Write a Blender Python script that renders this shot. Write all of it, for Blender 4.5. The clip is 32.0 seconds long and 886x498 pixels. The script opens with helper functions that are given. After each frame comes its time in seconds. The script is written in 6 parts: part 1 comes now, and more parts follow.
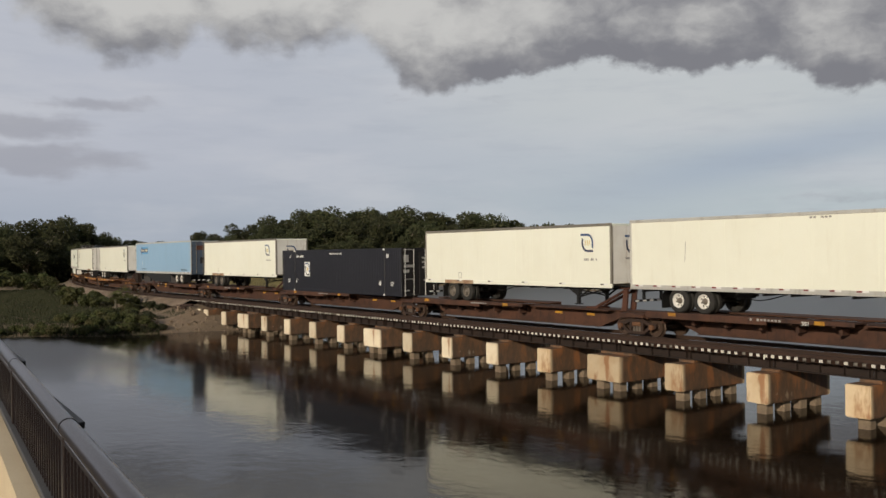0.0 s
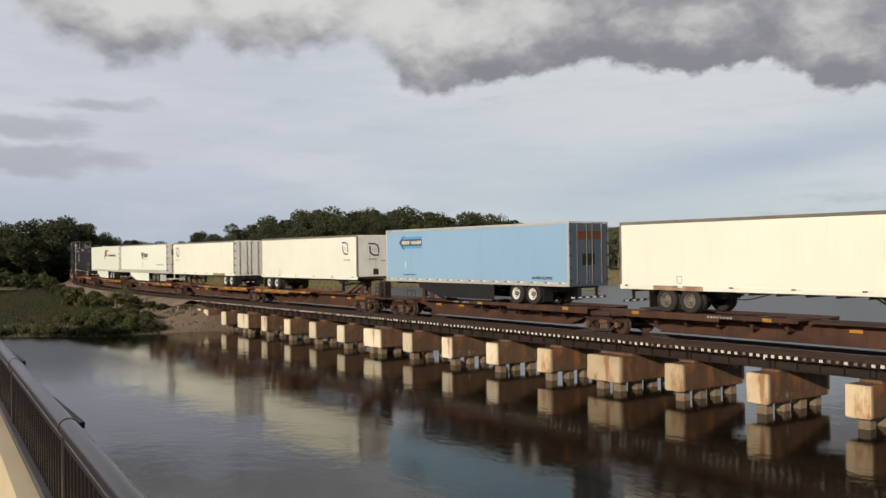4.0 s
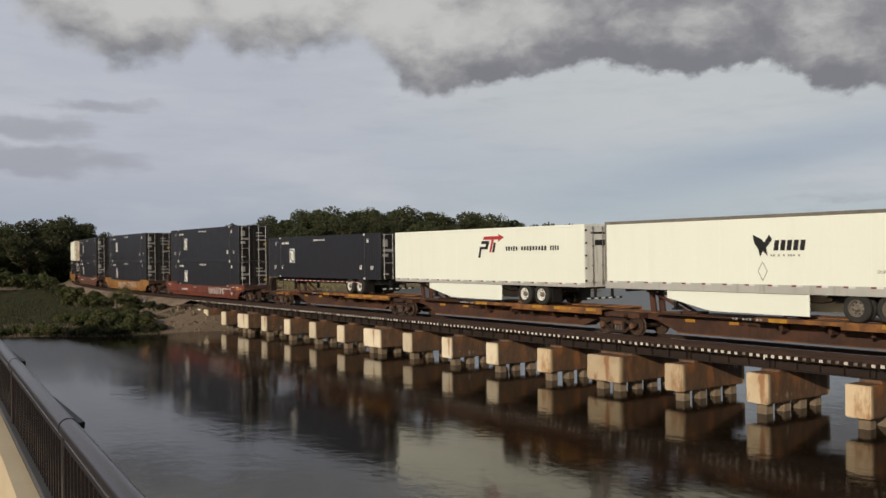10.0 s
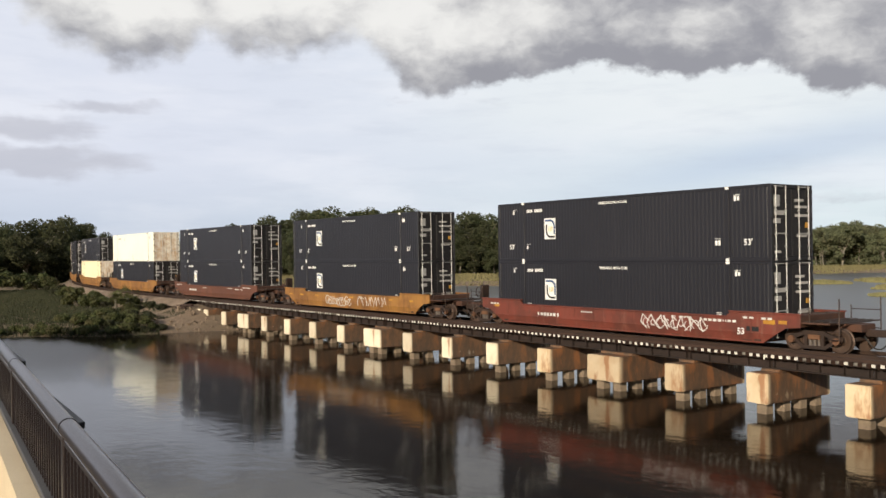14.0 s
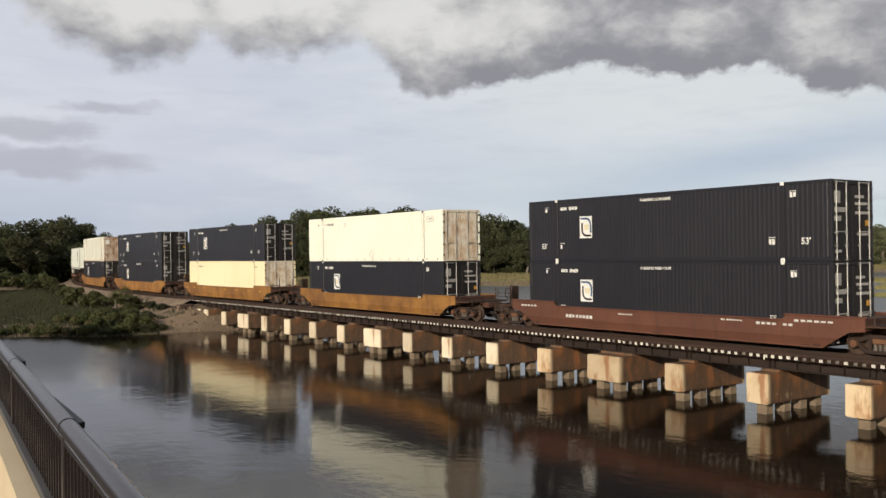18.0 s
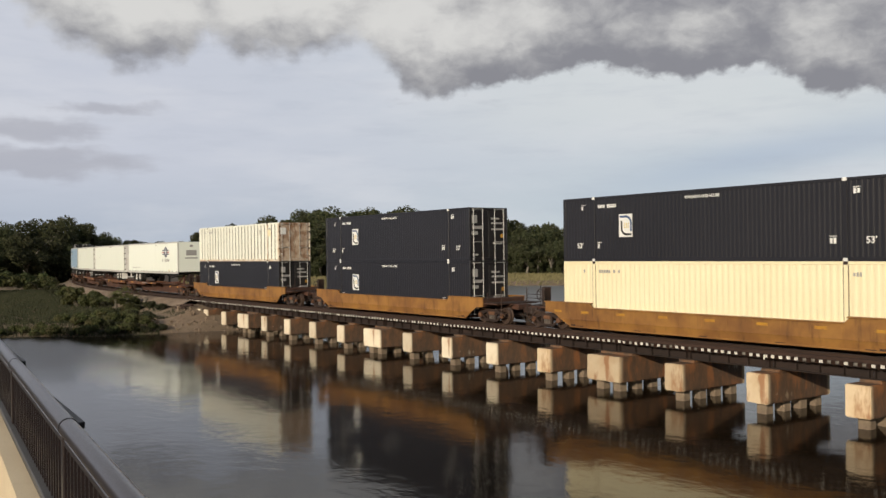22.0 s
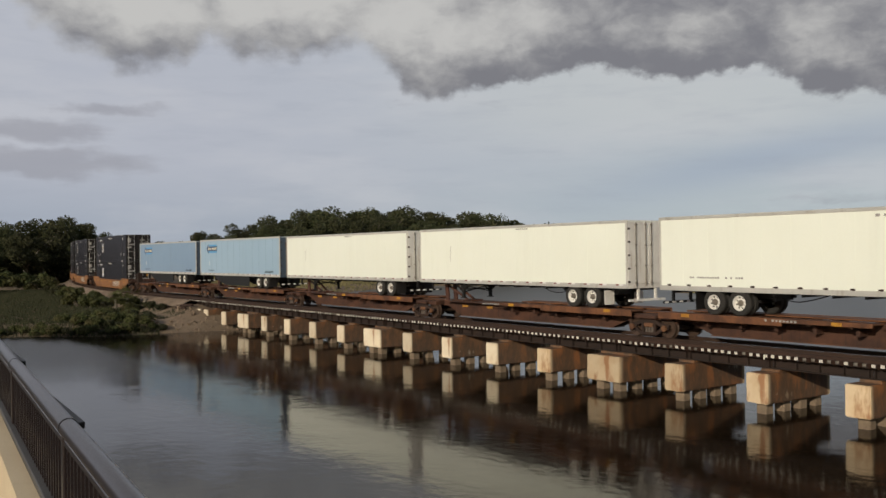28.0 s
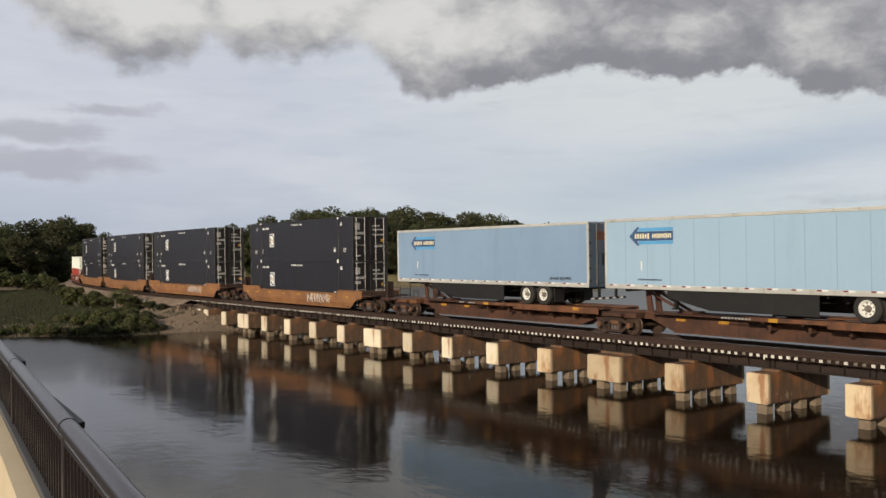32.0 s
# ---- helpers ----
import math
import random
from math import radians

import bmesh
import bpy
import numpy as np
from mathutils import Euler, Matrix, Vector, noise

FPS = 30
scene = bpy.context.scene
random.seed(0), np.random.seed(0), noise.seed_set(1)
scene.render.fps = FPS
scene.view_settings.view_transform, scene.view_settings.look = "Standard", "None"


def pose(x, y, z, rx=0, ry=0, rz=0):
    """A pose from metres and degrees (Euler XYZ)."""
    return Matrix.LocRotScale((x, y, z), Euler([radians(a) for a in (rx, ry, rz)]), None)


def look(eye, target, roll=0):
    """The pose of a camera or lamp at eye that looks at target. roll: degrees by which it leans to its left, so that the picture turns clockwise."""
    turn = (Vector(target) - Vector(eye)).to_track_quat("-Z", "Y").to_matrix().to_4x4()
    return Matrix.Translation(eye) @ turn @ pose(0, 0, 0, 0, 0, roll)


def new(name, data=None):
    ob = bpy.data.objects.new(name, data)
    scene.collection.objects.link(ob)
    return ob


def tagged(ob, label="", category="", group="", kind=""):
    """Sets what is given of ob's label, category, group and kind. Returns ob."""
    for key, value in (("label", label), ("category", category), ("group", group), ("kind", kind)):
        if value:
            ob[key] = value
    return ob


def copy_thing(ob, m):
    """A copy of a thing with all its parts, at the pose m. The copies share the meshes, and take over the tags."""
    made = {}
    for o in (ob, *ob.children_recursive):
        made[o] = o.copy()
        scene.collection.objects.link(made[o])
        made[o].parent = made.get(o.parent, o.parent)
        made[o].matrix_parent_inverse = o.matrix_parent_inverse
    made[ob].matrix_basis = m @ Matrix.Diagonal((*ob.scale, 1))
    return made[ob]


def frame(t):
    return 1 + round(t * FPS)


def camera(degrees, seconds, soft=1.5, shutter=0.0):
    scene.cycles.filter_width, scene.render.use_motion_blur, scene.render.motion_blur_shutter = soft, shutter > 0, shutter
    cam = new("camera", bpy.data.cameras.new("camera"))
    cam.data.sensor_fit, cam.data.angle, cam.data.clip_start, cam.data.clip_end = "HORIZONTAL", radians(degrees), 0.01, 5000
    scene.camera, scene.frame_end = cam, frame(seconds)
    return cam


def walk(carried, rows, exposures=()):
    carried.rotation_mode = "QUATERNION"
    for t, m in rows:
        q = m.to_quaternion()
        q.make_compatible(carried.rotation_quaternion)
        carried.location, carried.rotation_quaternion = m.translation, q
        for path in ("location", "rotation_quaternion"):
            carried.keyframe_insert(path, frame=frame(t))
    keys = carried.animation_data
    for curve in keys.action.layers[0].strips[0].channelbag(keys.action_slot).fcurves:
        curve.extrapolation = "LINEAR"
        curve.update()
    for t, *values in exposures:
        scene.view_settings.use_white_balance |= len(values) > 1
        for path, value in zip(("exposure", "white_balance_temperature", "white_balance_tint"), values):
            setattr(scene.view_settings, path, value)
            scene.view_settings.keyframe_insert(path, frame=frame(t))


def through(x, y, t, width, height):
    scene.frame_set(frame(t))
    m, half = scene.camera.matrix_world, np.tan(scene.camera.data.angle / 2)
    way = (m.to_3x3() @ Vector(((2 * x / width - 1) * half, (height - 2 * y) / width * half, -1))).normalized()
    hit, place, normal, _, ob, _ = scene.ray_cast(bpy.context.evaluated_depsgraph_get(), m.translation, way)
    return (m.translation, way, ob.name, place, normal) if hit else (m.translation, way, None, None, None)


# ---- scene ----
RAIL = 2.38          # rail head above the water
EYE = (0.0, -31.059, 6.107)
cam = camera(51.192, 32.0, soft=1.5, shutter=0.08)
AIM = Vector((-0.81588, 0.57818, 0.0040))
HOLD = look(EYE, Vector(EYE) + AIM * 100.0, -0.7405)
# the camera follows the mean brightness of the passing cars
EXPOSURES = [(0.0, -0.37), (1.0, -0.28), (2.0, -0.10), (3.0, -0.08), (4.5, -0.15), (6.0, -0.27), (7.0, -0.30), (8.0, -0.30), (9.0, -0.37), (10.0, -0.40), (11.0, -0.27), (12.0, -0.03), (13.0, 0.18), (14.0, 0.28), (15.5, 0.27), (17.0, 0.20), (18.0, 0.02), (19.0, -0.10), (20.0, -0.18), (21.0, -0.17), (22.0, -0.08), (23.0, 0.02), (24.0, 0.05), (25.0, -0.20), (26.5, -0.33), (28.0, -0.42), (29.0, -0.39), (30.0, -0.40), (31.0, -0.18), (32.0, -0.07)]
walk(cam, [(0.0, HOLD), (32.0, HOLD)], EXPOSURES)

# ---- light ----
SUN_EL, SUN_AZ = 17.0, 155.0      # degrees; azimuth clockwise from +y
world = bpy.data.worlds.new("sky")
scene.world = world
world.use_nodes = True
wn = world.node_tree
sky = wn.nodes.new("ShaderNodeTexSky")
sky.sky_type = "NISHITA"
sky.sun_disc = False
sky.sun_elevation, sky.sun_rotation = radians(SUN_EL), radians(SUN_AZ)
wn.nodes["Background"].inputs["Strength"].default_value = 0.06
wn.links.new(sky.outputs["Color"], wn.nodes["Background"].inputs["Color"])
sun = new("sun", bpy.data.lights.new("sun", "SUN"))
sun.data.energy, sun.data.angle, sun.data.color = 4.2, radians(0.6), (1.0, 0.88, 0.70)
sdir = Vector((math.sin(radians(SUN_AZ)) * math.cos(radians(SUN_EL)), math.cos(radians(SUN_AZ)) * math.cos(radians(SUN_EL)), math.sin(radians(SUN_EL))))
sun.matrix_world = look(sdir * 100.0, (0, 0, 0))


# ---- small kit ----
class Net:
    """A material's nodes, written as sums."""

    def __init__(self, name):
        self.mat = bpy.data.materials.new(name)
        self.mat.use_nodes = True
        self.t = self.mat.node_tree
        self.t.nodes.clear()
        self.out = self.t.nodes.new("ShaderNodeOutputMaterial")

    def node(self, kind, **sockets):
        n = self.t.nodes.new(kind)
        for k, v in sockets.items():
            self.put(n, k.replace("_", " "), v)
        return n

    def put(self, n, key, v):
        s = n.inputs[key]
        if isinstance(v, bpy.types.NodeSocket):
            self.t.links.new(v, s)
        elif isinstance(v, (tuple, list)) and len(v) == 3 and s.type == "RGBA":
            s.default_value = (*v, 1.0)
        else:
            s.default_value = v

    def math(self, op, a, b=0.0, c=0.0):
        n = self.t.nodes.new("ShaderNodeMath")
        n.operation = op
        for i, v in enumerate((a, b, c)):
            self.put(n, i, v)
        return n.outputs[0]

    def smooth(self, a, lo, hi, out0=0.0, out1=1.0):
        n = self.t.nodes.new("ShaderNodeMapRange")
        n.interpolation_type = "SMOOTHSTEP"
        for i, v in enumerate((a, lo, hi, out0, out1)):
            self.put(n, i, v)
        return n.outputs[0]

    def mix(self, f, a, b, how="MIX"):
        n = self.t.nodes.new("ShaderNodeMix")
        n.data_type, n.blend_type = "RGBA", how
        self.put(n, 0, f)
        self.put(n, 6, a)
        self.put(n, 7, b)
        return n.outputs[2]

    def coord(self, which="Object", scale=(1, 1, 1), turn=(0, 0, 0)):
        c = self.t.nodes.new("ShaderNodeTexCoord")
        m = self.node("ShaderNodeMapping")
        m.inputs["Scale"].default_value = scale
        m.inputs["Rotation"].default_value = turn
        self.t.links.new(c.outputs[which], m.inputs["Vector"])
        return m.outputs[0]

    def noise(self, vec, scale, detail=5.0, rough=0.55, distort=0.0):
        n = self.node("ShaderNodeTexNoise", Vector=vec, Scale=scale, Detail=detail, Roughness=rough, Distortion=distort)
        return n.outputs["Fac"]

    def finish(self, colour, rough=0.7, metal=0.0, bump=None, strength=0.3, dist=0.02, spec=0.5, ior=1.5, coat=0.0, through=0.0):
        p = self.node("ShaderNodeBsdfPrincipled")
        self.put(p, "Base Color", colour)
        self.put(p, "Roughness", rough)
        self.put(p, "Metallic", metal)
        self.put(p, "Specular IOR Level", spec)
        self.put(p, "IOR", ior)
        self.put(p, "Coat Weight", coat)
        if bump is not None:
            b = self.node("ShaderNodeBump", Strength=strength, Distance=dist, Height=bump)
            self.t.links.new(b.outputs[0], p.inputs["Normal"])
        last = p.outputs[0]
        if through:
            tr = self.node("ShaderNodeBsdfTranslucent")
            self.put(tr, "Color", colour)
            ms = self.node("ShaderNodeMixShader")
            ms.inputs[0].default_value = through
            self.t.links.new(last, ms.inputs[1])
            self.t.links.new(tr.outputs[0], ms.inputs[2])
            last = ms.outputs[0]
        self.t.links.new(last, self.out.inputs[0])
        return self.mat


def surface(name, base, alt, grime, size=1.0, rough=0.7, metal=0.0, amount=0.5, bump=0.2, streak=0.0, per=0.0, grain=30.0, dist=0.01, coat=0.0, speck=0.22):
    """A worn surface: two tones in large patches, fine grain, and grime that may run down in streaks."""
    n = Net(name)
    big = n.noise(n.coord(), 0.6 / size, 4.0, 0.6)
    fine = n.noise(n.coord(), grain / size, 6.0, 0.65)
    col = n.mix(n.smooth(big, 0.35, 0.68), base, alt)
    st = n.noise(n.coord(scale=(3.0, 3.0, 0.35 if streak else 3.0)), 0.9 / size, 7.0, 0.7)
    col = n.mix(n.math("MULTIPLY", n.smooth(st, 0.52, 0.74), amount), col, grime)
    if per:
        info = n.node("ShaderNodeObjectInfo")
        hsv = n.node("ShaderNodeHueSaturation", Color=col)
        n.put(hsv, "Value", n.math("MULTIPLY_ADD", info.outputs["Random"], per, 1.0 - per / 2))
        col = hsv.outputs[0]
    col = n.mix(n.math("MULTIPLY", n.smooth(fine, 0.35, 0.7), speck), col, tuple(c * 0.55 for c in base))
    r = n.math("MULTIPLY_ADD", fine, 0.25, rough - 0.12)
    return n.finish(col, r, metal, fine, bump, dist, coat=coat)


class Shape:
    """Vertices and faces gathered for one mesh."""

    def __init__(self):
        self.v, self.f = [], []

    def add(self, verts, faces):
        k = len(self.v)
        self.v += [tuple(p) for p in verts]
        self.f += [tuple(i + k for i in q) for q in faces]
        return self

    def box(self, x0, x1, y0, y1, z0, z1, m=None, b=0.0):
        if b > 0:
            b = min(b, (x1 - x0) * 0.45, (y1 - y0) * 0.45, (z1 - z0) * 0.45)
            vs, idx = [], {}
            for i, x in enumerate((x0, x1)):
                for j, y in enumerate((y0, y1)):
                    for k, z in enumerate((z0, z1)):
                        sx, sy, sz = (1, -1)[i] * b, (1, -1)[j] * b, (1, -1)[k] * b
                        for a, p in enumerate(((x, y + sy, z + sz), (x + sx, y, z + sz), (x + sx, y + sy, z))):
                            idx[i, j, k, a] = len(vs)
                            vs.append(p)
            fs = []
            for i in (0, 1):
                fs.append([idx[i, j, k, 0] for j, k in ((0, 0), (1, 0), (1, 1), (0, 1))][:: (-1, 1)[i]])
                fs.append([idx[j, i, k, 1] for j, k in ((0, 0), (1, 0), (1, 1), (0, 1))][:: (1, -1)[i]])
                fs.append([idx[j, k, i, 2] for j, k in ((0, 0), (1, 0), (1, 1), (0, 1))][:: (-1, 1)[i]])
                for k in (0, 1):
                    fs.append([idx[0, i, k, 1], idx[1, i, k, 1], idx[1, i, k, 2], idx[0, i, k, 2]])
                    fs.append([idx[i, 0, k, 0], idx[i, 1, k, 0], idx[i, 1, k, 2], idx[i, 0, k, 2]])
                    fs.append([idx[i, k, 0, 0], idx[i, k, 1, 0], idx[i, k, 1, 1], idx[i, k, 0, 1]])
                    for l in (0, 1):
                        fs.append([idx[i, k, l, a] for a in range(3)])
        else:
            vs = [(x, y, z) for x in (x0, x1) for y in (y0, y1) for z in (z0, z1)]
            fs = [(0, 1, 3, 2), (4, 6, 7, 5), (0, 4, 5, 1), (2, 3, 7, 6), (0, 2, 6, 4), (1, 5, 7, 3)]
        if m is not None:
            vs = [m @ Vector(p) for p in vs]
        return self.add(vs, fs)

    def tube(self, a, b, r, r2=None, n=10, caps=True):
        a, b = Vector(a), Vector(b)
        r2 = r if r2 is None else r2
        q = (b - a).to_track_quat("Z", "Y").to_matrix()
        ring = [q @ Vector((math.cos(2 * math.pi * i / n), math.sin(2 * math.pi * i / n), 0)) for i in range(n)]
        vs = [a + p * r for p in ring] + [b + p * r2 for p in ring]
        fs = [(i, (i + 1) % n, n + (i + 1) % n, n + i) for i in range(n)]
        if caps:
            fs += [tuple(range(n))[::-1], tuple(range(n, 2 * n))]
        return self.add(vs, fs)

    def prism(self, outline, y0, y1):
        """An outline in x and z, carried from y0 to y1."""
        n = len(outline)
        vs = [(x, y0, z) for x, z in outline] + [(x, y1, z) for x, z in outline]
        fs = [tuple(range(n)), tuple(range(n, 2 * n))[::-1]] + [(i, n + i, n + (i + 1) % n, (i + 1) % n) for i in range(n)]
        return self.add(vs, fs)

    def ring(self, c, r0, r1, y0, y1, n=20):
        """A flat ring (or disc with r0 = 0) round an axle along y."""
        cx, cz = c
        vs, fs = [], []
        for i in range(n):
            ca, sa = math.cos(2 * math.pi * i / n), math.sin(2 * math.pi * i / n)
            vs += [(cx + r0 * ca, y0, cz + r0 * sa), (cx + r1 * ca, y0, cz + r1 * sa), (cx + r1 * ca, y1, cz + r1 * sa), (cx + r0 * ca, y1, cz + r0 * sa)]
        for i in range(n):
            k, l = 4 * i, 4 * ((i + 1) % n)
            for a in range(4):
                fs.append((k + a, k + (a + 1) % 4, l + (a + 1) % 4, l + a))
        return self.add(vs, fs)

    def lathe(self, c, profile, n=20):
        """A profile of (radius, y) turned round an axle along y."""
        cx, cz = c
        vs, fs, p = [], [], len(profile)
        for i in range(n):
            ca, sa = math.cos(2 * math.pi * i / n), math.sin(2 * math.pi * i / n)
            vs += [(cx + r * ca, y, cz + r * sa) for r, y in profile]
        for i in range(n):
            k, l = p * i, p * ((i + 1) % n)
            fs += [(k + a, k + a + 1, l + a + 1, l + a) for a in range(p - 1)]
        return self.add(vs, fs)

    def mesh(self, name, mat, smooth=False):
        me = bpy.data.meshes.new(name)
        me.from_pydata(self.v, [], self.f)
        bm = bmesh.new()
        bm.from_mesh(me)
        bmesh.ops.recalc_face_normals(bm, faces=bm.faces)
        bm.to_mesh(me)
        bm.free()
        if smooth:
            me.shade_smooth()
            me.set_sharp_from_angle(angle=radians(35))
        me.materials.append(mat)
        return me


def part(name, shape, mat, parent, label="", kind="", smooth=False):
    ob = new(name, shape.mesh(name, mat, smooth) if isinstance(shape, Shape) else shape)
    ob.parent = parent
    return tagged(ob, label, kind=kind)


def thing(name, label, category, group="", kind="", m=None):
    ob = new(name)
    ob.empty_display_size = 0.3
    if m is not None:
        ob.matrix_world = m
    return tagged(ob, label, category, group, kind)


def solid(name, shape, mat, label, category, group="", kind="", smooth=False):
    return tagged(new(name, shape.mesh(name, mat, smooth)), label, category, group, kind)


# ---- materials ----
M_WHITE = surface("white trailer paint", (0.80, 0.81, 0.72), (0.77, 0.775, 0.68), (0.50, 0.43, 0.33), 1.6, 0.38, 0.0, 0.16, 0.03, 1.0, 0.04, speck=0.04)
M_BLACK = surface("charcoal container paint", (0.0106, 0.0102, 0.0142), (0.0132, 0.0127, 0.0172), (0.024, 0.022, 0.026), 2.0, 0.42, 0.0, 0.4, 0.06, 1.0, 0.15, speck=0.1)
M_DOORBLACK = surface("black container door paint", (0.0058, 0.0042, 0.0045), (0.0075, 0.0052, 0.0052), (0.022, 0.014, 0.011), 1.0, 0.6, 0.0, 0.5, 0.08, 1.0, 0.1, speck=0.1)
M_BROWN = surface("rusty brown steel", (0.10, 0.045, 0.025), (0.16, 0.075, 0.035), (0.03, 0.018, 0.014), 1.0, 0.75, 0.0, 0.7, 0.2, 1.0, 0.2)
M_YELLOW = surface("weathered yellow car paint", (0.315, 0.152, 0.036), (0.185, 0.082, 0.024), (0.060, 0.026, 0.013), 0.9, 0.6, 0.0, 0.85, 0.12, 1.0, 0.16, speck=0.12)
M_TIE = surface("tie timber", (0.031, 0.0150, 0.0095), (0.045, 0.0215, 0.0135), (0.012, 0.0075, 0.0058), 0.6, 0.85, 0.0, 0.6, 0.4, 0.0, 0.5)
M_SOIL = surface("bank soil", (0.175, 0.126, 0.080), (0.22, 0.158, 0.105), (0.075, 0.056, 0.034), 2.2, 0.95, 0.0, 0.8, 0.5, 0.0, 0.0, 12.0, 0.1)

# ---- sky backdrop ----
def backdrop():
    n = Net("overcast evening sky")
    uv = n.t.nodes.new("ShaderNodeUVMap")
    sep = n.t.nodes.new("ShaderNodeSeparateXYZ")
    n.t.links.new(uv.outputs[0], sep.inputs[0])
    u, v = sep.outputs[0], sep.outputs[1]
    pos = n.node("ShaderNodeCombineXYZ", X=u, Y=v).outputs[0]

    def vmath(op, p, q):
        k = n.t.nodes.new("ShaderNodeVectorMath")
        k.operation = op
        n.put(k, 0, p)
        n.put(k, 1, q)
        return k

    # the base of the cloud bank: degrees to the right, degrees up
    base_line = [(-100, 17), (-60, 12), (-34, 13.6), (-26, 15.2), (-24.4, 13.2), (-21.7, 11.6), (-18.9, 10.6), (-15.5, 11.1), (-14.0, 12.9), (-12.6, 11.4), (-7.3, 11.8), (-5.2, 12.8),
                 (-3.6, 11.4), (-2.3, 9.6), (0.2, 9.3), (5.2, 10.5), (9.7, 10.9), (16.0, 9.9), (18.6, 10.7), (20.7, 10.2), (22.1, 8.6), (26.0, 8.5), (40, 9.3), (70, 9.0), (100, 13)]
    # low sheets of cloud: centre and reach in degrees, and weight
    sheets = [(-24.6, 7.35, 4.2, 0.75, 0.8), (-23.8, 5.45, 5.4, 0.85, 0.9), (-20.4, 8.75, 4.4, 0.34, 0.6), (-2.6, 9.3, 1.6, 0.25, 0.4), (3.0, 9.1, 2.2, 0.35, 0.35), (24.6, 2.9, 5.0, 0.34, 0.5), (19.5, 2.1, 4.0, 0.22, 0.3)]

    def fbm(p, sx, sy, detail, rough):
        return n.noise(vmath("MULTIPLY", p, (sx, sy, 1.0)).outputs[0], 1.0, detail, rough)

    def shifted(dx, dy):
        return vmath("ADD", pos, (dx, dy, 0.0)).outputs[0]

    def bell(p, cu, cv, ru, rv):
        d = vmath("LENGTH", vmath("MULTIPLY", vmath("SUBTRACT", p, (cu, cv, 0)).outputs[0], (0.84 / ru, 0.82 / rv, 0)).outputs[0], (0, 0, 0)).outputs["Value"]
        return n.math("EXPONENT", n.math("MULTIPLY", n.math("MULTIPLY", d, d), -1.0))

    wob = n.node("ShaderNodeTexNoise", Vector=vmath("MULTIPLY", pos, (0.45, 0.6, 1.0)).outputs[0], Scale=1.0, Detail=3.0, Roughness=0.55)
    drift = vmath("ADD", pos, vmath("MULTIPLY", vmath("SUBTRACT", wob.outputs["Color"], (0.5, 0.5, 0.5)).outputs[0], (1.5, 1.2, 0.0)).outputs[0]).outputs[0]
    apart = n.node("ShaderNodeSeparateXYZ", Vector=drift)
    ramp = n.t.nodes.new("ShaderNodeValToRGB")
    stops = ramp.color_ramp.elements
    for k, (deg, up) in enumerate(base_line):
        e = stops[k] if k < 2 else stops.new(1.0)
        e.position = (deg + 100) / 200
        e.color = (up / 20, up / 20, up / 20, 1.0)
    n.put(ramp, "Fac", n.math("MULTIPLY_ADD", apart.outputs[0], 0.005, 0.5))
    edge = n.math("SUBTRACT", fbm(pos, 0.75, 0.95, 7.0, 0.55), 0.5)
    over = n.math("MULTIPLY_ADD", n.math("MULTIPLY", ramp.outputs[0], 1.0), -20.0, apart.outputs[1])
    over = n.math("MULTIPLY_ADD", edge, 2.0, over)
    cover = n.math("MULTIPLY", n.smooth(over, n.smooth(u, -6.0, 4.0, -0.25, -0.15), n.smooth(u, -6.0, 4.0, 1.5, 0.6)), n.smooth(v, 30.0, 25.0))
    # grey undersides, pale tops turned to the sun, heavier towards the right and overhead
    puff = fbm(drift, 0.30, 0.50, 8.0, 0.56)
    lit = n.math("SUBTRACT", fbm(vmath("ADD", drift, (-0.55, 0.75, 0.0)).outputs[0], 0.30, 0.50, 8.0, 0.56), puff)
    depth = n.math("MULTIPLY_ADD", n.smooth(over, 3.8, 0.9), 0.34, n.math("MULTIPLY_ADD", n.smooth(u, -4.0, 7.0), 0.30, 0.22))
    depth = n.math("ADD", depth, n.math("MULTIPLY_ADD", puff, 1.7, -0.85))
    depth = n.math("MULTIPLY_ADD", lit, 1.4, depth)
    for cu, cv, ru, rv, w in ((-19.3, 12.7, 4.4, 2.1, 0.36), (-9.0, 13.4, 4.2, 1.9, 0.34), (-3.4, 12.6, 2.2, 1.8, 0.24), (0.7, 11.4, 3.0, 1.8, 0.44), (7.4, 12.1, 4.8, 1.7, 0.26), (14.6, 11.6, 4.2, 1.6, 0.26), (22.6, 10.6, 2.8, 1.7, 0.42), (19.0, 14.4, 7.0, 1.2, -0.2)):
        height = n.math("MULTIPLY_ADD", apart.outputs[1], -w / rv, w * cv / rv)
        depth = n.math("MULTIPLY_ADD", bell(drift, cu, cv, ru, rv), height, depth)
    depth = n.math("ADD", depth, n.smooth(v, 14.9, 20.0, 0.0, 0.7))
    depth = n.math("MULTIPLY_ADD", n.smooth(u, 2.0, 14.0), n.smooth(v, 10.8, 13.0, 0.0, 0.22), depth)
    low_sum = None
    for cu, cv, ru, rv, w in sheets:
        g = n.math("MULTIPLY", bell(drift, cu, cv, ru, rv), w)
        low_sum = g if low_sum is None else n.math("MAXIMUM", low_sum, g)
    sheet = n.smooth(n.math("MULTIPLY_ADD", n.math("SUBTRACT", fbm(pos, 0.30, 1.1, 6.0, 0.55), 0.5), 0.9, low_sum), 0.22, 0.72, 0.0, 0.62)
    low = n.mix(n.smooth(u, -24.0, 24.0), (0.42, 0.475, 0.565), (0.56, 0.635, 0.66))
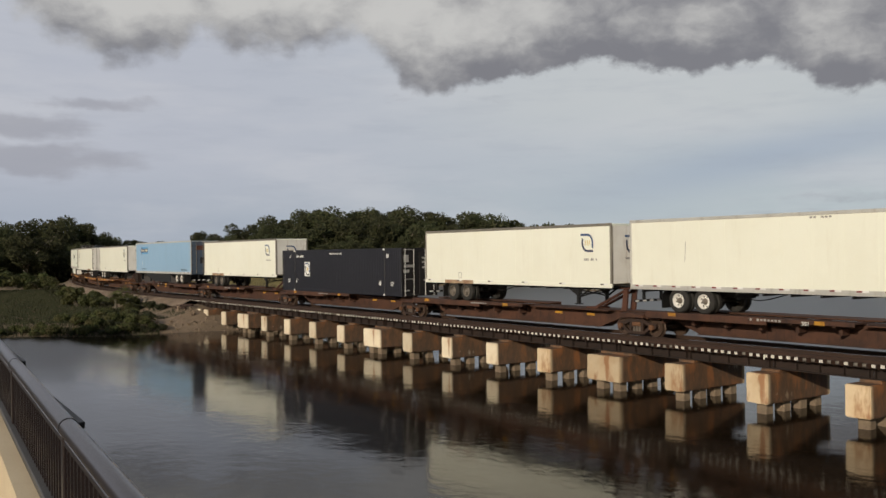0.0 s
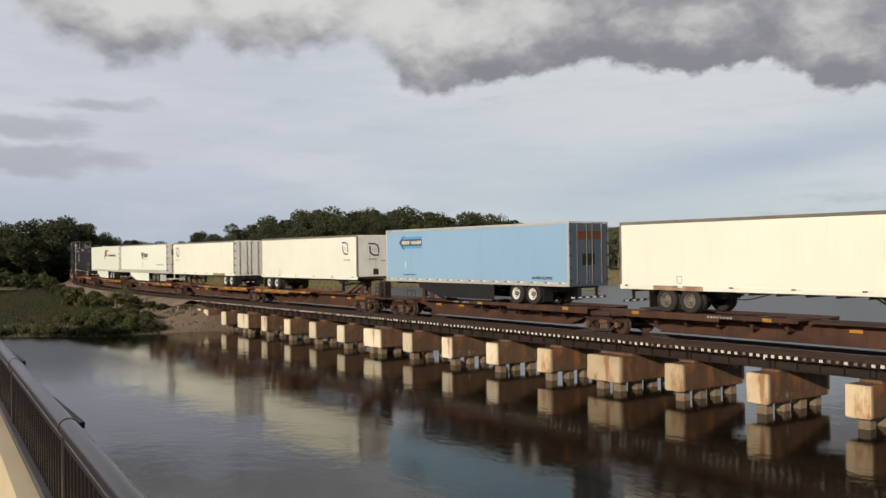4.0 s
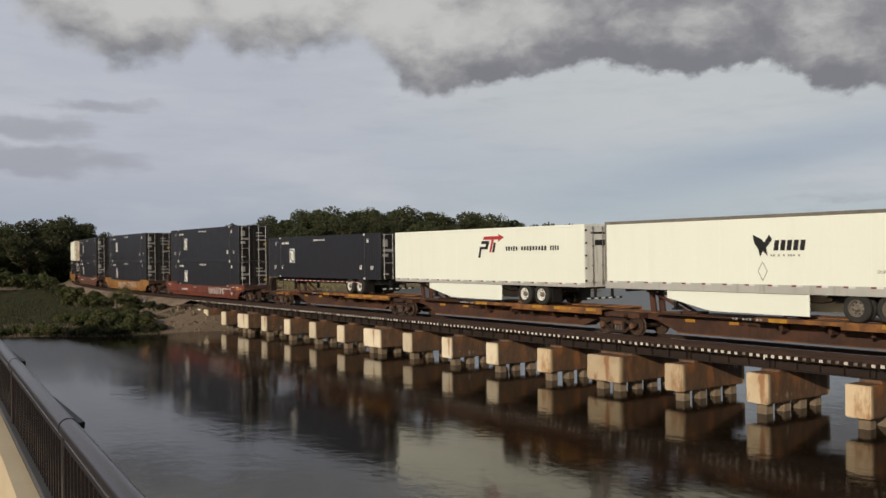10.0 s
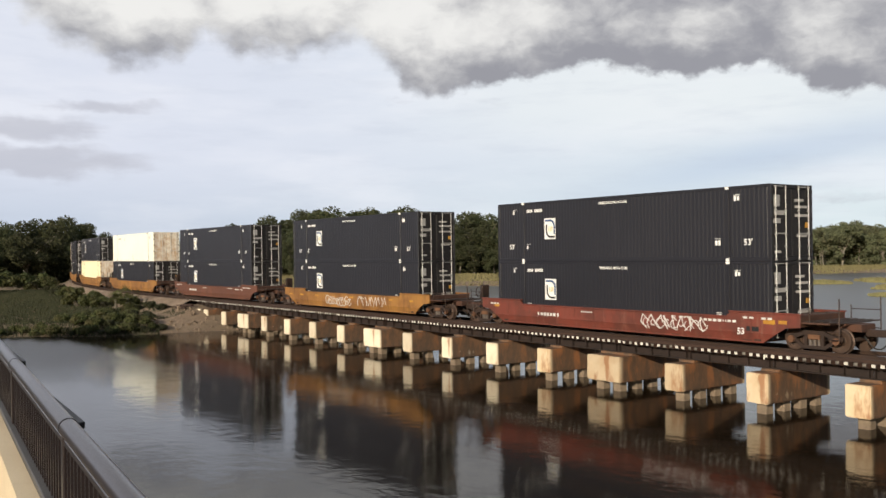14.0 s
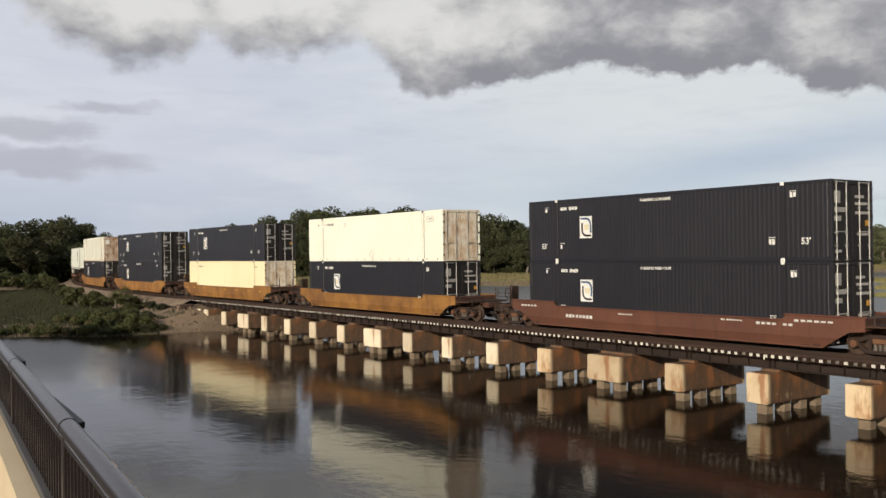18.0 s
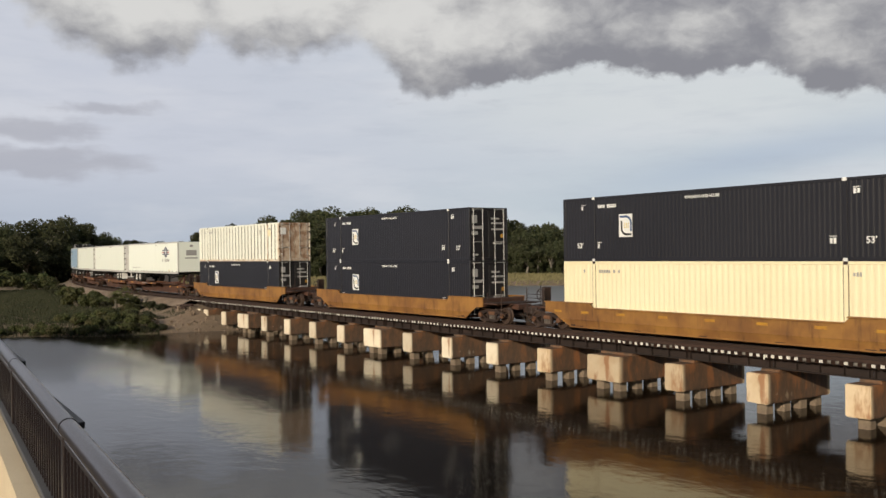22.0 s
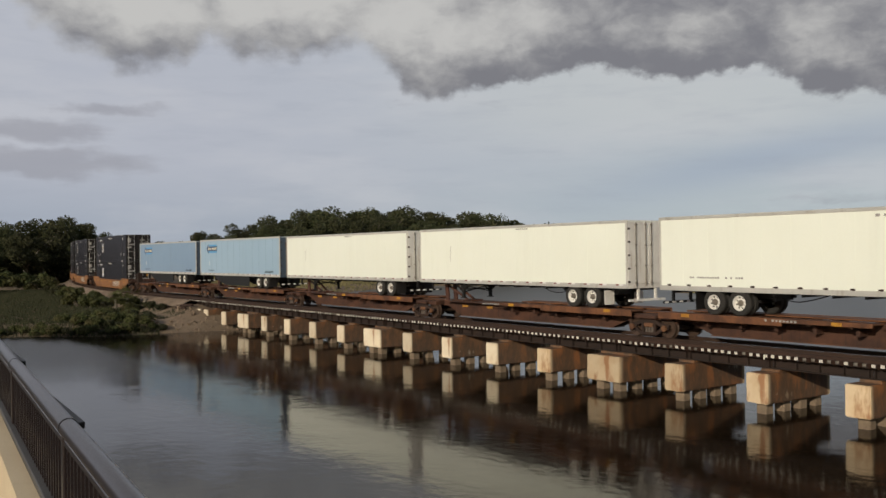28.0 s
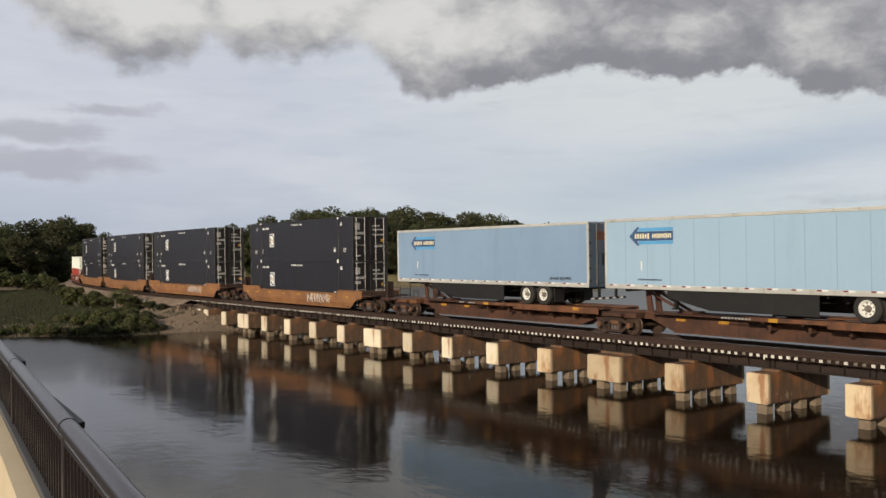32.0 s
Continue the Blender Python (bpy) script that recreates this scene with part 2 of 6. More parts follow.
    mid = n.mix(n.smooth(u, -20.0, 24.0), (0.56, 0.59, 0.67), (0.555, 0.615, 0.66))
    clear = n.mix(n.smooth(v, 0.2, 6.5), low, mid)
    veil = n.smooth(fbm(vmath("ADD", pos, (7.0, 3.0, 0)).outputs[0], 0.06, 0.22, 5.0, 0.55), 0.42, 0.66)
    # a blue lane and pale veils that climb to the right
    slope = n.math("MULTIPLY_ADD", u, -0.20, n.math("SUBTRACT", v, 1.6))
    lane = n.math("EXPONENT", n.math("MULTIPLY", n.math("MULTIPLY", slope, slope), -0.55))
    lane = n.math("MULTIPLY", lane, n.smooth(u, 2.0, 20.0))
    clear = n.mix(n.math("MULTIPLY", veil, 0.45), clear, (0.70, 0.71, 0.75))
    clear = n.mix(n.math("MULTIPLY", lane, 0.65), clear, (0.40, 0.48, 0.60))
    clear = n.mix(n.math("MULTIPLY", n.smooth(u, -6.0, 8.0), n.smooth(v, 5.0, 9.0, 0.0, 0.6)), clear, (0.67, 0.695, 0.70))
    fine = fbm(pos, 0.16, 0.9, 7.0, 0.6)
    clear = n.mix(n.smooth(fine, 0.45, 0.75, 0.0, 0.22), clear, (0.40, 0.44, 0.52))
    clear = n.mix(sheet, clear, (0.37, 0.375, 0.425))
    cloud = n.mix(n.smooth(depth, -0.02, 1.02), (0.67, 0.665, 0.65), (0.252, 0.254, 0.282))
    base = n.mix(cover, clear, cloud)
    em = n.node("ShaderNodeEmission", Color=base, Strength=1.07)
    n.t.links.new(em.outputs[0], n.out.inputs[0])
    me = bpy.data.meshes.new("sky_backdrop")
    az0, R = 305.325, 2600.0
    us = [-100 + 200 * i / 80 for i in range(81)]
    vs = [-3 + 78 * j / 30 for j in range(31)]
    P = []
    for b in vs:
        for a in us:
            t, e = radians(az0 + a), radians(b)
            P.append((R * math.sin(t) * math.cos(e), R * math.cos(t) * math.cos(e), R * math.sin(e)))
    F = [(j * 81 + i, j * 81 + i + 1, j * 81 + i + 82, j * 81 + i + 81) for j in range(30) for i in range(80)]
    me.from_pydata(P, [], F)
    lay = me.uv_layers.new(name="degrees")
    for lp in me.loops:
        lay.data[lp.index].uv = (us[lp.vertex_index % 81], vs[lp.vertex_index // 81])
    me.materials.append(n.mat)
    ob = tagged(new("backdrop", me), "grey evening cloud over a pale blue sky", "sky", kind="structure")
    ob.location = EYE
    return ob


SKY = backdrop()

# ---- the line of the track: straight over the river, curved on the far bank ----
CURVE_AT, CURVE_R, SPEED = -88.0, 310.0, 12.4


def track(s, y=0.0, z=0.0):
    """A pose on the track: s along it, y across, z above the rail head."""
    if s >= CURVE_AT:
        return pose(s, y, RAIL + z)
    a = (CURVE_AT - s) / CURVE_R
    x0, y0 = CURVE_AT - CURVE_R * math.sin(a), CURVE_R * (1 - math.cos(a))
    return pose(x0, y0, RAIL + z, 0, 0, -math.degrees(a)) @ pose(0, y, 0)


# ---- water and ground ----
def water():
    n = Net("river water")
    small = n.noise(n.coord(scale=(0.7, 1.0, 1.0), turn=(0, 0, 0.6)), 2.4, 4.0, 0.6)
    tiny = n.noise(n.coord(scale=(0.8, 1.0, 1.0), turn=(0, 0, 0.3)), 11.0, 2.0, 0.5)
    swell = n.noise(n.coord(), 0.22, 2.0, 0.5)
    calm = n.smooth(n.noise(n.coord(), 0.045, 3.0, 0.55), 0.38, 0.62, 0.55, 1.25)
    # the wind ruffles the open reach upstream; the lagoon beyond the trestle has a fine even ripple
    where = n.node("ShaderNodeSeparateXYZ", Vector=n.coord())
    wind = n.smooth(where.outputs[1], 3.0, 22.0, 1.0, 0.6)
    open_x, open_y = n.smooth(where.outputs[0], -42.0, -60.0), n.smooth(where.outputs[1], -12.8, -15.2)
    reach = n.math("MULTIPLY", open_x, open_y)
    wind = n.math("MULTIPLY_ADD", reach, 1.0, wind)
    small = n.math("MULTIPLY", small, wind)
    tiny = n.math("MULTIPLY", tiny, wind)
    h = n.math("MULTIPLY_ADD", small, 0.30, n.math("MULTIPLY", swell, 1.0))
    h = n.math("ADD", h, n.math("MULTIPLY", n.math("MULTIPLY", tiny, 0.020), calm))
    h = n.math("MULTIPLY", h, n.smooth(where.outputs[1], 3.0, 20.0, 1.0, 0.12))
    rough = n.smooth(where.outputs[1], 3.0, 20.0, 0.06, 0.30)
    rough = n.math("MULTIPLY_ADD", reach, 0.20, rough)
    # paler, more reflective water beyond the trestle paints in the bright sky sheen
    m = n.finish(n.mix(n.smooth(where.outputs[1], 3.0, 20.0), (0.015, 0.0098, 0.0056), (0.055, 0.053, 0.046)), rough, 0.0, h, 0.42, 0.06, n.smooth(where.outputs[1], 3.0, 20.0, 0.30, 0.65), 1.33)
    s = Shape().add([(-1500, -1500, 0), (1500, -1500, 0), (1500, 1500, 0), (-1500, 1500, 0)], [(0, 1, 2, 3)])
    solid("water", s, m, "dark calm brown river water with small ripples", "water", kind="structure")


water()
SHORE_Y = [-1500, -200, -40, -18, -12, -6, 0, 6, 15, 30, 50, 67, 88, 100, 120, 150, 188, 250, 400, 1500]
SHORE_X = [-260, -120, -90, -78.5, -73.6, -72.2, -71.0, -76, -98, -120, -135, -139, -114, -101, -120, -128, -121, -40, 150, 900]


ISLES = [(-60, 83, 9, 9), (-70, 106, 14, 16), (-84, 130, 15, 16), (-92, 93, 9, 7), (-92, 113, 10, 8), (-82, 74, 5, 4), (-86.5, 72.5, 5, 2.2), (-94, 99, 6, 2.5), (-102, 68, 6, 2.0), (-90, 128, 10, 4)]


def ground_height(x, y):
    d = float(np.interp(y, SHORE_Y, SHORE_X)) - x          # metres inland
    h = max(-1.6, min(d * 0.16, 0.75 + 0.006 * min(max(d - 6, 0), 120)))
    for cx, cy, rx, ry in ISLES:
        h = max(h, 0.32 - 1.2 * (((x - cx) / rx) ** 2 + ((y - cy) / ry) ** 2))
    # embankment under the track
    if x < CURVE_AT:
        dx, dy = x - CURVE_AT, y - CURVE_R
        off = abs(math.hypot(dx, dy) - CURVE_R) if y < CURVE_R else 1e3
    else:
        off = abs(y)
    if x < -74 or x > 62:
        end = min(1.0, max(0.0, (-74 - x) / 5.0 if x < 0 else (x - 62) / 5))
        bank = (RAIL - 0.62) - max(0.0, off - 2.6) * 0.55
        h = max(h, h + (bank - h) * end) if bank > h else h
    if x > 75:
        h = max(h, 0.5)
    h += 0.18 * noise.noise(Vector((x * 0.15, y * 0.15, 0))) * (1 if h > -0.3 and off > 3.2 else 0)
    return h


def ground():
    def axis(lo, hi, step):
        fine = list(np.arange(lo, hi, step))
        out, q = [], step
        p = lo
        while p > -4200:
            q *= 1.25
            p -= q
            out.insert(0, p)
        fine = out + fine
        p, q = fine[-1], step
        while p < 4200:
            q *= 1.25
            p += q
            fine.append(p)
        return fine
    xs, ys = axis(-200, -55, 1.6), axis(-45, 110, 1.6)
    P = [(x, y, ground_height(x, y)) for y in ys for x in xs]
    w = len(xs)
    F = [(j * w + i, j * w + i + 1, j * w + w + i + 1, j * w + w + i) for j in range(len(ys) - 1) for i in range(w - 1)]
    s = Shape().add(P, F)
    solid("ground", s, M_SOIL, "sandy river bank and flat marsh land", "ground", kind="structure", smooth=True)


ground()

# ---- the railway trestle ----
M_PILE = surface("wet pile concrete", (0.25, 0.19, 0.13), (0.18, 0.135, 0.095), (0.06, 0.045, 0.03), 0.6, 0.8, 0.0, 0.7, 0.3, 0.0, 0.2)
M_GIRDER = surface("rusted girder steel", (0.016, 0.0085, 0.006), (0.024, 0.012, 0.008), (0.008, 0.006, 0.005), 0.8, 0.8, 0.0, 0.6, 0.25, 0.0, 0.15)
M_RAIL = surface("rail steel", (0.045, 0.027, 0.02), (0.06, 0.034, 0.023), (0.02, 0.014, 0.012), 0.6, 0.6, 0.3, 0.6, 0.15)
M_HEAD = surface("polished rail head", (0.52, 0.52, 0.53), (0.45, 0.45, 0.46), (0.25, 0.22, 0.2), 0.6, 0.22, 0.9, 0.3, 0.05)
M_BALLAST = surface("pale ballast", (0.27, 0.20, 0.145), (0.17, 0.12, 0.080), (0.09, 0.07, 0.045), 1.6, 0.95, 0.0, 0.7, 1.0, 0.0, 0.0, 16.0, 0.08)


def tie_end():
    n = Net("weathered tie end")
    info = n.node("ShaderNodeObjectInfo")
    g = n.noise(n.coord(), 22.0, 5.0, 0.65)
    c = n.mix(n.smooth(info.outputs["Random"], 0.68, 0.86), (0.62, 0.59, 0.54), (0.09, 0.08, 0.07))
    c = n.mix(n.smooth(g, 0.42, 0.72), c, (0.30, 0.27, 0.23))
    return n.finish(c, 0.85, 0.0, g, 0.3, 0.01)


M_TIEEND = tie_end()


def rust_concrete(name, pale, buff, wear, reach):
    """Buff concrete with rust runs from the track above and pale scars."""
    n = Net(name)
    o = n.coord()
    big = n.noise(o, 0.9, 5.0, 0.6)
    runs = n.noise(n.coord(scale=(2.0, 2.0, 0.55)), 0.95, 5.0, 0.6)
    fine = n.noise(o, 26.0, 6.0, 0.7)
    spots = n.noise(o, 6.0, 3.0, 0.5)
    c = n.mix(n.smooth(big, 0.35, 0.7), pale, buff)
    # rust washed from the rails under the track, plus painted shade on long sides
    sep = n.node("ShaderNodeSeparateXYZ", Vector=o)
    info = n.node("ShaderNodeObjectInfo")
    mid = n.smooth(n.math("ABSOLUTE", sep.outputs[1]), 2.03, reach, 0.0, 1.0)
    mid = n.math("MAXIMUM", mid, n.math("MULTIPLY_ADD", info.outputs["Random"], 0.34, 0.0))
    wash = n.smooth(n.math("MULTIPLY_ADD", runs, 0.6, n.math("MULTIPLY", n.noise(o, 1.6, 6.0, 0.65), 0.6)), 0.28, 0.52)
    # the dark rust tone also holds the shade of the long sides
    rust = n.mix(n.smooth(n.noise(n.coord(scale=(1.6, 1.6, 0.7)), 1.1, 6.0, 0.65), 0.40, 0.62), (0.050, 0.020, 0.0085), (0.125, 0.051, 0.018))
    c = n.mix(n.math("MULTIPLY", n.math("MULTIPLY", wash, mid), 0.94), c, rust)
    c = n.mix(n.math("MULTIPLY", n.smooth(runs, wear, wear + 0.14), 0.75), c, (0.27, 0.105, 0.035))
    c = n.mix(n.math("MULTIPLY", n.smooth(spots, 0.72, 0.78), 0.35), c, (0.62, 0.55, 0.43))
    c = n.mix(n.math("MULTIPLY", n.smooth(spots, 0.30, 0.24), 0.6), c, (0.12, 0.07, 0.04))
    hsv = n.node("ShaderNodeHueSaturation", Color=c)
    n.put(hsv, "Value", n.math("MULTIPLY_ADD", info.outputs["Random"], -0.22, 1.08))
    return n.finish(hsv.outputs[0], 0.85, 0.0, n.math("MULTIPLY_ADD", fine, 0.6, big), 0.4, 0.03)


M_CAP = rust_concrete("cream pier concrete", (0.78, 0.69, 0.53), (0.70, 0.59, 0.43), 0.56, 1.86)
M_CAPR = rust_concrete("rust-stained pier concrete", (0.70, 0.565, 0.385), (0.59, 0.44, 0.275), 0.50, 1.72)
CAP0, BAY = -17.23, 3.93


def cap_shape(hw, rnd, mat):
    """A cap with chipped, rounded edges."""
    bm = bmesh.new()
    bmesh.ops.create_cube(bm, size=1.0, matrix=Matrix.Diagonal((2 * hw, 4.0, 1.10, 1)))
    bmesh.ops.bevel(bm, geom=bm.edges[:], offset=0.038, segments=2, affect="EDGES")
    bmesh.ops.subdivide_edges(bm, edges=[e for e in bm.edges if e.calc_length() > 0.5], cuts=3, use_grid_fill=True)
    off = Vector((rnd.uniform(0, 50), 0, 0))
    for v in bm.verts:
        v.co += 0.022 * noise.noise_vector(v.co * 1.7 + off)
    me = bpy.data.meshes.new("cap")
    bm.to_mesh(me)
    bm.free()
    me.materials.append(mat)
    me.shade_smooth()
    me.set_sharp_from_angle(angle=radians(40))
    return me


def piers():
    rnd = random.Random(4)
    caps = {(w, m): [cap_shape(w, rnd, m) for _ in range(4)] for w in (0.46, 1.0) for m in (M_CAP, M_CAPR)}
    pile = Shape().box(-0.22, 0.22, -0.22, 0.22, -2.2, 0.42, b=0.04).mesh("support_post", M_PILE)
    seat = {w: Shape().box(-w + 0.06, w - 0.06, -1.2, 1.2, RAIL - 0.89, RAIL - 0.77, b=0.03).mesh("bearing_seat", M_CAP) for w in (0.46, 1.0)}
    for i in range(-19, 16):
        c = CAP0 - BAY * i
        w = 1.0 if i % 5 == 3 else 0.46
        t = thing("pier", "rust-stained buff concrete pier cap on square piles in the river" if w < 0.9 else "double-width rust-stained concrete pier on square piles in the river", "bridge pier", "piers of the trestle", m=pose(c, 0, 0))
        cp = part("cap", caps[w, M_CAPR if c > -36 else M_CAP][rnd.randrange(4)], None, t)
        cp.location.z = RAIL - 1.42
        if rnd.random() < 0.5:
            cp.rotation_euler.z = math.pi
        part("bearing_seat", seat[w], None, t)
        for y in (-1.5, -0.5, 0.5, 1.5):
            for x in ((0.05,) if w < 0.9 else (-0.5, 0.5)):
                p = part("support_post", pile, None, t)
                p.location = (x + rnd.uniform(-0.04, 0.04), y + rnd.uniform(-0.05, 0.05), 0)
                p.rotation_euler.z = rnd.uniform(-0.06, 0.06)
    a = thing("abutment", "stained concrete abutment with loose dark timbers on the bank", "abutment", m=pose(-78.6, 0, 0))
    part("wall", Shape().box(-1.2, 1.2, -2.1, 2.1, 0.2, RAIL - 0.87, b=0.06), M_CAP, a)
    for dx, y, z, r in ((-1.2, -2.5, RAIL - 0.62, 6), (-1.6, -2.75, RAIL - 0.86, -4), (-2.2, -2.4, RAIL - 0.98, 10)):
        part("timber", Shape().box(-1.5, 1.5, -0.12, 0.12, -0.09, 0.09, m=pose(dx, y, z, 0, -3, r), b=0.02), M_TIE, a, "weathered loose timber")


piers()

TRACK_L, TRACK_R = -82.0, 60.0


def deck():
    t = thing("trestle_deck", "open timber-tie bridge deck on rusted steel girders", "railway bridge")
    web = Shape()
    for sd in (-1, 1):
        for i in range(-19, 17):
            c = CAP0 - BAY * i
            if c - BAY < TRACK_L - 3:
                continue
            s = Shape()
            x0, x1 = c - BAY + 0.01, c - 0.01
            y = sd * 0.95
            s.box(x0, x1, y - 0.012, y + 0.012, RAIL - 0.74, RAIL - 0.395)
            s.box(x0, x1, y - 0.16, y + 0.16, RAIL - 0.77, RAIL - 0.735)
            s.box(x0, x1, y - 0.16, y + 0.16, RAIL - 0.405, RAIL - 0.375)
            for k in range(5):
                x = x0 + 0.1 + k * (BAY - 0.22) / 4
                s.box(x - 0.01, x + 0.01, y - 0.14, y + 0.14, RAIL - 0.735, RAIL - 0.405)
            part("girder", s, M_GIRDER, t, "rusted steel girder with stiffeners")
        part("guard_timber", Shape().box(TRACK_L, TRACK_R, sd * 1.22 - 0.08, sd * 1.22 + 0.08, RAIL - 0.215, RAIL - 0.08, b=0.015), M_TIE, t, "long guard timber bolted across the ties")
    part("marker_plate", Shape().box(-21.19, -21.15, -1.52, -1.50, RAIL - 0.38, RAIL - 0.22), M_WHITE, t, "small white marker plate")
    return t


DECKED = deck()


def rail(y, s0, s1, step):
    """One rail along the track."""
    prof = [(-0.07, -0.185), (0.07, -0.185), (0.07, -0.17), (0.012, -0.15), (0.012, -0.045), (0.037, -0.035), (0.037, 0.0), (-0.037, 0.0), (-0.037, -0.035), (-0.012, -0.045), (-0.012, -0.15), (-0.07, -0.17)]
    P, n = [], len(prof)
    k = max(1, int(math.ceil((s1 - s0) / step)))
    for i in range(k + 1):
        m = track(s0 + (s1 - s0) * i / k)
        P += [m @ Vector((0, y + a, b)) for a, b in prof]
    F = [(i * n + j, i * n + (j + 1) % n, (i + 1) * n + (j + 1) % n, (i + 1) * n + j) for i in range(k) for j in range(n)]
    F += [tuple(range(n)), tuple(range(k * n, k * n + n))]
    me = Shape().add(P, F).mesh("rail", M_RAIL)
    me.materials.append(M_HEAD)
    for f in me.polygons:
        if f.normal.z > 0.9 and f.center.z > RAIL - 0.01:
            f.material_index = 1
    return me


line = thing("railway_track", "two steel rails worn bright on top along the line", "railway track")
for y in (-0.75, 0.75):
    part("rail", rail(y, -620.0, CURVE_AT, 6.0), None, line)
    part("rail", rail(y, CURVE_AT, 460.0, 50.0), None, line)


def ballast():
    """Stone bed of the track on the land on both sides."""
    for s0, s1, step in ((-620.0, -80.5, 5.0), (66.0, 460.0, 40.0)):
        prof = [(-2.9, -0.75), (-1.75, -0.24), (1.75, -0.24), (2.9, -0.75)]
        k = int((s1 - s0) / step)
        P = []
        for i in range(k + 1):
            m = track(s0 + (s1 - s0) * i / k)
            P += [m @ Vector((0, a, b)) for a, b in prof]
        F = [(i * 4 + j, i * 4 + j + 1, i * 4 + j + 5, i * 4 + j + 4) for i in range(k) for j in range(3)]
        solid("track_bed", Shape().add(P, F), M_BALLAST, "pale crushed stone bed of the railway", "track bed", kind="structure")


ballast()

# ---- the road bridge with its parapet and rail ----
M_PARAPET = surface("sunlit buff concrete", (0.62, 0.51, 0.35), (0.57, 0.46, 0.31), (0.42, 0.33, 0.22), 0.5, 0.9, 0.0, 0.35, 0.35, 0.0, 0.0, 60.0, 0.006)
M_BRONZE = surface("dark bronze rail paint", (0.022, 0.016, 0.017), (0.030, 0.022, 0.022), (0.06, 0.046, 0.042), 0.3, 0.33, 0.3, 0.3, 0.05, 0.0, 0.0, 40.0, 0.002, 0.2)
M_ASPH = surface("road surface", (0.06, 0.058, 0.055), (0.05, 0.048, 0.045), (0.035, 0.034, 0.033), 1.0, 0.9, 0.0, 0.5, 0.4)
ROADZ = EYE[2] - 1.75
BR = pose(EYE[0], EYE[1], 0, 0, 0, 180 - 6.15) @ pose(0, -0.029, 0)          # x runs along the bridge, -y towards the river


def road_bridge():
    z = EYE[2]
    t = thing("road_bridge", "buff concrete road bridge beside the river crossing", "road bridge", kind="structure", m=BR)
    part("parapet", Shape().prism([(-40, ROADZ - 0.3), (70, ROADZ - 0.3), (70, z - 1.29), (-40, z - 1.29)], -0.80, -0.383), M_PARAPET, t, "smooth buff concrete parapet")
    part("deck_slab", Shape().box(-40, 70, -0.84, 11.0, ROADZ - 0.5, ROADZ - 0.3), M_PARAPET, t)
    part("carriageway", Shape().box(-40, 70, -0.378, 10.9, ROADZ - 0.3, ROADZ - 0.02), M_ASPH, t)
    for x in (-30, -10, 14, 34, 54):
        part("bridge_pier", Shape().box(x - 0.6, x + 0.6, 1.5, 9.5, -2.0, ROADZ - 0.5, b=0.05), M_PARAPET, t)
    r = thing("railing", "dark bronze metal railing with a round top rail", "railing", m=BR)
    part("top_rail", Shape().tube((-12, -0.545, z - 0.80), (60, -0.545, z - 0.80), 0.044, n=24), M_BRONZE, r, "round glossy top rail", smooth=True)
    part("lower_rail", Shape().box(-12, 60, -0.540, -0.487, z - 1.285, z - 1.24, b=0.006), M_ALU2, r, "grey bottom rail")
    part("upper_rail", Shape().box(-12, 60, -0.555, -0.520, z - 0.88, z - 0.845, b=0.006), M_BRONZE, r)
    bar = Shape().box(-0.009, 0.009, -0.545, -0.525, z - 1.25, z - 0.87).mesh("picket", M_BRONZE)
    for i in range(280):
        p = part("picket", bar, None, r)
        p.location.x = 0.6 + i * 0.11
    for i in range(-2, 14):
        x = 4.66 + i * 3.0
        part("post", Shape().box(x - 0.03, x + 0.03, -0.575, -0.515, z - 1.29, z - 0.82, b=0.006), M_BRONZE, r)
        part("rail_sleeve", Shape().tube((x - 0.008, -0.545, z - 0.80), (x + 0.008, -0.545, z - 0.80), 0.0465, n=24), M_UNDER0, r)
        w = [(x, -0.580), (x + 0.95, -0.588), (x + 0.03, -0.618), (x, -0.618)]
        s = Shape().add([(a, b, z - 0.81) for a, b in w] + [(a, b, z - 0.78) for a, b in w], [(0, 1, 2, 3), (4, 7, 6, 5), (0, 4, 5, 1), (1, 5, 6, 2), (2, 6, 7, 3), (3, 7, 4, 0)])
        part("bracket", s, M_UNDER0, r, "black wedge-shaped bracket")


M_ALU2 = surface("grey bottom rail metal", (0.10, 0.095, 0.09), (0.08, 0.076, 0.072), (0.05, 0.045, 0.04), 0.4, 0.5, 0.4, 0.4, 0.1)
M_UNDER0 = surface("matt black metal", (0.012, 0.011, 0.011), (0.016, 0.015, 0.015), (0.03, 0.028, 0.026), 0.4, 0.6, 0.0, 0.3, 0.1)
road_bridge()


# ---- plants ----
def leaf_material(name, a, b, c):
    n = Net(name)
    geo = n.t.nodes.new("ShaderNodeNewGeometry")
    r = geo.outputs["Random Per Island"]
    info = n.node("ShaderNodeObjectInfo")
    col = n.mix(n.smooth(r, 0.0, 1.0), a, b)
    col = n.mix(n.smooth(n.noise(n.coord(), 0.5, 3.0, 0.6), 0.45, 0.7, 0.0, 0.8), col, c)
    hsv = n.node("ShaderNodeHueSaturation", Color=col)
    n.put(hsv, "Value", n.math("MULTIPLY_ADD", info.outputs["Random"], 0.5, 0.75))
    n.put(hsv, "Hue", n.math("MULTIPLY_ADD", info.outputs["Random"], 0.03, 0.485))
    return n.finish(hsv.outputs[0], 0.65, spec=0.2, through=0.32)


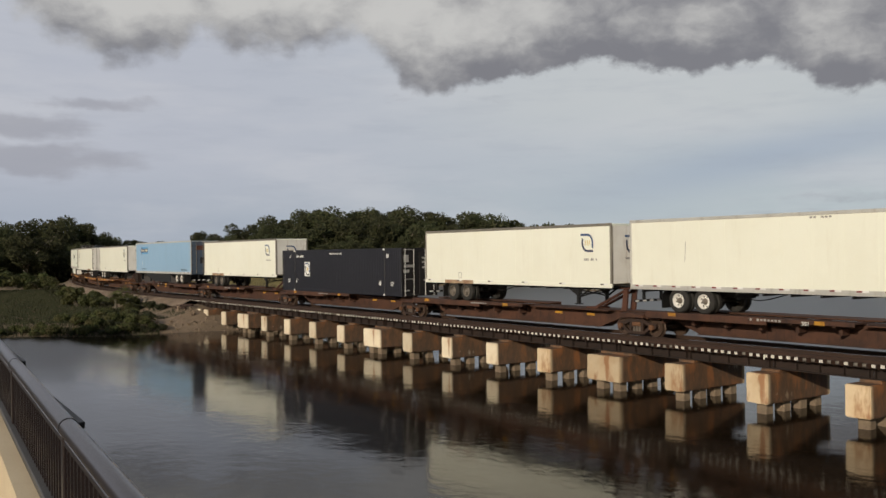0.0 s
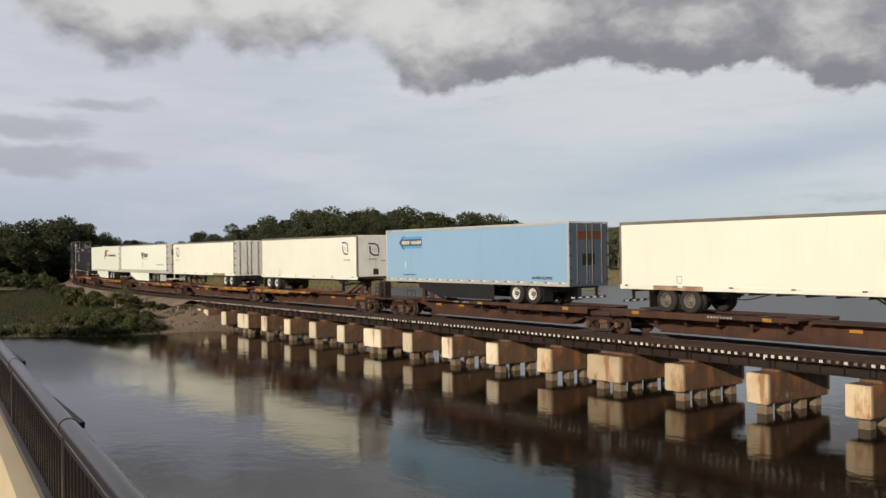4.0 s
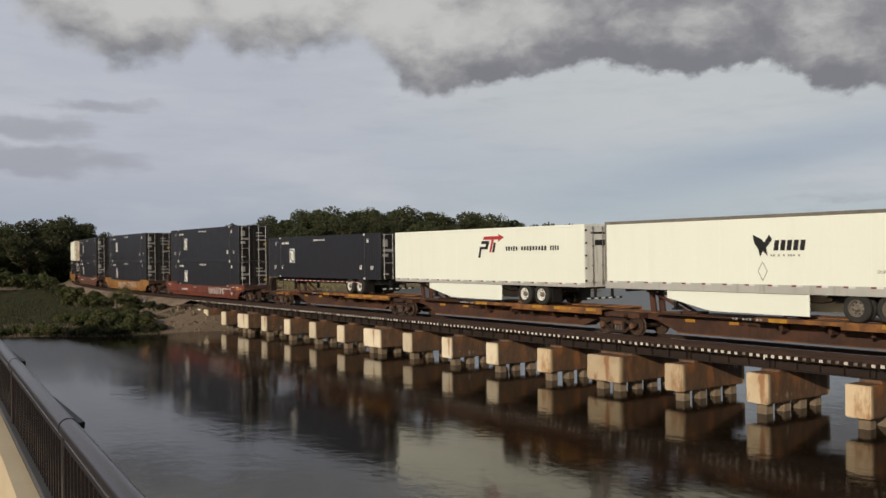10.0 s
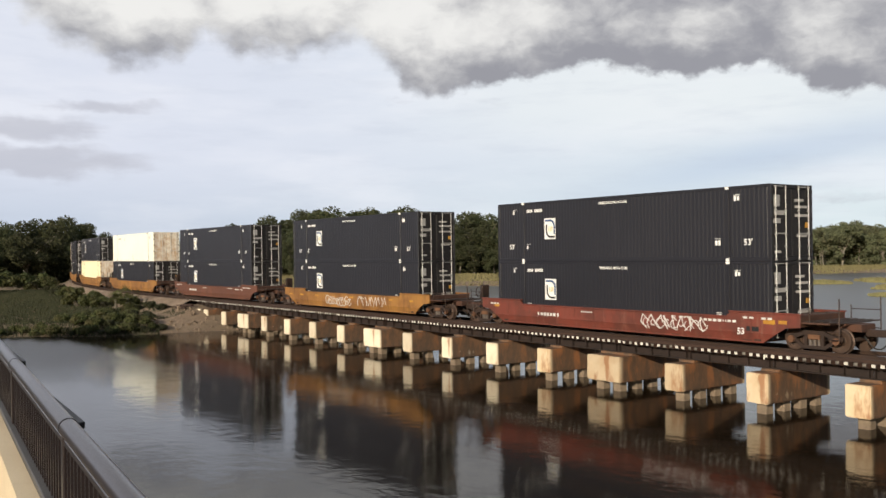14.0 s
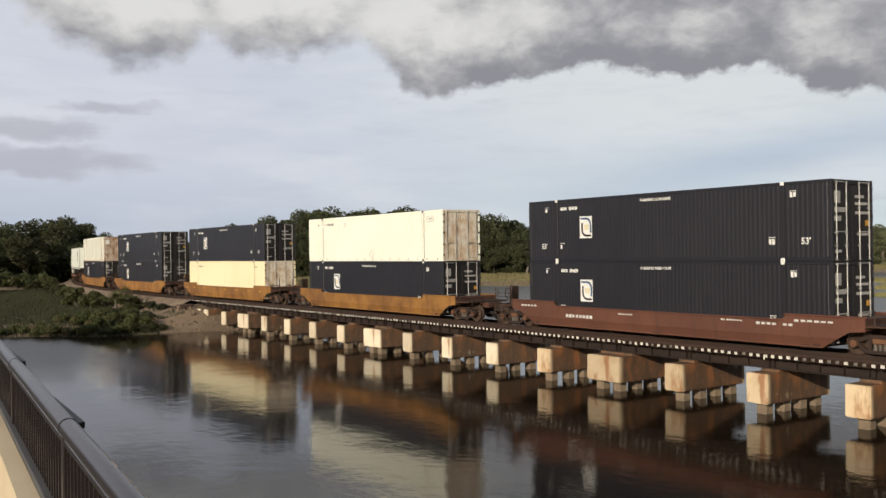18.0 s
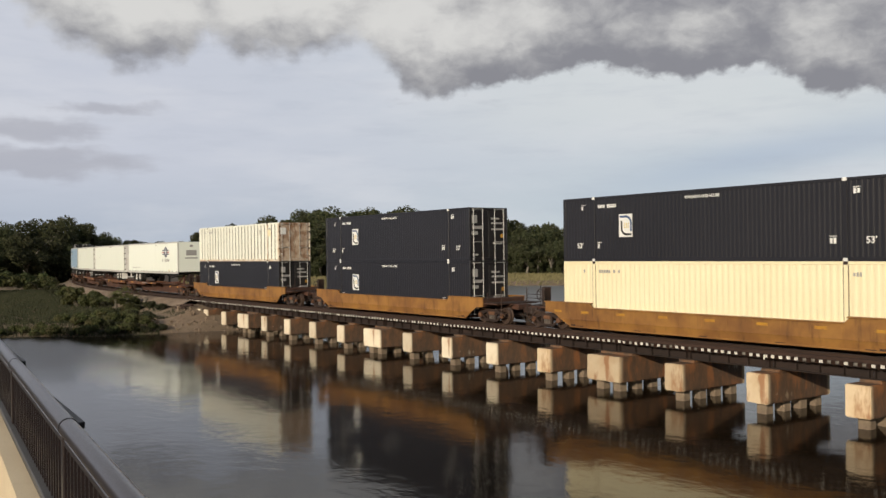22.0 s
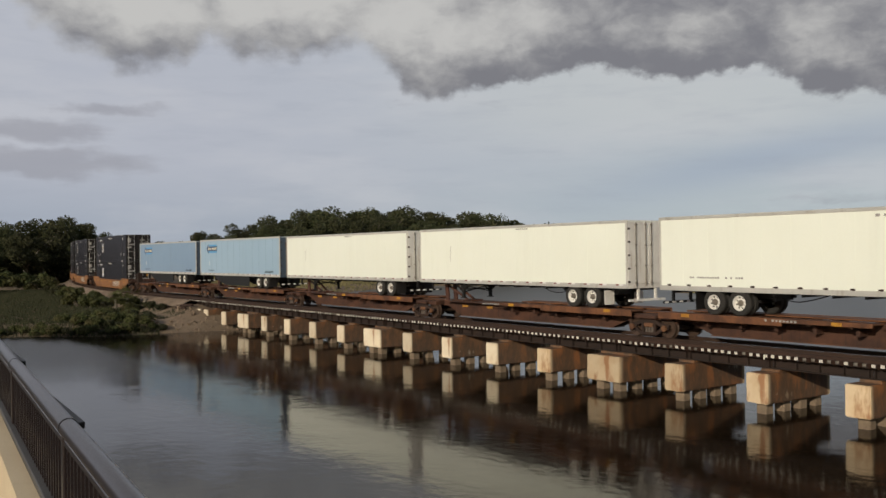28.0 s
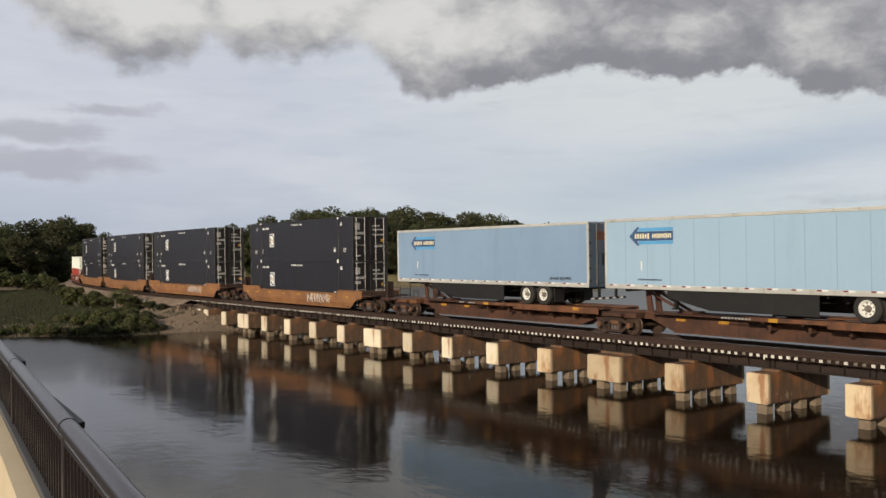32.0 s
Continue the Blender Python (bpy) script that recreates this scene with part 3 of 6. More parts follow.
M_OAK = leaf_material("oak leaves", (0.043, 0.053, 0.025), (0.080, 0.086, 0.040), (0.075, 0.072, 0.039))
M_OAK2 = leaf_material("pale tree leaves", (0.105, 0.120, 0.066), (0.165, 0.172, 0.094), (0.150, 0.145, 0.086))
M_BUSH = leaf_material("shrub leaves", (0.050, 0.062, 0.024), (0.105, 0.112, 0.042), (0.098, 0.085, 0.040))
M_GRASS = leaf_material("marsh grass", (0.21, 0.192, 0.092), (0.30, 0.26, 0.125), (0.18, 0.172, 0.085))
M_REED = leaf_material("bank grass", (0.036, 0.042, 0.021), (0.066, 0.064, 0.034), (0.030, 0.036, 0.019))
M_PALEBARK = surface("pale bark", (0.19, 0.17, 0.135), (0.25, 0.22, 0.175), (0.10, 0.085, 0.065), 0.6, 0.95, 0.0, 0.6, 0.5, 0.0, 0.3)
M_BARK = surface("grey bark", (0.15, 0.13, 0.105), (0.20, 0.18, 0.145), (0.08, 0.068, 0.052), 0.6, 0.95, 0.0, 0.6, 0.5, 0.0, 0.3)


def leaf_mesh(name, centres, radii, count, size, rng, mat, flat=0.75):
    """Many small leaf sprays round the clump centres, as one mesh."""
    k = rng.integers(0, len(centres), count)
    d = rng.normal(size=(count, 3))
    d /= np.linalg.norm(d, axis=1)[:, None]
    rr = radii[k] * rng.uniform(0.45, 1.05, count) ** 0.6
    c = centres[k] + d * rr[:, None] * np.array((1, 1, flat))
    nrm = d * 0.8 + rng.normal(size=(count, 3)) * 0.7 + np.array((0, 0, 0.35))
    nrm /= np.linalg.norm(nrm, axis=1)[:, None]
    a = np.cross(nrm, rng.normal(size=(count, 3)))
    a /= np.linalg.norm(a, axis=1)[:, None]
    b = np.cross(nrm, a)
    s = size * rng.uniform(0.55, 1.3, count)[:, None]
    V = np.stack([c - a * s, c - b * s * 0.55, c + a * s, c + b * s * 0.55], 1).reshape(-1, 3)
    F = np.arange(count * 4).reshape(-1, 4)
    me = bpy.data.meshes.new(name)
    me.from_pydata(V.tolist(), [], F.tolist())
    me.materials.append(mat)
    return me


def tree(seed, h, w, leaves, size, mat=None, name="tree", label="broad dark green oak with a dense uneven crown", clear=0.28, group="trees on the far banks", low=0, bark=None, girth=1.0):
    rng = np.random.default_rng(seed)
    rnd = random.Random(seed)
    t = thing(name, label, "tree", group)
    s = Shape()
    p, r = Vector((0, 0, -0.3)), (0.03 * h + 0.08) * girth
    top = Vector((rnd.uniform(-0.5, 0.5), rnd.uniform(-0.5, 0.5), h * (clear + 0.22)))
    q = p.lerp(top, 0.5) + Vector((rnd.uniform(-0.25, 0.25), rnd.uniform(-0.25, 0.25), 0))
    s.tube(p, q, r, r * 0.75, 8)
    s.tube(q, top, r * 0.75, r * 0.55, 8)
    cen, rad = [], []
    n = rnd.randint(6, 8)
    for i in range(n):
        a = 2 * math.pi * (i + rnd.uniform(-0.3, 0.3)) / n
        reach = w * rnd.uniform(0.45, 0.95)
        start = q.lerp(top, rnd.uniform(0.2, 1.0))
        end = Vector((math.cos(a) * reach, math.sin(a) * reach, h * rnd.uniform(clear + 0.22, 0.86)))
        midp = start.lerp(end, 0.5) + Vector((0, 0, 0.06 * h))
        s.tube(start, midp, r * 0.42, r * 0.28, 6)
        s.tube(midp, end, r * 0.28, r * 0.08, 6)
        for f in (0.45, 0.75, 1.0):
            e = start.lerp(end, f) + Vector((rnd.uniform(-0.6, 0.6), rnd.uniform(-0.6, 0.6), rnd.uniform(0, 0.07 * h)))
            cen.append(e)
            rad.append(w * rnd.uniform(0.20, 0.36))
    for i in range(12):
        a, f = rnd.uniform(0, 6.28), math.sqrt(rnd.random())
        x, y = math.cos(a) * w * 0.8 * f, math.sin(a) * w * 0.8 * f
        cen.append(Vector((x, y, h * (0.97 - 0.30 * f * f - rnd.uniform(0.04, 0.14)))))
        rad.append(w * rnd.uniform(0.16, 0.30))
    for i in range(low):
        a, f = rnd.uniform(0, 6.28), rnd.uniform(0.35, 0.95)
        cen.append(Vector((math.cos(a) * w * f, math.sin(a) * w * f, h * rnd.uniform(0.05, 0.42))))
        rad.append(w * rnd.uniform(0.18, 0.30))
    part("trunk", s, bark or M_BARK, t)
    me = leaf_mesh("crown", np.array(cen), np.array(rad), leaves, size, rng, mat or M_OAK)
    part("crown", me, None, t)
    return t


def bush(seed, w, h, leaves, size, label, mat=None, name="bush"):
    rng = np.random.default_rng(seed)
    t = thing(name, label, "shrub", "shrubs on the river bank")
    s = Shape()
    cen, rad = [], []
    for i in range(9):
        a, f = rng.uniform(0, 6.28), rng.uniform(0.1, 0.8)
        e = (math.cos(a) * w * f, math.sin(a) * w * f, h * rng.uniform(0.35, 0.85))
        s.tube((e[0] * 0.15, e[1] * 0.15, -0.2), e, 0.03, 0.012, 5)
        cen.append(e)
        rad.append(w * rng.uniform(0.28, 0.5))
    part("stems", s, M_BARK, t)
    part("foliage", leaf_mesh("foliage", np.array(cen), np.array(rad), leaves, size, rng, mat or M_BUSH), None, t)
    return t


AZ0 = 54.675


def spot(off, d):
    """A place d metres from the eye, off degrees to the right of where it looks."""
    a = radians(AZ0 - off)
    return EYE[0] - math.sin(a) * d, EYE[1] + math.cos(a) * d


# height of the wood's skyline in degrees, against degrees to the right
SKY_A = [-40, -29.7, -27.3, -25.6, -24.1, -22.7, -21.5, -20.7, -19.5, -18.5, -16.8, -15.3, -15.0, -13.7, -12.7, -11.8, -10.5, -8.4, -6.4, -4.3, -2.2, -0.1, 1.6, 3.4, 5.1, 6.8, 8.9, 11.0, 12.6, 14.3, 15.6, 16.9, 18.8, 20.6, 22.2, 23.6, 25.4, 27.6, 40]
SKY_H = [1.4, 1.36, 1.57, 1.69, 2.11, 2.18, 2.02, 1.43, 1.16, 0.95, 0.70, 0.80, 1.30, 1.36, 0.95, 1.60, 2.25, 2.50, 2.68, 2.70, 2.55, 2.35, 2.25, 2.0, 1.82, 1.60, 1.48, 1.44, 1.28, 1.38, 1.75, 1.36, 1.2, 1.34, 1.1, 1.5, 1.18, 1.18, 1.1]


def woods():
    rnd = random.Random(9)
    kinds = [tree(101, 10.0, 4.6, 9400, 0.20, clear=0.16, low=14), tree(102, 10.0, 5.4, 10600, 0.21, clear=0.15, low=16), tree(103, 10.0, 3.9, 8200, 0.195, clear=0.2, low=12),
             tree(104, 10.0, 4.8, 10500, 0.20, M_OAK2, clear=0.22, low=2, bark=M_PALEBARK, girth=0.5), tree(105, 10.0, 3.4, 7600, 0.20, M_OAK2, clear=0.26, low=1, bark=M_PALEBARK, girth=0.45, label="slender pale-trunked tree with a high green crown"),
             tree(106, 10.0, 5.0, 9000, 0.21, M_OAK2, clear=0.15, low=14, label="broad olive-green tree with a soft rounded crown")]
    firsts = set()

    def plant(off, d, scale=1.0, pick=None):
        x, y = spot(off, d)
        g = ground_height(x, y)
        top = EYE[2] + d * math.tan(radians(float(np.interp(off, SKY_A, SKY_H)))) * 1.0
        hh = max(3.0, (top - g) * scale * 1.10)
        k = kinds[rnd.randrange(3)] if pick is None else kinds[pick]
        f = hh / 10.0
        m = pose(x, y, g, 0, 0, rnd.uniform(0, 360))
        if k in firsts:
            ob = copy_thing(k, m)
        else:
            firsts.add(k)
            ob = k
            ob.matrix_world = m
        ob.scale = (f * rnd.uniform(0.95, 1.25), f * rnd.uniform(0.95, 1.25), f)

    # the near wood beyond the curve
    for off in np.arange(-34.0, -21.3, 0.95):
        plant(off + rnd.uniform(-0.3, 0.3), rnd.uniform(178, 190) if off < -23 else rnd.uniform(232, 242), rnd.uniform(0.94, 1.02))
        plant(off + rnd.uniform(-0.5, 0.5), (rnd.uniform(170, 176) if off < -23.6 else 226), rnd.uniform(0.55, 0.8))
    for off in np.arange(-21.3, -12.6, 0.75):
        plant(off + rnd.uniform(-0.2, 0.2), rnd.uniform(245, 268), rnd.uniform(0.9, 1.02))
    # the wooded hill behind the train
    for off in np.arange(-12.6, 9.0, 0.8):
        plant(off + rnd.uniform(-0.3, 0.3), rnd.uniform(226, 246), rnd.uniform(0.92, 1.02))
        plant(off + rnd.uniform(-0.3, 0.3), rnd.uniform(214, 224), rnd.uniform(0.6, 0.86))
        if off > -10:
            plant(off + rnd.uniform(-0.3, 0.3), rnd.uniform(206, 213), rnd.uniform(0.4, 0.6))
    # the far shore, with pale trunks at its edge
    for off in np.arange(9.0, 36.0, 0.85):
        plant(off + rnd.uniform(-0.3, 0.3), rnd.uniform(288, 300), rnd.uniform(0.95, 1.03), 5)
        plant(off + rnd.uniform(-0.3, 0.3), rnd.uniform(276, 285), rnd.uniform(0.78, 0.97), rnd.choice((3, 3, 5, 4)))
        plant(off + rnd.uniform(-0.4, 0.4), rnd.uniform(279, 288), rnd.uniform(0.7, 0.92), rnd.choice((3, 4, 4)))
        plant(off + rnd.uniform(-0.4, 0.4), rnd.uniform(284, 292), rnd.uniform(0.5, 0.7), 5)
        if rnd.random() < 0.2:
            plant(off + rnd.uniform(-0.3, 0.3), rnd.uniform(268, 274), rnd.uniform(0.35, 0.6), 5)


woods()


def grass(name, places, mat, label, seed, hmin, hmax, wide):
    """Upright blades as one mesh."""
    rng = np.random.default_rng(seed)
    n = len(places)
    c = np.array(places)
    a = rng.uniform(0, 2 * np.pi, n)
    h = rng.uniform(hmin, hmax, n)
    lean = rng.normal(size=(n, 2)) * 0.22 * h[:, None]
    w = wide * rng.uniform(0.6, 1.4, n)
    dx = np.stack([np.cos(a) * w, np.sin(a) * w, np.zeros(n)], 1)
    tip = c + np.concatenate([lean, h[:, None]], 1)
    base = c - np.array((0, 0, 0.08))
    V = np.stack([base - dx, base + dx, tip], 1).reshape(-1, 3)
    me = bpy.data.meshes.new(name)
    me.from_pydata(V.tolist(), [], np.arange(n * 3).reshape(-1, 3).tolist())
    me.materials.append(mat)
    return tagged(new(name, me), label, "grass", kind="stuff")


def off_track(x, y):
    if x < CURVE_AT:
        return abs(math.hypot(x - CURVE_AT, y - CURVE_R) - CURVE_R)
    return abs(y) if x < -74 else 99


def meadows():
    rnd = random.Random(77)
    P = []
    while len(P) < 110000:
        off, d = rnd.uniform(-16, 34), 110 + 170 * math.sqrt(rnd.random())
        x, y = spot(off, d)
        g = ground_height(x, y)
        if g > 0.02 and y > 12 and off_track(x, y) > 5:
            P.append((x, y, g))
    grass("marsh_grass", P, M_GRASS, "yellow-green marsh grass on the far shore", 5, 0.25, 0.55, 0.14)
    P = []
    while len(P) < 30000:
        cx, cy, rx, ry = ISLES[len(P) % 6]
        x, y = cx + rnd.uniform(-0.6, 0.6) * rx, cy + rnd.uniform(-0.6, 0.6) * ry
        g = ground_height(x, y)
        if g > -0.02:
            P.append((x, y, g))
    grass("island_grass", P, M_GRASS, "dense yellow-green grass on the low islands", 8, 0.15, 0.32, 0.16)
    P = []
    while len(P) < 150000:
        x, y = rnd.uniform(-150, -70), rnd.uniform(-40, 3)
        g = ground_height(x, y)
        o = off_track(x, y)
        if g > -0.15 and o > (2.9 if noise.noise(Vector((x * 0.3, y * 0.3, 5))) > 0 else 4.4) and not (x > -77.5 and y > -7):
            P.append((x, y, g))
    grass("bank_grass", P, M_REED, "dull green and brown grass on the river bank", 6, 0.12, 0.32, 0.04)
    # shrubs
    b1 = bush(201, 1.5, 2.4, 1500, 0.20, "dense dark green shrub on the sandy bank")
    b2 = bush(202, 1.7, 1.3, 1300, 0.17, "low spreading green shrub among the bank grass")
    b3 = bush(203, 1.1, 1.0, 900, 0.14, "small olive-green shrub on the river bank", M_REED)
    kinds, firsts = (b1, b2, b3), set()

    def put(x, y, k, f=1.0):
        m = pose(x, y, ground_height(x, y), 0, 0, rnd.uniform(0, 360))
        if k in firsts:
            ob = copy_thing(k, m)
        else:
            firsts.add(k)
            ob = k
            ob.matrix_world = m
        ob.scale = (f, f, f * rnd.uniform(0.85, 1.15))
    for k in range(46):
        q = rnd.uniform(-150, -83)
        e = track(q, -rnd.uniform(3.3, 5.2)).translation
        put(e.x, e.y, rnd.choice((b2, b3, b3)), rnd.uniform(0.35, 0.75))
    put(-101.5, -6.3, b1, 0.95)
    put(-103.2, -7.0, b2, 0.8)
    put(-97.0, -6.4, b2, 0.75)
    put(-150, -6, b1, 1.2)
    put(-143, -9, b2, 1.4)
    put(-160, -3.5, b1, 1.1)
    # the dark thicket on the water's edge beside the trestle
    for _ in range(34):
        x, y = rnd.uniform(-84, -74.2), rnd.uniform(-12.5, -5.6)
        if ground_height(x, y) > 0.0 and not (x > -77.5 and y > -7.2):
            put(x, y, rnd.choice((b2, b2, b3, b3)), rnd.uniform(0.38, 0.62))
    for i in range(44):
        y = -20.0 + 13.6 * i / 43 + rnd.uniform(-0.2, 0.2)
        x = float(np.interp(y, SHORE_Y, SHORE_X)) - rnd.uniform(0.2, 1.9)
        put(x, y, rnd.choice((b2, b3)), rnd.uniform(0.28, 0.46))
    for _ in range(14):
        off = rnd.uniform(-25, -21.5)
        x, y = spot(off, rnd.uniform(150, 166))
        if off_track(x, y) > 4.5:
            put(x, y, rnd.choice((b1, b2)), rnd.uniform(0.8, 1.4))
    # a leaning old post by the track
    post = thing("stump", "weathered grey timber post by the track", "post", m=pose(-88.3, -3.3, ground_height(-88.3, -3.3), 4, 3, 20))
    part("shaft", Shape().tube((0, 0, -0.3), (0, 0, 0.75), 0.20, 0.17, 9), M_BARK, post)
    # pale rubble on the slope under the first span
    rs, k = Shape(), 0
    while k < 280:
        x, y = rnd.uniform(-80.5, -70.2), rnd.uniform(-6.5, 6.0)
        g = ground_height(x, y)
        if -0.15 < g < 1.6 and not (-80 < x < -77.2 and abs(y) < 2.3):
            r = 0.04 + 0.11 * rnd.random() ** 2
            m = pose(x, y, g + r * 0.2, rnd.uniform(0, 360), rnd.uniform(0, 360), rnd.uniform(0, 360))
            rs.box(-r, r, -r * 0.8, r * 0.8, -r * 0.6, r * 0.6, m=m, b=r * 0.35)
            k += 1
    solid("rubble", rs, M_BALLAST, "pale broken stones on the sandy bank slope", "rubble", kind="stuff")


meadows()


def palmetto(x, y, seed, size):
    rng = random.Random(seed)
    t = thing("palmetto", "small fan palm with stiff green fronds on the bank", "palm", "palms on the river bank", m=pose(x, y, ground_height(x, y)))
    t.scale = (size, size, size)
    part("trunk", Shape().tube((0, 0, -0.2), (0.1, 0, 1.1), 0.16, 0.13, 8), M_BARK, t)
    for i in range(16):
        a, up = rng.uniform(0, 6.28), rng.uniform(-0.1, 1.1)
        d = Vector((math.cos(a) * math.cos(up), math.sin(a) * math.cos(up), math.sin(up)))
        o = Vector((0.1, 0, 1.1))
        e = o + d * rng.uniform(0.5, 0.8)
        s = Shape().tube(o, e, 0.02, 0.012, 4)
        side = d.cross(Vector((0, 0, 1))).normalized()
        upv = side.cross(d)
        for q in range(9):
            g = radians(-72 + 18 * q)
            tip = e + (d * math.cos(g) + side * math.sin(g)) * 0.75 - Vector((0, 0, 0.12 * abs(q - 4) * 0.4))
            w = (side * math.cos(g) - d * math.sin(g)) * 0.05
            s.add([e, e.lerp(tip, 0.45) - w, tip, e.lerp(tip, 0.45) + w], [(0, 1, 2, 3)])
        part("frond", s, M_BUSH, t)


palmetto(-92.4, -4.9, 8, 1.0)
palmetto(-91.0, -4.2, 9, 1.15)
palmetto(-89.9, -4.6, 10, 0.9)


# ---- the train ----
M_ALU = surface("dull aluminium", (0.60, 0.59, 0.56), (0.52, 0.51, 0.48), (0.24, 0.19, 0.14), 1.0, 0.45, 0.3, 0.5, 0.08, 1.0)
M_GREYPAINT = surface("pale door paint", (0.80, 0.79, 0.76), (0.72, 0.70, 0.66), (0.30, 0.19, 0.12), 0.6, 0.5, 0.0, 0.6, 0.1, 1.0)
M_WHITE2 = surface("cool white trailer paint", (0.825, 0.86, 0.785), (0.80, 0.835, 0.755), (0.54, 0.55, 0.47), 3.0, 0.32, 0.0, 0.10, 0.02, 1.0, 0.03, speck=0.03)
M_TRIM = surface("dull grey-brown trim", (0.20, 0.185, 0.16), (0.26, 0.235, 0.20), (0.09, 0.07, 0.05), 1.0, 0.5, 0.3, 0.6, 0.08, 1.0)
M_BLUE = surface("light blue trailer paint", (0.32, 0.455, 0.60), (0.30, 0.43, 0.57), (0.24, 0.33, 0.42), 3.0, 0.34, 0.0, 0.3, 0.03, 1.0, 0.04, speck=0.05)
M_BLUED = surface("dull blue trailer paint", (0.225, 0.33, 0.475), (0.205, 0.30, 0.44), (0.16, 0.22, 0.30), 3.0, 0.42, 0.0, 0.4, 0.03, 1.0, 0.04, speck=0.05)
M_BLUE0 = surface("fresh blue trailer paint", (0.265, 0.43, 0.625), (0.25, 0.405, 0.59), (0.21, 0.31, 0.42), 3.0, 0.34, 0.0, 0.3, 0.03, 1.0, 0.04, speck=0.05)
M_BLUEDARK = surface("dark steel blue door paint", (0.07, 0.10, 0.15), (0.06, 0.085, 0.12), (0.14, 0.07, 0.04), 1.0, 0.5, 0.0, 0.7, 0.1, 1.0)
M_CREAM = surface("cream container paint", (0.80, 0.72, 0.49), (0.78, 0.69, 0.46), (0.45, 0.33, 0.18), 2.0, 0.5, 0.0, 0.2, 0.05, 1.0, 0.04, speck=0.06)
M_RUSTDOOR = surface("rusty white door paint", (0.74, 0.68, 0.58), (0.56, 0.40, 0.26), (0.20, 0.075, 0.025), 0.36, 0.7, 0.0, 0.95, 0.2, 1.0)
M_RUSTDOOR2 = surface("heavily rusted door paint", (0.52, 0.42, 0.32), (0.24, 0.125, 0.065), (0.11, 0.042, 0.018), 0.3, 0.75, 0.0, 0.95, 0.2, 1.0)
M_RUSTSEAM = surface("rusty seam", (0.030, 0.020, 0.014), (0.12, 0.055, 0.025), (0.16, 0.06, 0.02), 0.4, 0.8, 0.0, 0.5, 0.1)
M_RUSTSTRIP = surface("rusty repair strip", (0.27, 0.155, 0.09), (0.42, 0.31, 0.21), (0.12, 0.05, 0.025), 0.3, 0.75, 0.0, 0.8, 0.15)
M_RED = surface("weathered red-brown car paint", (0.165, 0.036, 0.022), (0.092, 0.026, 0.017), (0.21, 0.12, 0.085), 0.6, 0.62, 0.0, 0.5, 0.12, 1.0, 0.1)
M_OXIDE = surface("faded oxide car paint", (0.13, 0.048, 0.028), (0.10, 0.038, 0.023), (0.048, 0.023, 0.015), 1.0, 0.68, 0.0, 0.6, 0.15, 1.0, 0.1)
M_ORANGE = surface("orange car paint", (0.27, 0.125, 0.047), (0.19, 0.085, 0.036), (0.09, 0.048, 0.028), 0.8, 0.62, 0.0, 0.6, 0.15, 1.0, 0.1)
M_SPINE = surface("dirty brown spine paint", (0.080, 0.033, 0.018), (0.040, 0.0175, 0.011), (0.012, 0.008, 0.0065), 0.5, 0.75, 0.0, 0.92, 0.2, 1.0, 0.15)
M_SPINEM = surface("rusty red-brown spine paint", (0.165, 0.066, 0.027), (0.070, 0.029, 0.015), (0.018, 0.011, 0.008), 0.45, 0.72, 0.0, 0.9, 0.2, 1.0, 0.15)
M_SPINEY = surface("dirty amber spine paint", (0.27, 0.112, 0.028), (0.095, 0.040, 0.017), (0.022, 0.013, 0.009), 0.45, 0.7, 0.0, 0.85, 0.2, 1.0, 0.15)
M_HITCH = surface("dark red-brown hitch steel", (0.095, 0.036, 0.022), (0.07, 0.03, 0.02), (0.028, 0.017, 0.012), 0.6, 0.65, 0.0, 0.6, 0.15, 1.0)
M_BLUEJ = surface("shadowed blue joint strip", (0.25, 0.36, 0.48), (0.23, 0.335, 0.45), (0.18, 0.26, 0.34), 1.0, 0.5, 0.0, 0.4, 0.03, 1.0)
M_AMBER = surface("amber reflective plate", (0.47, 0.24, 0.025), (0.33, 0.15, 0.022), (0.10, 0.05, 0.018), 0.3, 0.5, 0.0, 0.8, 0.05)
M_STEEL = surface("brown cast steel", (0.034, 0.021, 0.016), (0.052, 0.029, 0.020), (0.014, 0.010, 0.0085), 0.5, 0.6, 0.25, 0.7, 0.2, 0.0, 0.2)
M_SPRING = surface("grey dusty spring steel", (0.13, 0.11, 0.095), (0.09, 0.07, 0.058), (0.035, 0.026, 0.02), 0.4, 0.55, 0.3, 0.6, 0.1)
M_WHEEL = surface("worn wheel steel", (0.10, 0.064, 0.046), (0.075, 0.048, 0.036), (0.04, 0.028, 0.02), 0.4, 0.5, 0.4, 0.5, 0.1)
M_TYRE = surface("tyre rubber", (0.018, 0.017, 0.016), (0.028, 0.026, 0.024), (0.05, 0.042, 0.034), 0.4, 0.85, 0.0, 0.4, 0.2)
M_RIM = surface("bright wheel rim", (0.82, 0.81, 0.78), (0.72, 0.70, 0.66), (0.28, 0.23, 0.18), 0.25, 0.35, 0.1, 0.5, 0.05)
M_DULLRIM = surface("dusty wheel rim", (0.20, 0.175, 0.15), (0.14, 0.12, 0.10), (0.05, 0.04, 0.03), 0.3, 0.6, 0.1, 0.6, 0.1)
M_UNDER = surface("black underframe paint", (0.008, 0.008, 0.009), (0.012, 0.011, 0.0105), (0.035, 0.027, 0.021), 0.6, 0.6, 0.0, 0.5, 0.1)
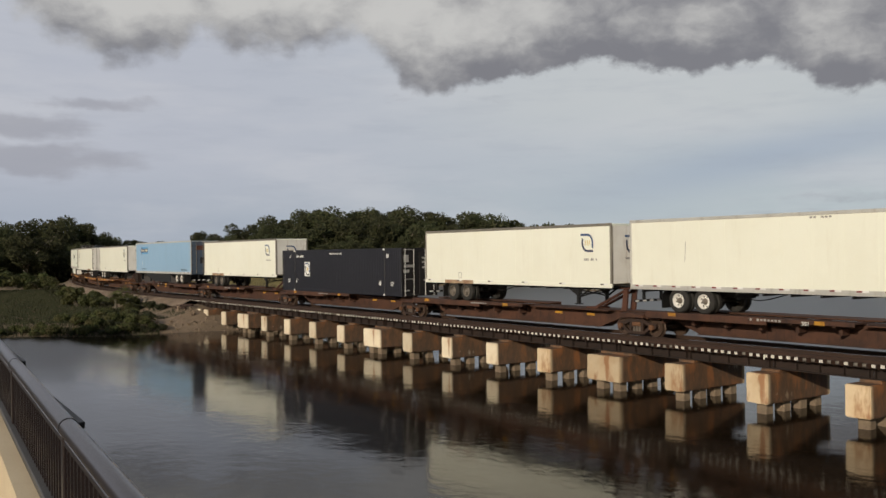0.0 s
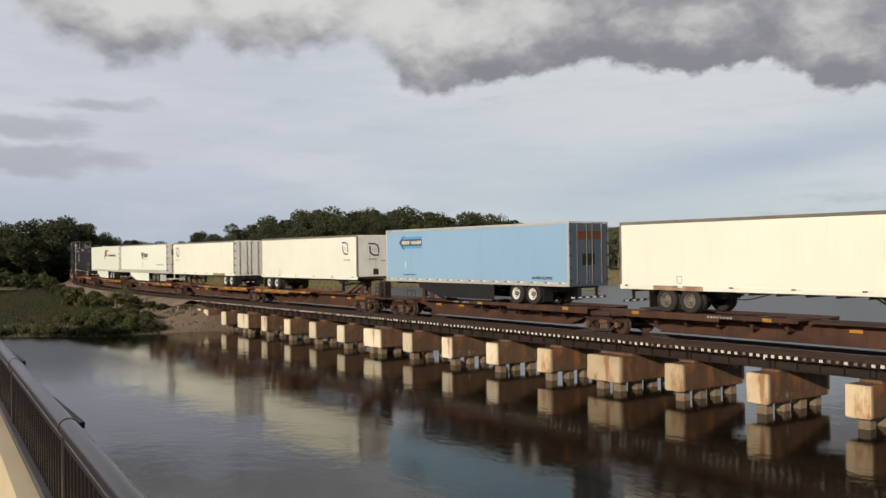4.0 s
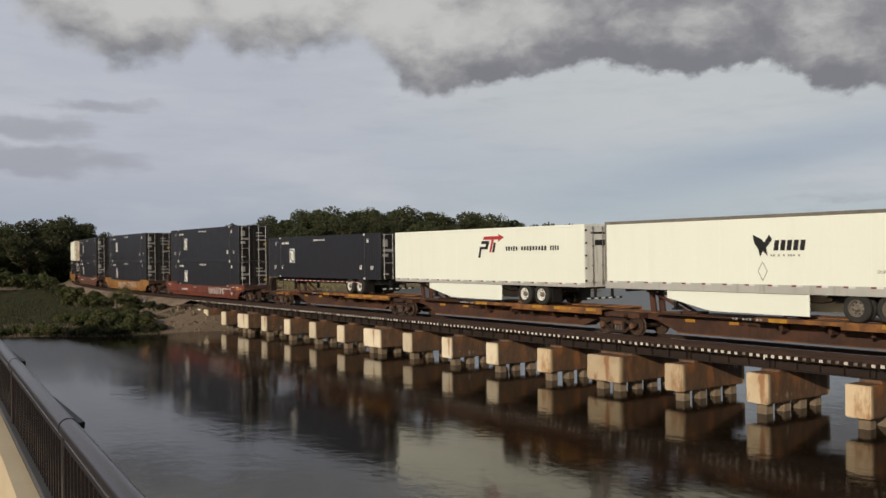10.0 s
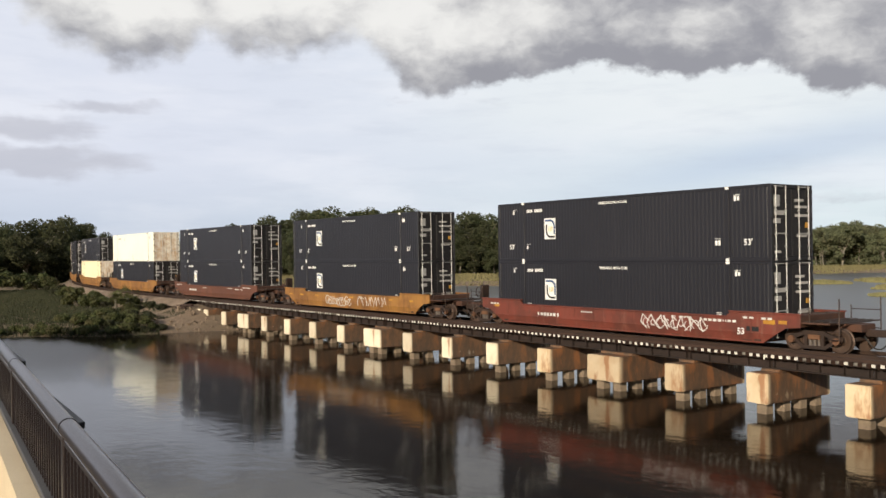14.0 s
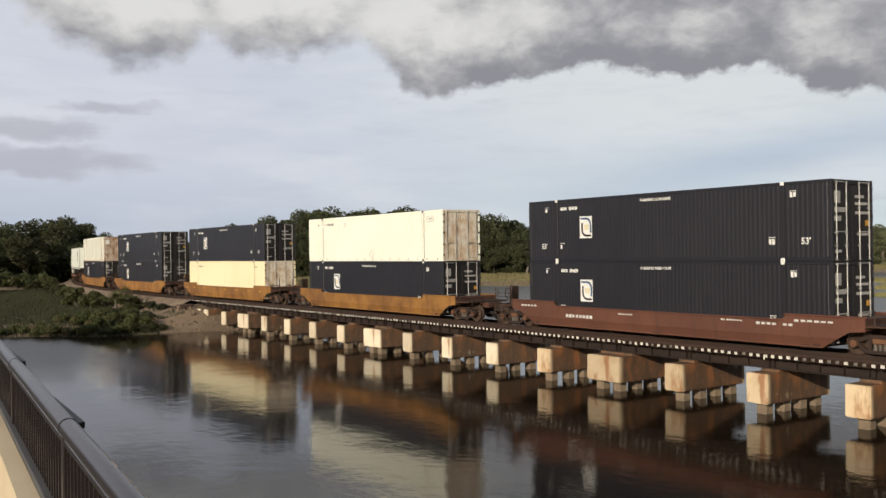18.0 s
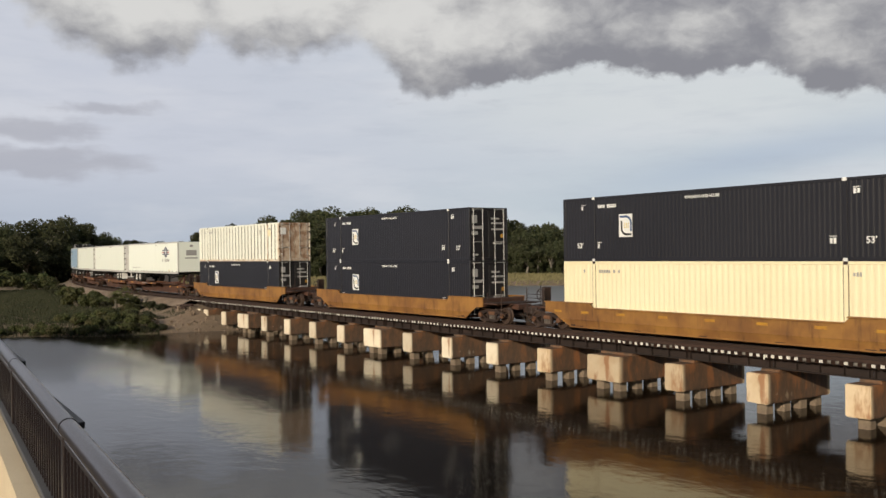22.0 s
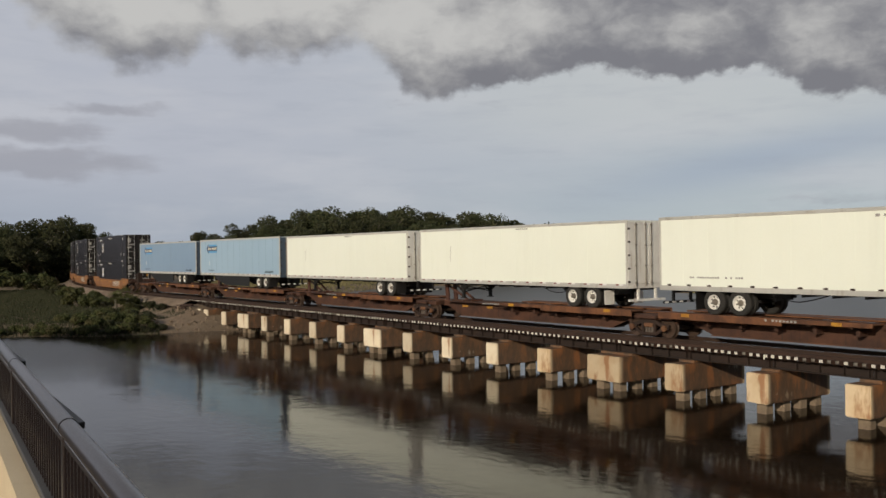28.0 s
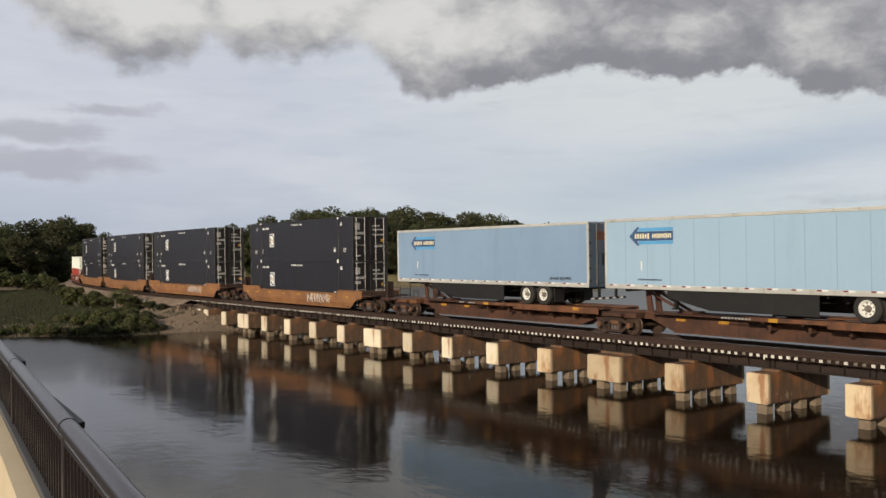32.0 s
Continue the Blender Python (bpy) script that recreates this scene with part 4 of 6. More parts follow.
M_MARK = surface("white marking paint", (0.78, 0.78, 0.76), (0.70, 0.70, 0.68), (0.35, 0.33, 0.30), 0.5, 0.5, 0.0, 0.3, 0.0)
M_GREYMARK = surface("grey marking paint", (0.34, 0.33, 0.32), (0.30, 0.29, 0.28), (0.2, 0.19, 0.18), 0.5, 0.5, 0.0, 0.3, 0.0)
M_NAVY = surface("navy marking paint", (0.02, 0.035, 0.09), (0.02, 0.03, 0.075), (0.05, 0.05, 0.07), 0.5, 0.5, 0.0, 0.2, 0.0)
M_HOOKBLUE = surface("mid blue marking paint", (0.042, 0.09, 0.21), (0.04, 0.08, 0.18), (0.06, 0.075, 0.11), 0.5, 0.5, 0.0, 0.2, 0.0)
M_GOLD = surface("golden marking paint", (0.62, 0.44, 0.06), (0.58, 0.41, 0.06), (0.4, 0.3, 0.1), 0.5, 0.5, 0.0, 0.2, 0.0)
M_REDMARK = surface("red marking paint", (0.46, 0.04, 0.04), (0.42, 0.04, 0.04), (0.3, 0.06, 0.05), 0.5, 0.5, 0.0, 0.2, 0.0)
M_DARKRED = surface("dark red reflective tape", (0.20, 0.022, 0.024), (0.16, 0.02, 0.022), (0.08, 0.025, 0.02), 0.5, 0.4, 0.0, 0.3, 0.0)
M_SKYBLUE = surface("bright blue marking paint", (0.10, 0.36, 0.66), (0.09, 0.32, 0.6), (0.1, 0.25, 0.4), 0.5, 0.5, 0.0, 0.2, 0.0)
M_REDBOX = surface("red container paint", (0.38, 0.05, 0.03), (0.33, 0.045, 0.03), (0.15, 0.04, 0.03), 2.0, 0.5, 0.0, 0.4, 0.05, 1.0)
M_TAG = surface("silver spray paint", (0.62, 0.62, 0.60), (0.48, 0.47, 0.45), (0.22, 0.15, 0.10), 0.4, 0.6, 0.0, 0.5, 0.0)

WORDS = {}


def words(text, size, paint=M_MARK):
    """Lettering as a thin mesh that faces -y; its middle is at the origin."""
    if (text, size, paint) not in WORDS:
        cu = bpy.data.curves.new("lettering", "FONT")
        cu.body, cu.size, cu.extrude, cu.align_x, cu.align_y = text, size, 0.002, "CENTER", "CENTER"
        cu.resolution_u, cu.offset = 2, size * 0.02
        ob = new("lettering", cu)
        bpy.context.view_layer.update()
        me = bpy.data.meshes.new_from_object(ob.evaluated_get(bpy.context.evaluated_depsgraph_get()))
        bpy.data.objects.remove(ob)
        me.transform(Matrix.Rotation(radians(90), 4, "X"))
        me.materials.append(paint)
        WORDS[text, size, paint] = me
    return WORDS[text, size, paint]


def put_words(text, size, x, y, z, parent, name="lettering", paint=M_MARK):
    ob = new(name, words(text, size, paint))
    ob.parent = parent
    ob.location = (x, y, z)
    return tagged(ob, kind="stuff")


def bars(s, x0, x1, z, h, y, n, rnd, gap=0.3, skip=0.12):
    """Illegible writing: a row of n bars on the face at y."""
    w = (x1 - x0) / n
    for i in range(n):
        if rnd.random() < skip:
            continue
        hh = h * rnd.uniform(0.75, 1.0)
        s.box(x0 + i * w, x0 + (i + 1 - gap) * w, y - 0.003, y + 0.003, z - hh / 2, z + hh / 2)
    return s


def stroke(s, pts, w, y, t=0.004):
    """A painted line of width w through points in x and z, on the face at y."""
    for (xa, za), (xb, zb) in zip(pts, pts[1:]):
        d = Vector((xb - xa, zb - za))
        if d.length < 1e-6:
            continue
        nrm = Vector((-d.y, d.x)).normalized() * w / 2
        e = d.normalized() * w * 0.25
        q = [(xa - e.x + nrm.x, za - e.y + nrm.y), (xb + e.x + nrm.x, zb + e.y + nrm.y), (xb + e.x - nrm.x, zb + e.y - nrm.y), (xa - e.x - nrm.x, za - e.y - nrm.y)]
        s.prism(q, y - t, y + 0.002)
    return s


def arc(cx, cz, r, a0, a1, n=6):
    return [(cx + r * math.cos(radians(a0 + (a1 - a0) * i / n)), cz + r * math.sin(radians(a0 + (a1 - a0) * i / n))) for i in range(n + 1)]


def emblem(parent, cx, cz, h, y, panel=False):
    """The two interlocked hooks with three small golden bars."""
    w, t = h * (0.80 if panel else 1.0), h * (0.12 if panel else 0.13)
    if panel:
        part("emblem_panel", Shape().box(cx - 0.39, cx + 0.39, y - 0.004, y + 0.004, cz - 0.50, cz + 0.50), M_MARK, parent, "white square panel")
        y -= 0.006
    r = w * 0.46
    up = [(cx - w / 2, cz + h / 2), (cx + w / 2 - r, cz + h / 2)] + arc(cx + w / 2 - r, cz + h / 2 - r, r, 90, 0) + [(cx + w / 2, cz - h * 0.30)]
    lo = [(cx + w / 2, cz - h / 2), (cx - w * 0.38 + r, cz - h / 2)] + arc(cx - w * 0.38 + r, cz - h / 2 + r, r, 270, 180) + [(cx - w * 0.38, cz + h * 0.24)]
    part("emblem_hook", stroke(Shape(), up, t, y), M_HOOKBLUE, parent, "blue hook of the emblem")
    part("emblem_hook", stroke(Shape(), lo, t, y), M_UNDER if panel else M_NAVY, parent, "dark hook of the emblem")
    g = Shape()
    for k in (-1, 0, 1):
        x = cx + 0.04 + k * w * 0.17
        g.prism([(x - 0.03 * h, cz - 0.15 * h), (x + 0.015 * h, cz - 0.15 * h), (x + 0.045 * h, cz + 0.15 * h), (x, cz + 0.15 * h)], y - 0.004, y + 0.002)
    part("emblem_bars", g, M_GOLD, parent, "golden bars of the emblem", kind="stuff")


def corrugated(x0, x1, z0, z1, y, depth, pitch, side):
    """A pressed steel wall along x; side -1 faces -y."""
    s, P = Shape(), []
    x = x0
    while x < x1 - 0.01:
        p = min(pitch, x1 - x)
        P += [(x, 0.0), (x + p * 0.36, 0.0), (x + p * 0.5, depth), (x + p * 0.86, depth)]
        x += p
    P.append((x1, 0.0))
    vs = []
    for px_, d in P:
        vs += [(px_, y - side * d, z0), (px_, y - side * d, z1)]
    s.add(vs, [(2 * i, 2 * i + 2, 2 * i + 3, 2 * i + 1) for i in range(len(P) - 1)])
    return s


CL, CW, CH = 16.15, 1.295, 2.896      # container length, half width, height


def container(look_, seed):
    """A 53-foot container; its doors face +x. look_: black, cream, white, ribbed, red."""
    rnd = random.Random(seed)
    body = {"black": M_BLACK, "cream": M_CREAM, "white": M_WHITE, "ribbed": M_WHITE, "red": M_WHITE2}[look_]
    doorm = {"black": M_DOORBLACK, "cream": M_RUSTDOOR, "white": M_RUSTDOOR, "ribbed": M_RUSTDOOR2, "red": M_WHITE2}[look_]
    label = {"black": "charcoal corrugated steel shipping container with white markings", "cream": "cream-coloured steel shipping container with grey doors",
             "white": "off-white steel shipping container with rust-streaked doors", "ribbed": "white ribbed container with dark seams and rusty doors",
             "red": "white steel container with a red painted base"}[look_]
    c = thing("shipping_container", label, "container", "shipping containers on the train")
    h = CL / 2
    dark = look_ == "black"
    for sd in (-1, 1):
        if look_ == "ribbed":
            part("side_panel", corrugated(-h + 0.12, h - 0.12, 0.14, CH - 0.10, sd * CW, 0.03, 0.62, sd), body, c)
            s = Shape()
            x = -h + 0.62
            while x < h - 0.3:
                s.box(x - 0.03, x + 0.03, sd * CW - 0.006, sd * CW + 0.006, 0.16, CH - 0.12)
                x += 0.62
            part("seams", s, M_RUSTSEAM, c, "dark rusty vertical seams", kind="stuff")
        else:
            part("side_panel", corrugated(-h + 0.12, h - 0.12, 0.14, CH - 0.10, sd * (CW - 0.005), 0.0075 if dark else 0.015, 0.20 if dark else 0.27, sd), body, c)
        edgem = M_RUSTDOOR if look_ == "ribbed" else body
        part("bottom_rail", Shape().box(-h, h, sd * CW - 0.07, sd * CW + 0.008, 0.0, 0.15, b=0.01) if sd > 0 else Shape().box(-h, h, -CW - 0.008, -CW + 0.07, 0.0, 0.15, b=0.01), edgem, c)
        part("top_rail", Shape().box(-h, h, min(sd * CW - sd * 0.07, sd * (CW + 0.008)), max(sd * CW - sd * 0.07, sd * (CW + 0.008)), CH - 0.11, CH, b=0.01), body, c)
        for x in (-h + 0.08, -6.1, 6.1, h - 0.08):
            end = abs(x) > 7
            part("corner_post" if end else "post", Shape().box(x - 0.08, x + 0.08, sd * (CW - 0.03) - 0.05, sd * (CW - 0.03) + 0.05, 0.14, CH - 0.10, b=0.012), edgem if x > 0 else body, c)
            for z in (0.0, CH - 0.118):
                if not end:
                    part("corner_casting", Shape().box(x - 0.085, x + 0.085, sd * (CW - 0.02) - 0.05, sd * (CW - 0.02) + 0.05, z, z + 0.118, b=0.012), M_MARK if dark else M_STEEL, c, "white steel lifting block" if dark else "dark steel lifting block")
    part("roof", Shape().box(-h + 0.02, h - 0.02, -CW + 0.03, CW - 0.03, CH - 0.06, CH - 0.012), body, c)
    part("floor", Shape().box(-h + 0.03, h - 0.03, -CW + 0.05, CW - 0.05, 0.05, 0.13), M_UNDER, c)
    part("front_panel", Shape().box(-h, -h + 0.05, -CW + 0.05, CW - 0.05, 0.1, CH - 0.06), body, c)
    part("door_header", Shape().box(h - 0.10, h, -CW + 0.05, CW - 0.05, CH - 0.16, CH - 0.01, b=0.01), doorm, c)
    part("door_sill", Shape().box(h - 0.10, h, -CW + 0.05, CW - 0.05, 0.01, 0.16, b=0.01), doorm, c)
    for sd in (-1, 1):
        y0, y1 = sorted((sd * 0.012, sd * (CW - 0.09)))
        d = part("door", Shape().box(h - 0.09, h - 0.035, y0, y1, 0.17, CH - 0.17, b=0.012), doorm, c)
        s = Shape()
        for k in range(4):
            z = 0.35 + k * 0.62
            s.box(h - 0.035, h - 0.022, y0 + 0.07, y1 - 0.07, z, z + 0.42, b=0.006)
        part("door_pressing", s, doorm, d, kind="stuff")
        for f in (0.32, 0.80):
            y = sd * CW * f
            part("locking_bar", Shape().tube((h + 0.012, y, 0.05), (h + 0.012, y, CH - 0.06), 0.015, n=6), M_MARK if dark else M_ALU, d, "pale grey steel locking bar")
            s = Shape()
            for z in (0.06, 0.55, 1.0, 1.9, CH - 0.1):
                s.box(h - 0.03, h + 0.035, y - 0.05, y + 0.05, z - 0.03, z + 0.03)
            s.box(h + 0.02, h + 0.04, min(y, y + 0.42 * sd * (1 if f < 0.5 else -1)), max(y, y + 0.42 * sd * (1 if f < 0.5 else -1)), 1.02, 1.06)
            part("bar_bracket", s, M_ALU if not dark else M_GREYMARK, d, kind="stuff")
        s = Shape()
        for z in (0.35, 0.95, 1.6, 2.2, 2.6):
            s.box(h - 0.04, h + 0.02, sd * (CW - 0.05) - 0.04, sd * (CW - 0.05) + 0.04, z - 0.05, z + 0.05)
        part("hinge", s, M_STEEL if not dark else M_DOORBLACK, d, kind="stuff")
    if dark:
        s = Shape()
        s.box(h - 0.02, h + 0.004, -1.12, -0.78, 2.05, 2.48)
        s.box(h - 0.02, h + 0.004, -1.15, -0.74, 1.42, 1.60)
        s.box(h - 0.02, h + 0.004, -1.15, -0.55, CH - 0.10, CH - 0.07)
        s.box(h - 0.02, h + 0.004, 0.55, 1.15, CH - 0.10, CH - 0.07)
        for z, a, b in ((2.3, 0.18, 0.7), (2.05, 0.2, 0.95), (1.72, 0.2, 1.05), (1.85, -1.1, -0.5), (1.78, -1.1, -0.5), (0.95, 0.3, 0.9), (0.35, -1.1, -0.7)):
            k = a
            while k < b:
                w = rnd.uniform(0.05, 0.11)
                s.box(h - 0.02, h + 0.004, k, k + w * 0.7, z - 0.05, z + 0.05)
                k += w
        part("door_marking", s, M_GREYMARK, c, "grey panels and rows of small illegible lettering", kind="stuff")
        part("door_sticker", Shape().box(h - 0.02, h + 0.005, 0.84, 1.02, 1.26, 1.46), M_AMBER, c, "square amber warning sticker")
        y = -CW - 0.012
        emblem(c, -h + 3.95, 1.56, 0.78, y, True)
        put_words("53'", 0.33, -h + 1.12, y, 0.70, c)
        put_words("53'", 0.33, h - 1.02, y, 0.72, c)
        put_words("WARNING HIGH-CUBE", 0.165, 0.0, y, 2.60, c)
        s = Shape()
        for x, z, hh, n in ((-h + 1.35, 2.42, 0.20, 2), (h - 1.52, 2.42, 0.20, 2), (-h + 2.38, 0.68, 0.24, 2), (h - 2.42, 0.72, 0.24, 2)):
            s.box(x - 0.15, x + 0.15, y - 0.003, y + 0.003, z + hh * 0.62, z + hh * 0.72)
            bars(s, x - 0.13, x + 0.15, z, hh, y, n, rnd, 0.25)
        bars(s, -h + 2.28, -h + 2.72, 2.46, 0.16, y, 4, rnd, 0.28, 0.0)
        bars(s, -h + 2.84, -h + 3.42, 2.46, 0.16, y, 6, rnd, 0.28, 0.0)
        part("side_marking", s, M_MARK, c, "white illegible number lettering", kind="stuff")
    elif look_ == "red":
        part("painted_panel", Shape().box(-h + 0.1, h - 0.1, -CW - 0.014, -CW - 0.004, 0.15, 1.2), M_REDBOX, c, "red painted lower panel")
        part("door_panel", Shape().box(h + 0.03, h + 0.045, -1.1, 1.1, 0.2, 1.2), M_REDBOX, c, "red painted door base")
        part("door_sign", Shape().box(h + 0.03, h + 0.045, -0.3, 0.3, 1.7, 1.85).box(h + 0.03, h + 0.045, -0.08, 0.08, 1.5, 2.1), M_UNDER, c, "dark cross mark")
    else:
        y = -CW - 0.010
        s = Shape()
        bars(s, -h + 2.3, -h + 3.6, 2.45, 0.16, y, 9, rnd, 0.3)
        if look_ != "white":
            bars(s, h - 1.7, h - 1.35, 2.45, 0.16, y, 3, rnd, 0.3)
        bars(s, -h + 1.2, -h + 1.55, 2.45, 0.16, y, 3, rnd, 0.3)
        part("side_marking", s, M_GREYMARK, c, "faded grey illegible lettering", kind="stuff")
        s = Shape()
        for x in (-6.1, 6.1):
            for dx in (-0.095, 0.095):
                s.box(x + dx - 0.012, x + dx + 0.012, -CW - 0.004, -CW + 0.02, 0.16, CH - 0.12)
        part("post_joint", s, M_RUSTSEAM, c, "dark joints beside the lifting posts", kind="stuff")
        if look_ == "white":
            put_words("WTP", 0.20, 6.85, y, 2.40, c, "lettering", M_GREYMARK)
            part("panel_outline", stroke(Shape(), [(6.5, 2.26), (7.2, 2.26), (7.2, 2.56), (6.5, 2.56), (6.5, 2.26)], 0.02, y), M_GREYMARK, c)
            part("diamond_outline", stroke(Shape(), [(0.1, 0.42), (0.36, 0.68), (0.62, 0.42), (0.36, 0.16), (0.1, 0.42)], 0.02, y), M_GREYMARK, c)
        if look_ != "cream":
            part("placard_frame", stroke(Shape(), [(-h + 5.0, 2.25), (-h + 5.0, 2.48), (-h + 5.2, 2.48), (-h + 5.2, 2.25), (-h + 5.0, 2.25)] if look_ == "white" else [(h - 3.4, 2.1), (h - 3.4, 2.35), (h - 3.2, 2.35), (h - 3.2, 2.1), (h - 3.4, 2.1)], 0.03, y), M_GREYMARK, c)
        if look_ == "ribbed":
            part("patch", Shape().box(h - 1.95, h - 1.45, y - 0.003, y + 0.003, 1.9, 2.4), M_CREAM, c, "faded tan patch")
            part("door_sticker", Shape().box(h - 0.02, h + 0.005, -1.15, -0.70, 2.0, 2.5), M_MARK, c, "white paper sheet on the door")
        s = Shape()
        rr = random.Random(seed + 5)
        for k in range(16):
            x = -h + 0.6 + k * 1.0
            s.box(x - 0.06, x + 0.06, -CW - 0.012, -CW - 0.004, 0.11, 0.15)
        part("rivets", s, M_STEEL, c, "dark rail fixings", kind="stuff")
    return c


def road_wheel(parent, x, z, sd, rim=M_RIM):
    """Twin tyres at one end of an axle."""
    y1, y0 = sd * 1.24, sd * 0.66
    prof = [(0.29, y0), (0.46, y0 + sd * 0.02), (0.515, y0 + sd * 0.07), (0.515, y0 + sd * 0.22), (0.46, y0 + sd * 0.27), (0.46, y1 - sd * 0.27),
            (0.515, y1 - sd * 0.22), (0.515, y1 - sd * 0.07), (0.46, y1 - sd * 0.015), (0.30, y1 - sd * 0.01), (0.285, y1 - sd * 0.06)]
    w = part("tyre", Shape().lathe((x, z), prof, 20), M_TYRE, parent, smooth=True)
    rp = [(0.298, y1 - sd * 0.015), (0.272, y1 - sd * 0.015), (0.262, y1 - sd * 0.10), (0.235, y1 - sd * 0.15), (0.15, y1 - sd * 0.13), (0.13, y1 - sd * 0.12)]
    part("rim", Shape().lathe((x, z), rp, 24), rim, w, "bright metal rim" if rim is M_RIM else "dusty metal rim", smooth=True)
    part("hub", Shape().lathe((x, z), [(0.135, y1 - sd * 0.125), (0.12, y1 - sd * 0.07), (0.08, y1 - sd * 0.03), (0.07, y1 + sd * 0.005), (0.0, y1 + sd * 0.01)], 14), M_DULLRIM, w, "dusty grey hub", smooth=True)
    s = Shape()
    for k in range(8):
        a = 2 * math.pi * k / 8 + 0.3
        s.ring((x + 0.200 * math.cos(a), z + 0.200 * math.sin(a)), 0.0, 0.036, *sorted((y1 - sd * 0.16, y1 - sd * 0.132)), n=6)
    part("hand_hole", s, M_TYRE, w, kind="stuff")
    part("axle_hub", Shape().tube((x, 0, z), (x, y1 - sd * 0.1, z), 0.07, n=8), M_UNDER, w)


def running_gear(t, nose, L, skirt=None, rim=M_RIM, flap=True, tandem=(1.95, 3.20), bumper=True, legs=3.7):
    """Bogie, wheels, landing legs, flaps and rear guard under a body; z = 0 is the deck it stands on."""
    k, h = nose, L / 2

    def bx(a, b):
        return min(k * a, k * b), max(k * a, k * b)
    xa = -h + tandem[0]
    xb = -h + tandem[1]
    s = Shape()
    for y in (-0.5, 0.5):
        s.box(*bx(xa - 1.1, xb + 1.3), y - 0.06, y + 0.06, 0.70, 0.93)
    for x in (xa - 0.9, (xa + xb) / 2, xb + 1.1):
        s.box(*bx(x - 0.06, x + 0.06), -0.55, 0.55, 0.62, 0.85)
    for x in (xa, xb):
        for y in (-0.5, 0.5):
            s.box(*bx(x - 0.45, x + 0.45), y - 0.05, y + 0.05, 0.52, 0.62)
    part("bogie_frame", s, M_UNDER, t, "black suspension frame")
    for x in (xa, xb):
        for sd in (-1, 1):
            road_wheel(t, k * x, 0.515, sd, rim)
    part("cross_member", cross(Shape(), bx, h), M_UNDER, t, kind="stuff")
    xl = h - legs
    for y in (-0.92, 0.92):
        leg = part("landing_leg", Shape().box(*bx(xl - 0.06, xl + 0.06), y - 0.08, y + 0.08, 0.16, 0.93), M_UNDER, t)
        part("foot", Shape().box(*bx(xl - 0.14, xl + 0.14), y - 0.13, y + 0.13, 0.12, 0.17), M_UNDER, leg)
        s = Shape()
        s.tube((k * xl, y, 0.42), (k * (xl + 0.85), y, 0.92), 0.04, n=6)
        s.tube((k * xl, y, 0.5), (k * (xl - 0.75), y, 0.92), 0.035, n=6)
        s.prism([(k * (xl - 0.55), 0.93), (k * (xl + 0.35), 0.93), (k * (xl + 0.06), 0.55), (k * (xl - 0.06), 0.55)], y - 0.03, y + 0.03)
        part("gusset", s, M_UNDER, leg)
    s = Shape().tube((k * xl, -0.9, 0.45), (k * xl, 0.9, 0.80), 0.03, n=6)
    s.tube((k * xl, 0.9, 0.45), (k * xl, -0.9, 0.80), 0.03, n=6)
    s.tube((k * xl, -0.92, 0.6), (k * xl, 0.92, 0.6), 0.035, n=6)
    part("leg_brace", s, M_UNDER, t)
    part("kingpin_plate", Shape().box(*bx(h - 1.6, h - 0.5), -0.6, 0.6, 0.90, 0.95), M_UNDER, t)
    if flap:
        for sd in (-1, 1):
            part("mud_flap", Shape().box(*bx(xa - 0.86, xa - 0.84), sd * 0.95 - 0.3, sd * 0.95 + 0.3, 0.18, 0.82), M_GREYPAINT if flap == 2 else M_UNDER, t, "pale hanging mud flap" if flap == 2 else "")
    if bumper:
        s = Shape().box(*bx(-h + 0.04, -h + 0.12), -1.15, 1.15, 0.36, 0.46)
        for y in (-0.55, 0.55):
            s.box(*bx(-h + 0.04, -h + 0.14), y - 0.05, y + 0.05, 0.44, 0.92)
        part("rear_guard", s, M_GREYPAINT if flap == 2 else M_UNDER, t)
        s = Shape()
        for q in range(5):
            s.box(*bx(-h + 0.035, -h + 0.125), -1.12 + q * 0.46, -0.90 + q * 0.46, 0.375, 0.445)
        part("reflective_tape", s, M_MARK, t, "white reflective tape", kind="stuff")
    part("air_hose", hose(Shape(), k, xb + 0.9, xb + 3.2), M_UNDER, t)
    if skirt:
        x0, x1 = xb + 1.75, h - 3.5
        for sd in (-1, 1):
            y0, y1 = sorted((sd * 1.22, sd * 1.245))
            part("side_skirt", Shape().prism([(k * x0, 0.14), (k * (x1 - 2.2), 0.16), (k * x1, 0.62), (k * x1, 0.93), (k * x0, 0.93)], y0, y1), skirt, t, "aerodynamic side skirt panel")


def cross(s, bx, h):
    for i in range(int(h * 2 / 1.2)):
        x = -h + 0.6 + i * 1.2
        s.box(*bx(x - 0.03, x + 0.03), -1.2, 1.2, 0.82, 0.94)
    return s


def hose(s, k, x0, x1):
    pts = [(x0 + (x1 - x0) * i / 8, -0.35 + 0.05 * math.sin(i), 0.86 - 0.34 * math.sin(math.pi * i / 8) * (1 - 0.45 * (i / 8))) for i in range(9)]
    for a, b in zip(pts, pts[1:]):
        s.tube((k * a[0], a[1], a[2]), (k * b[0], b[1], b[2]), 0.022, n=5, caps=False)
    return s


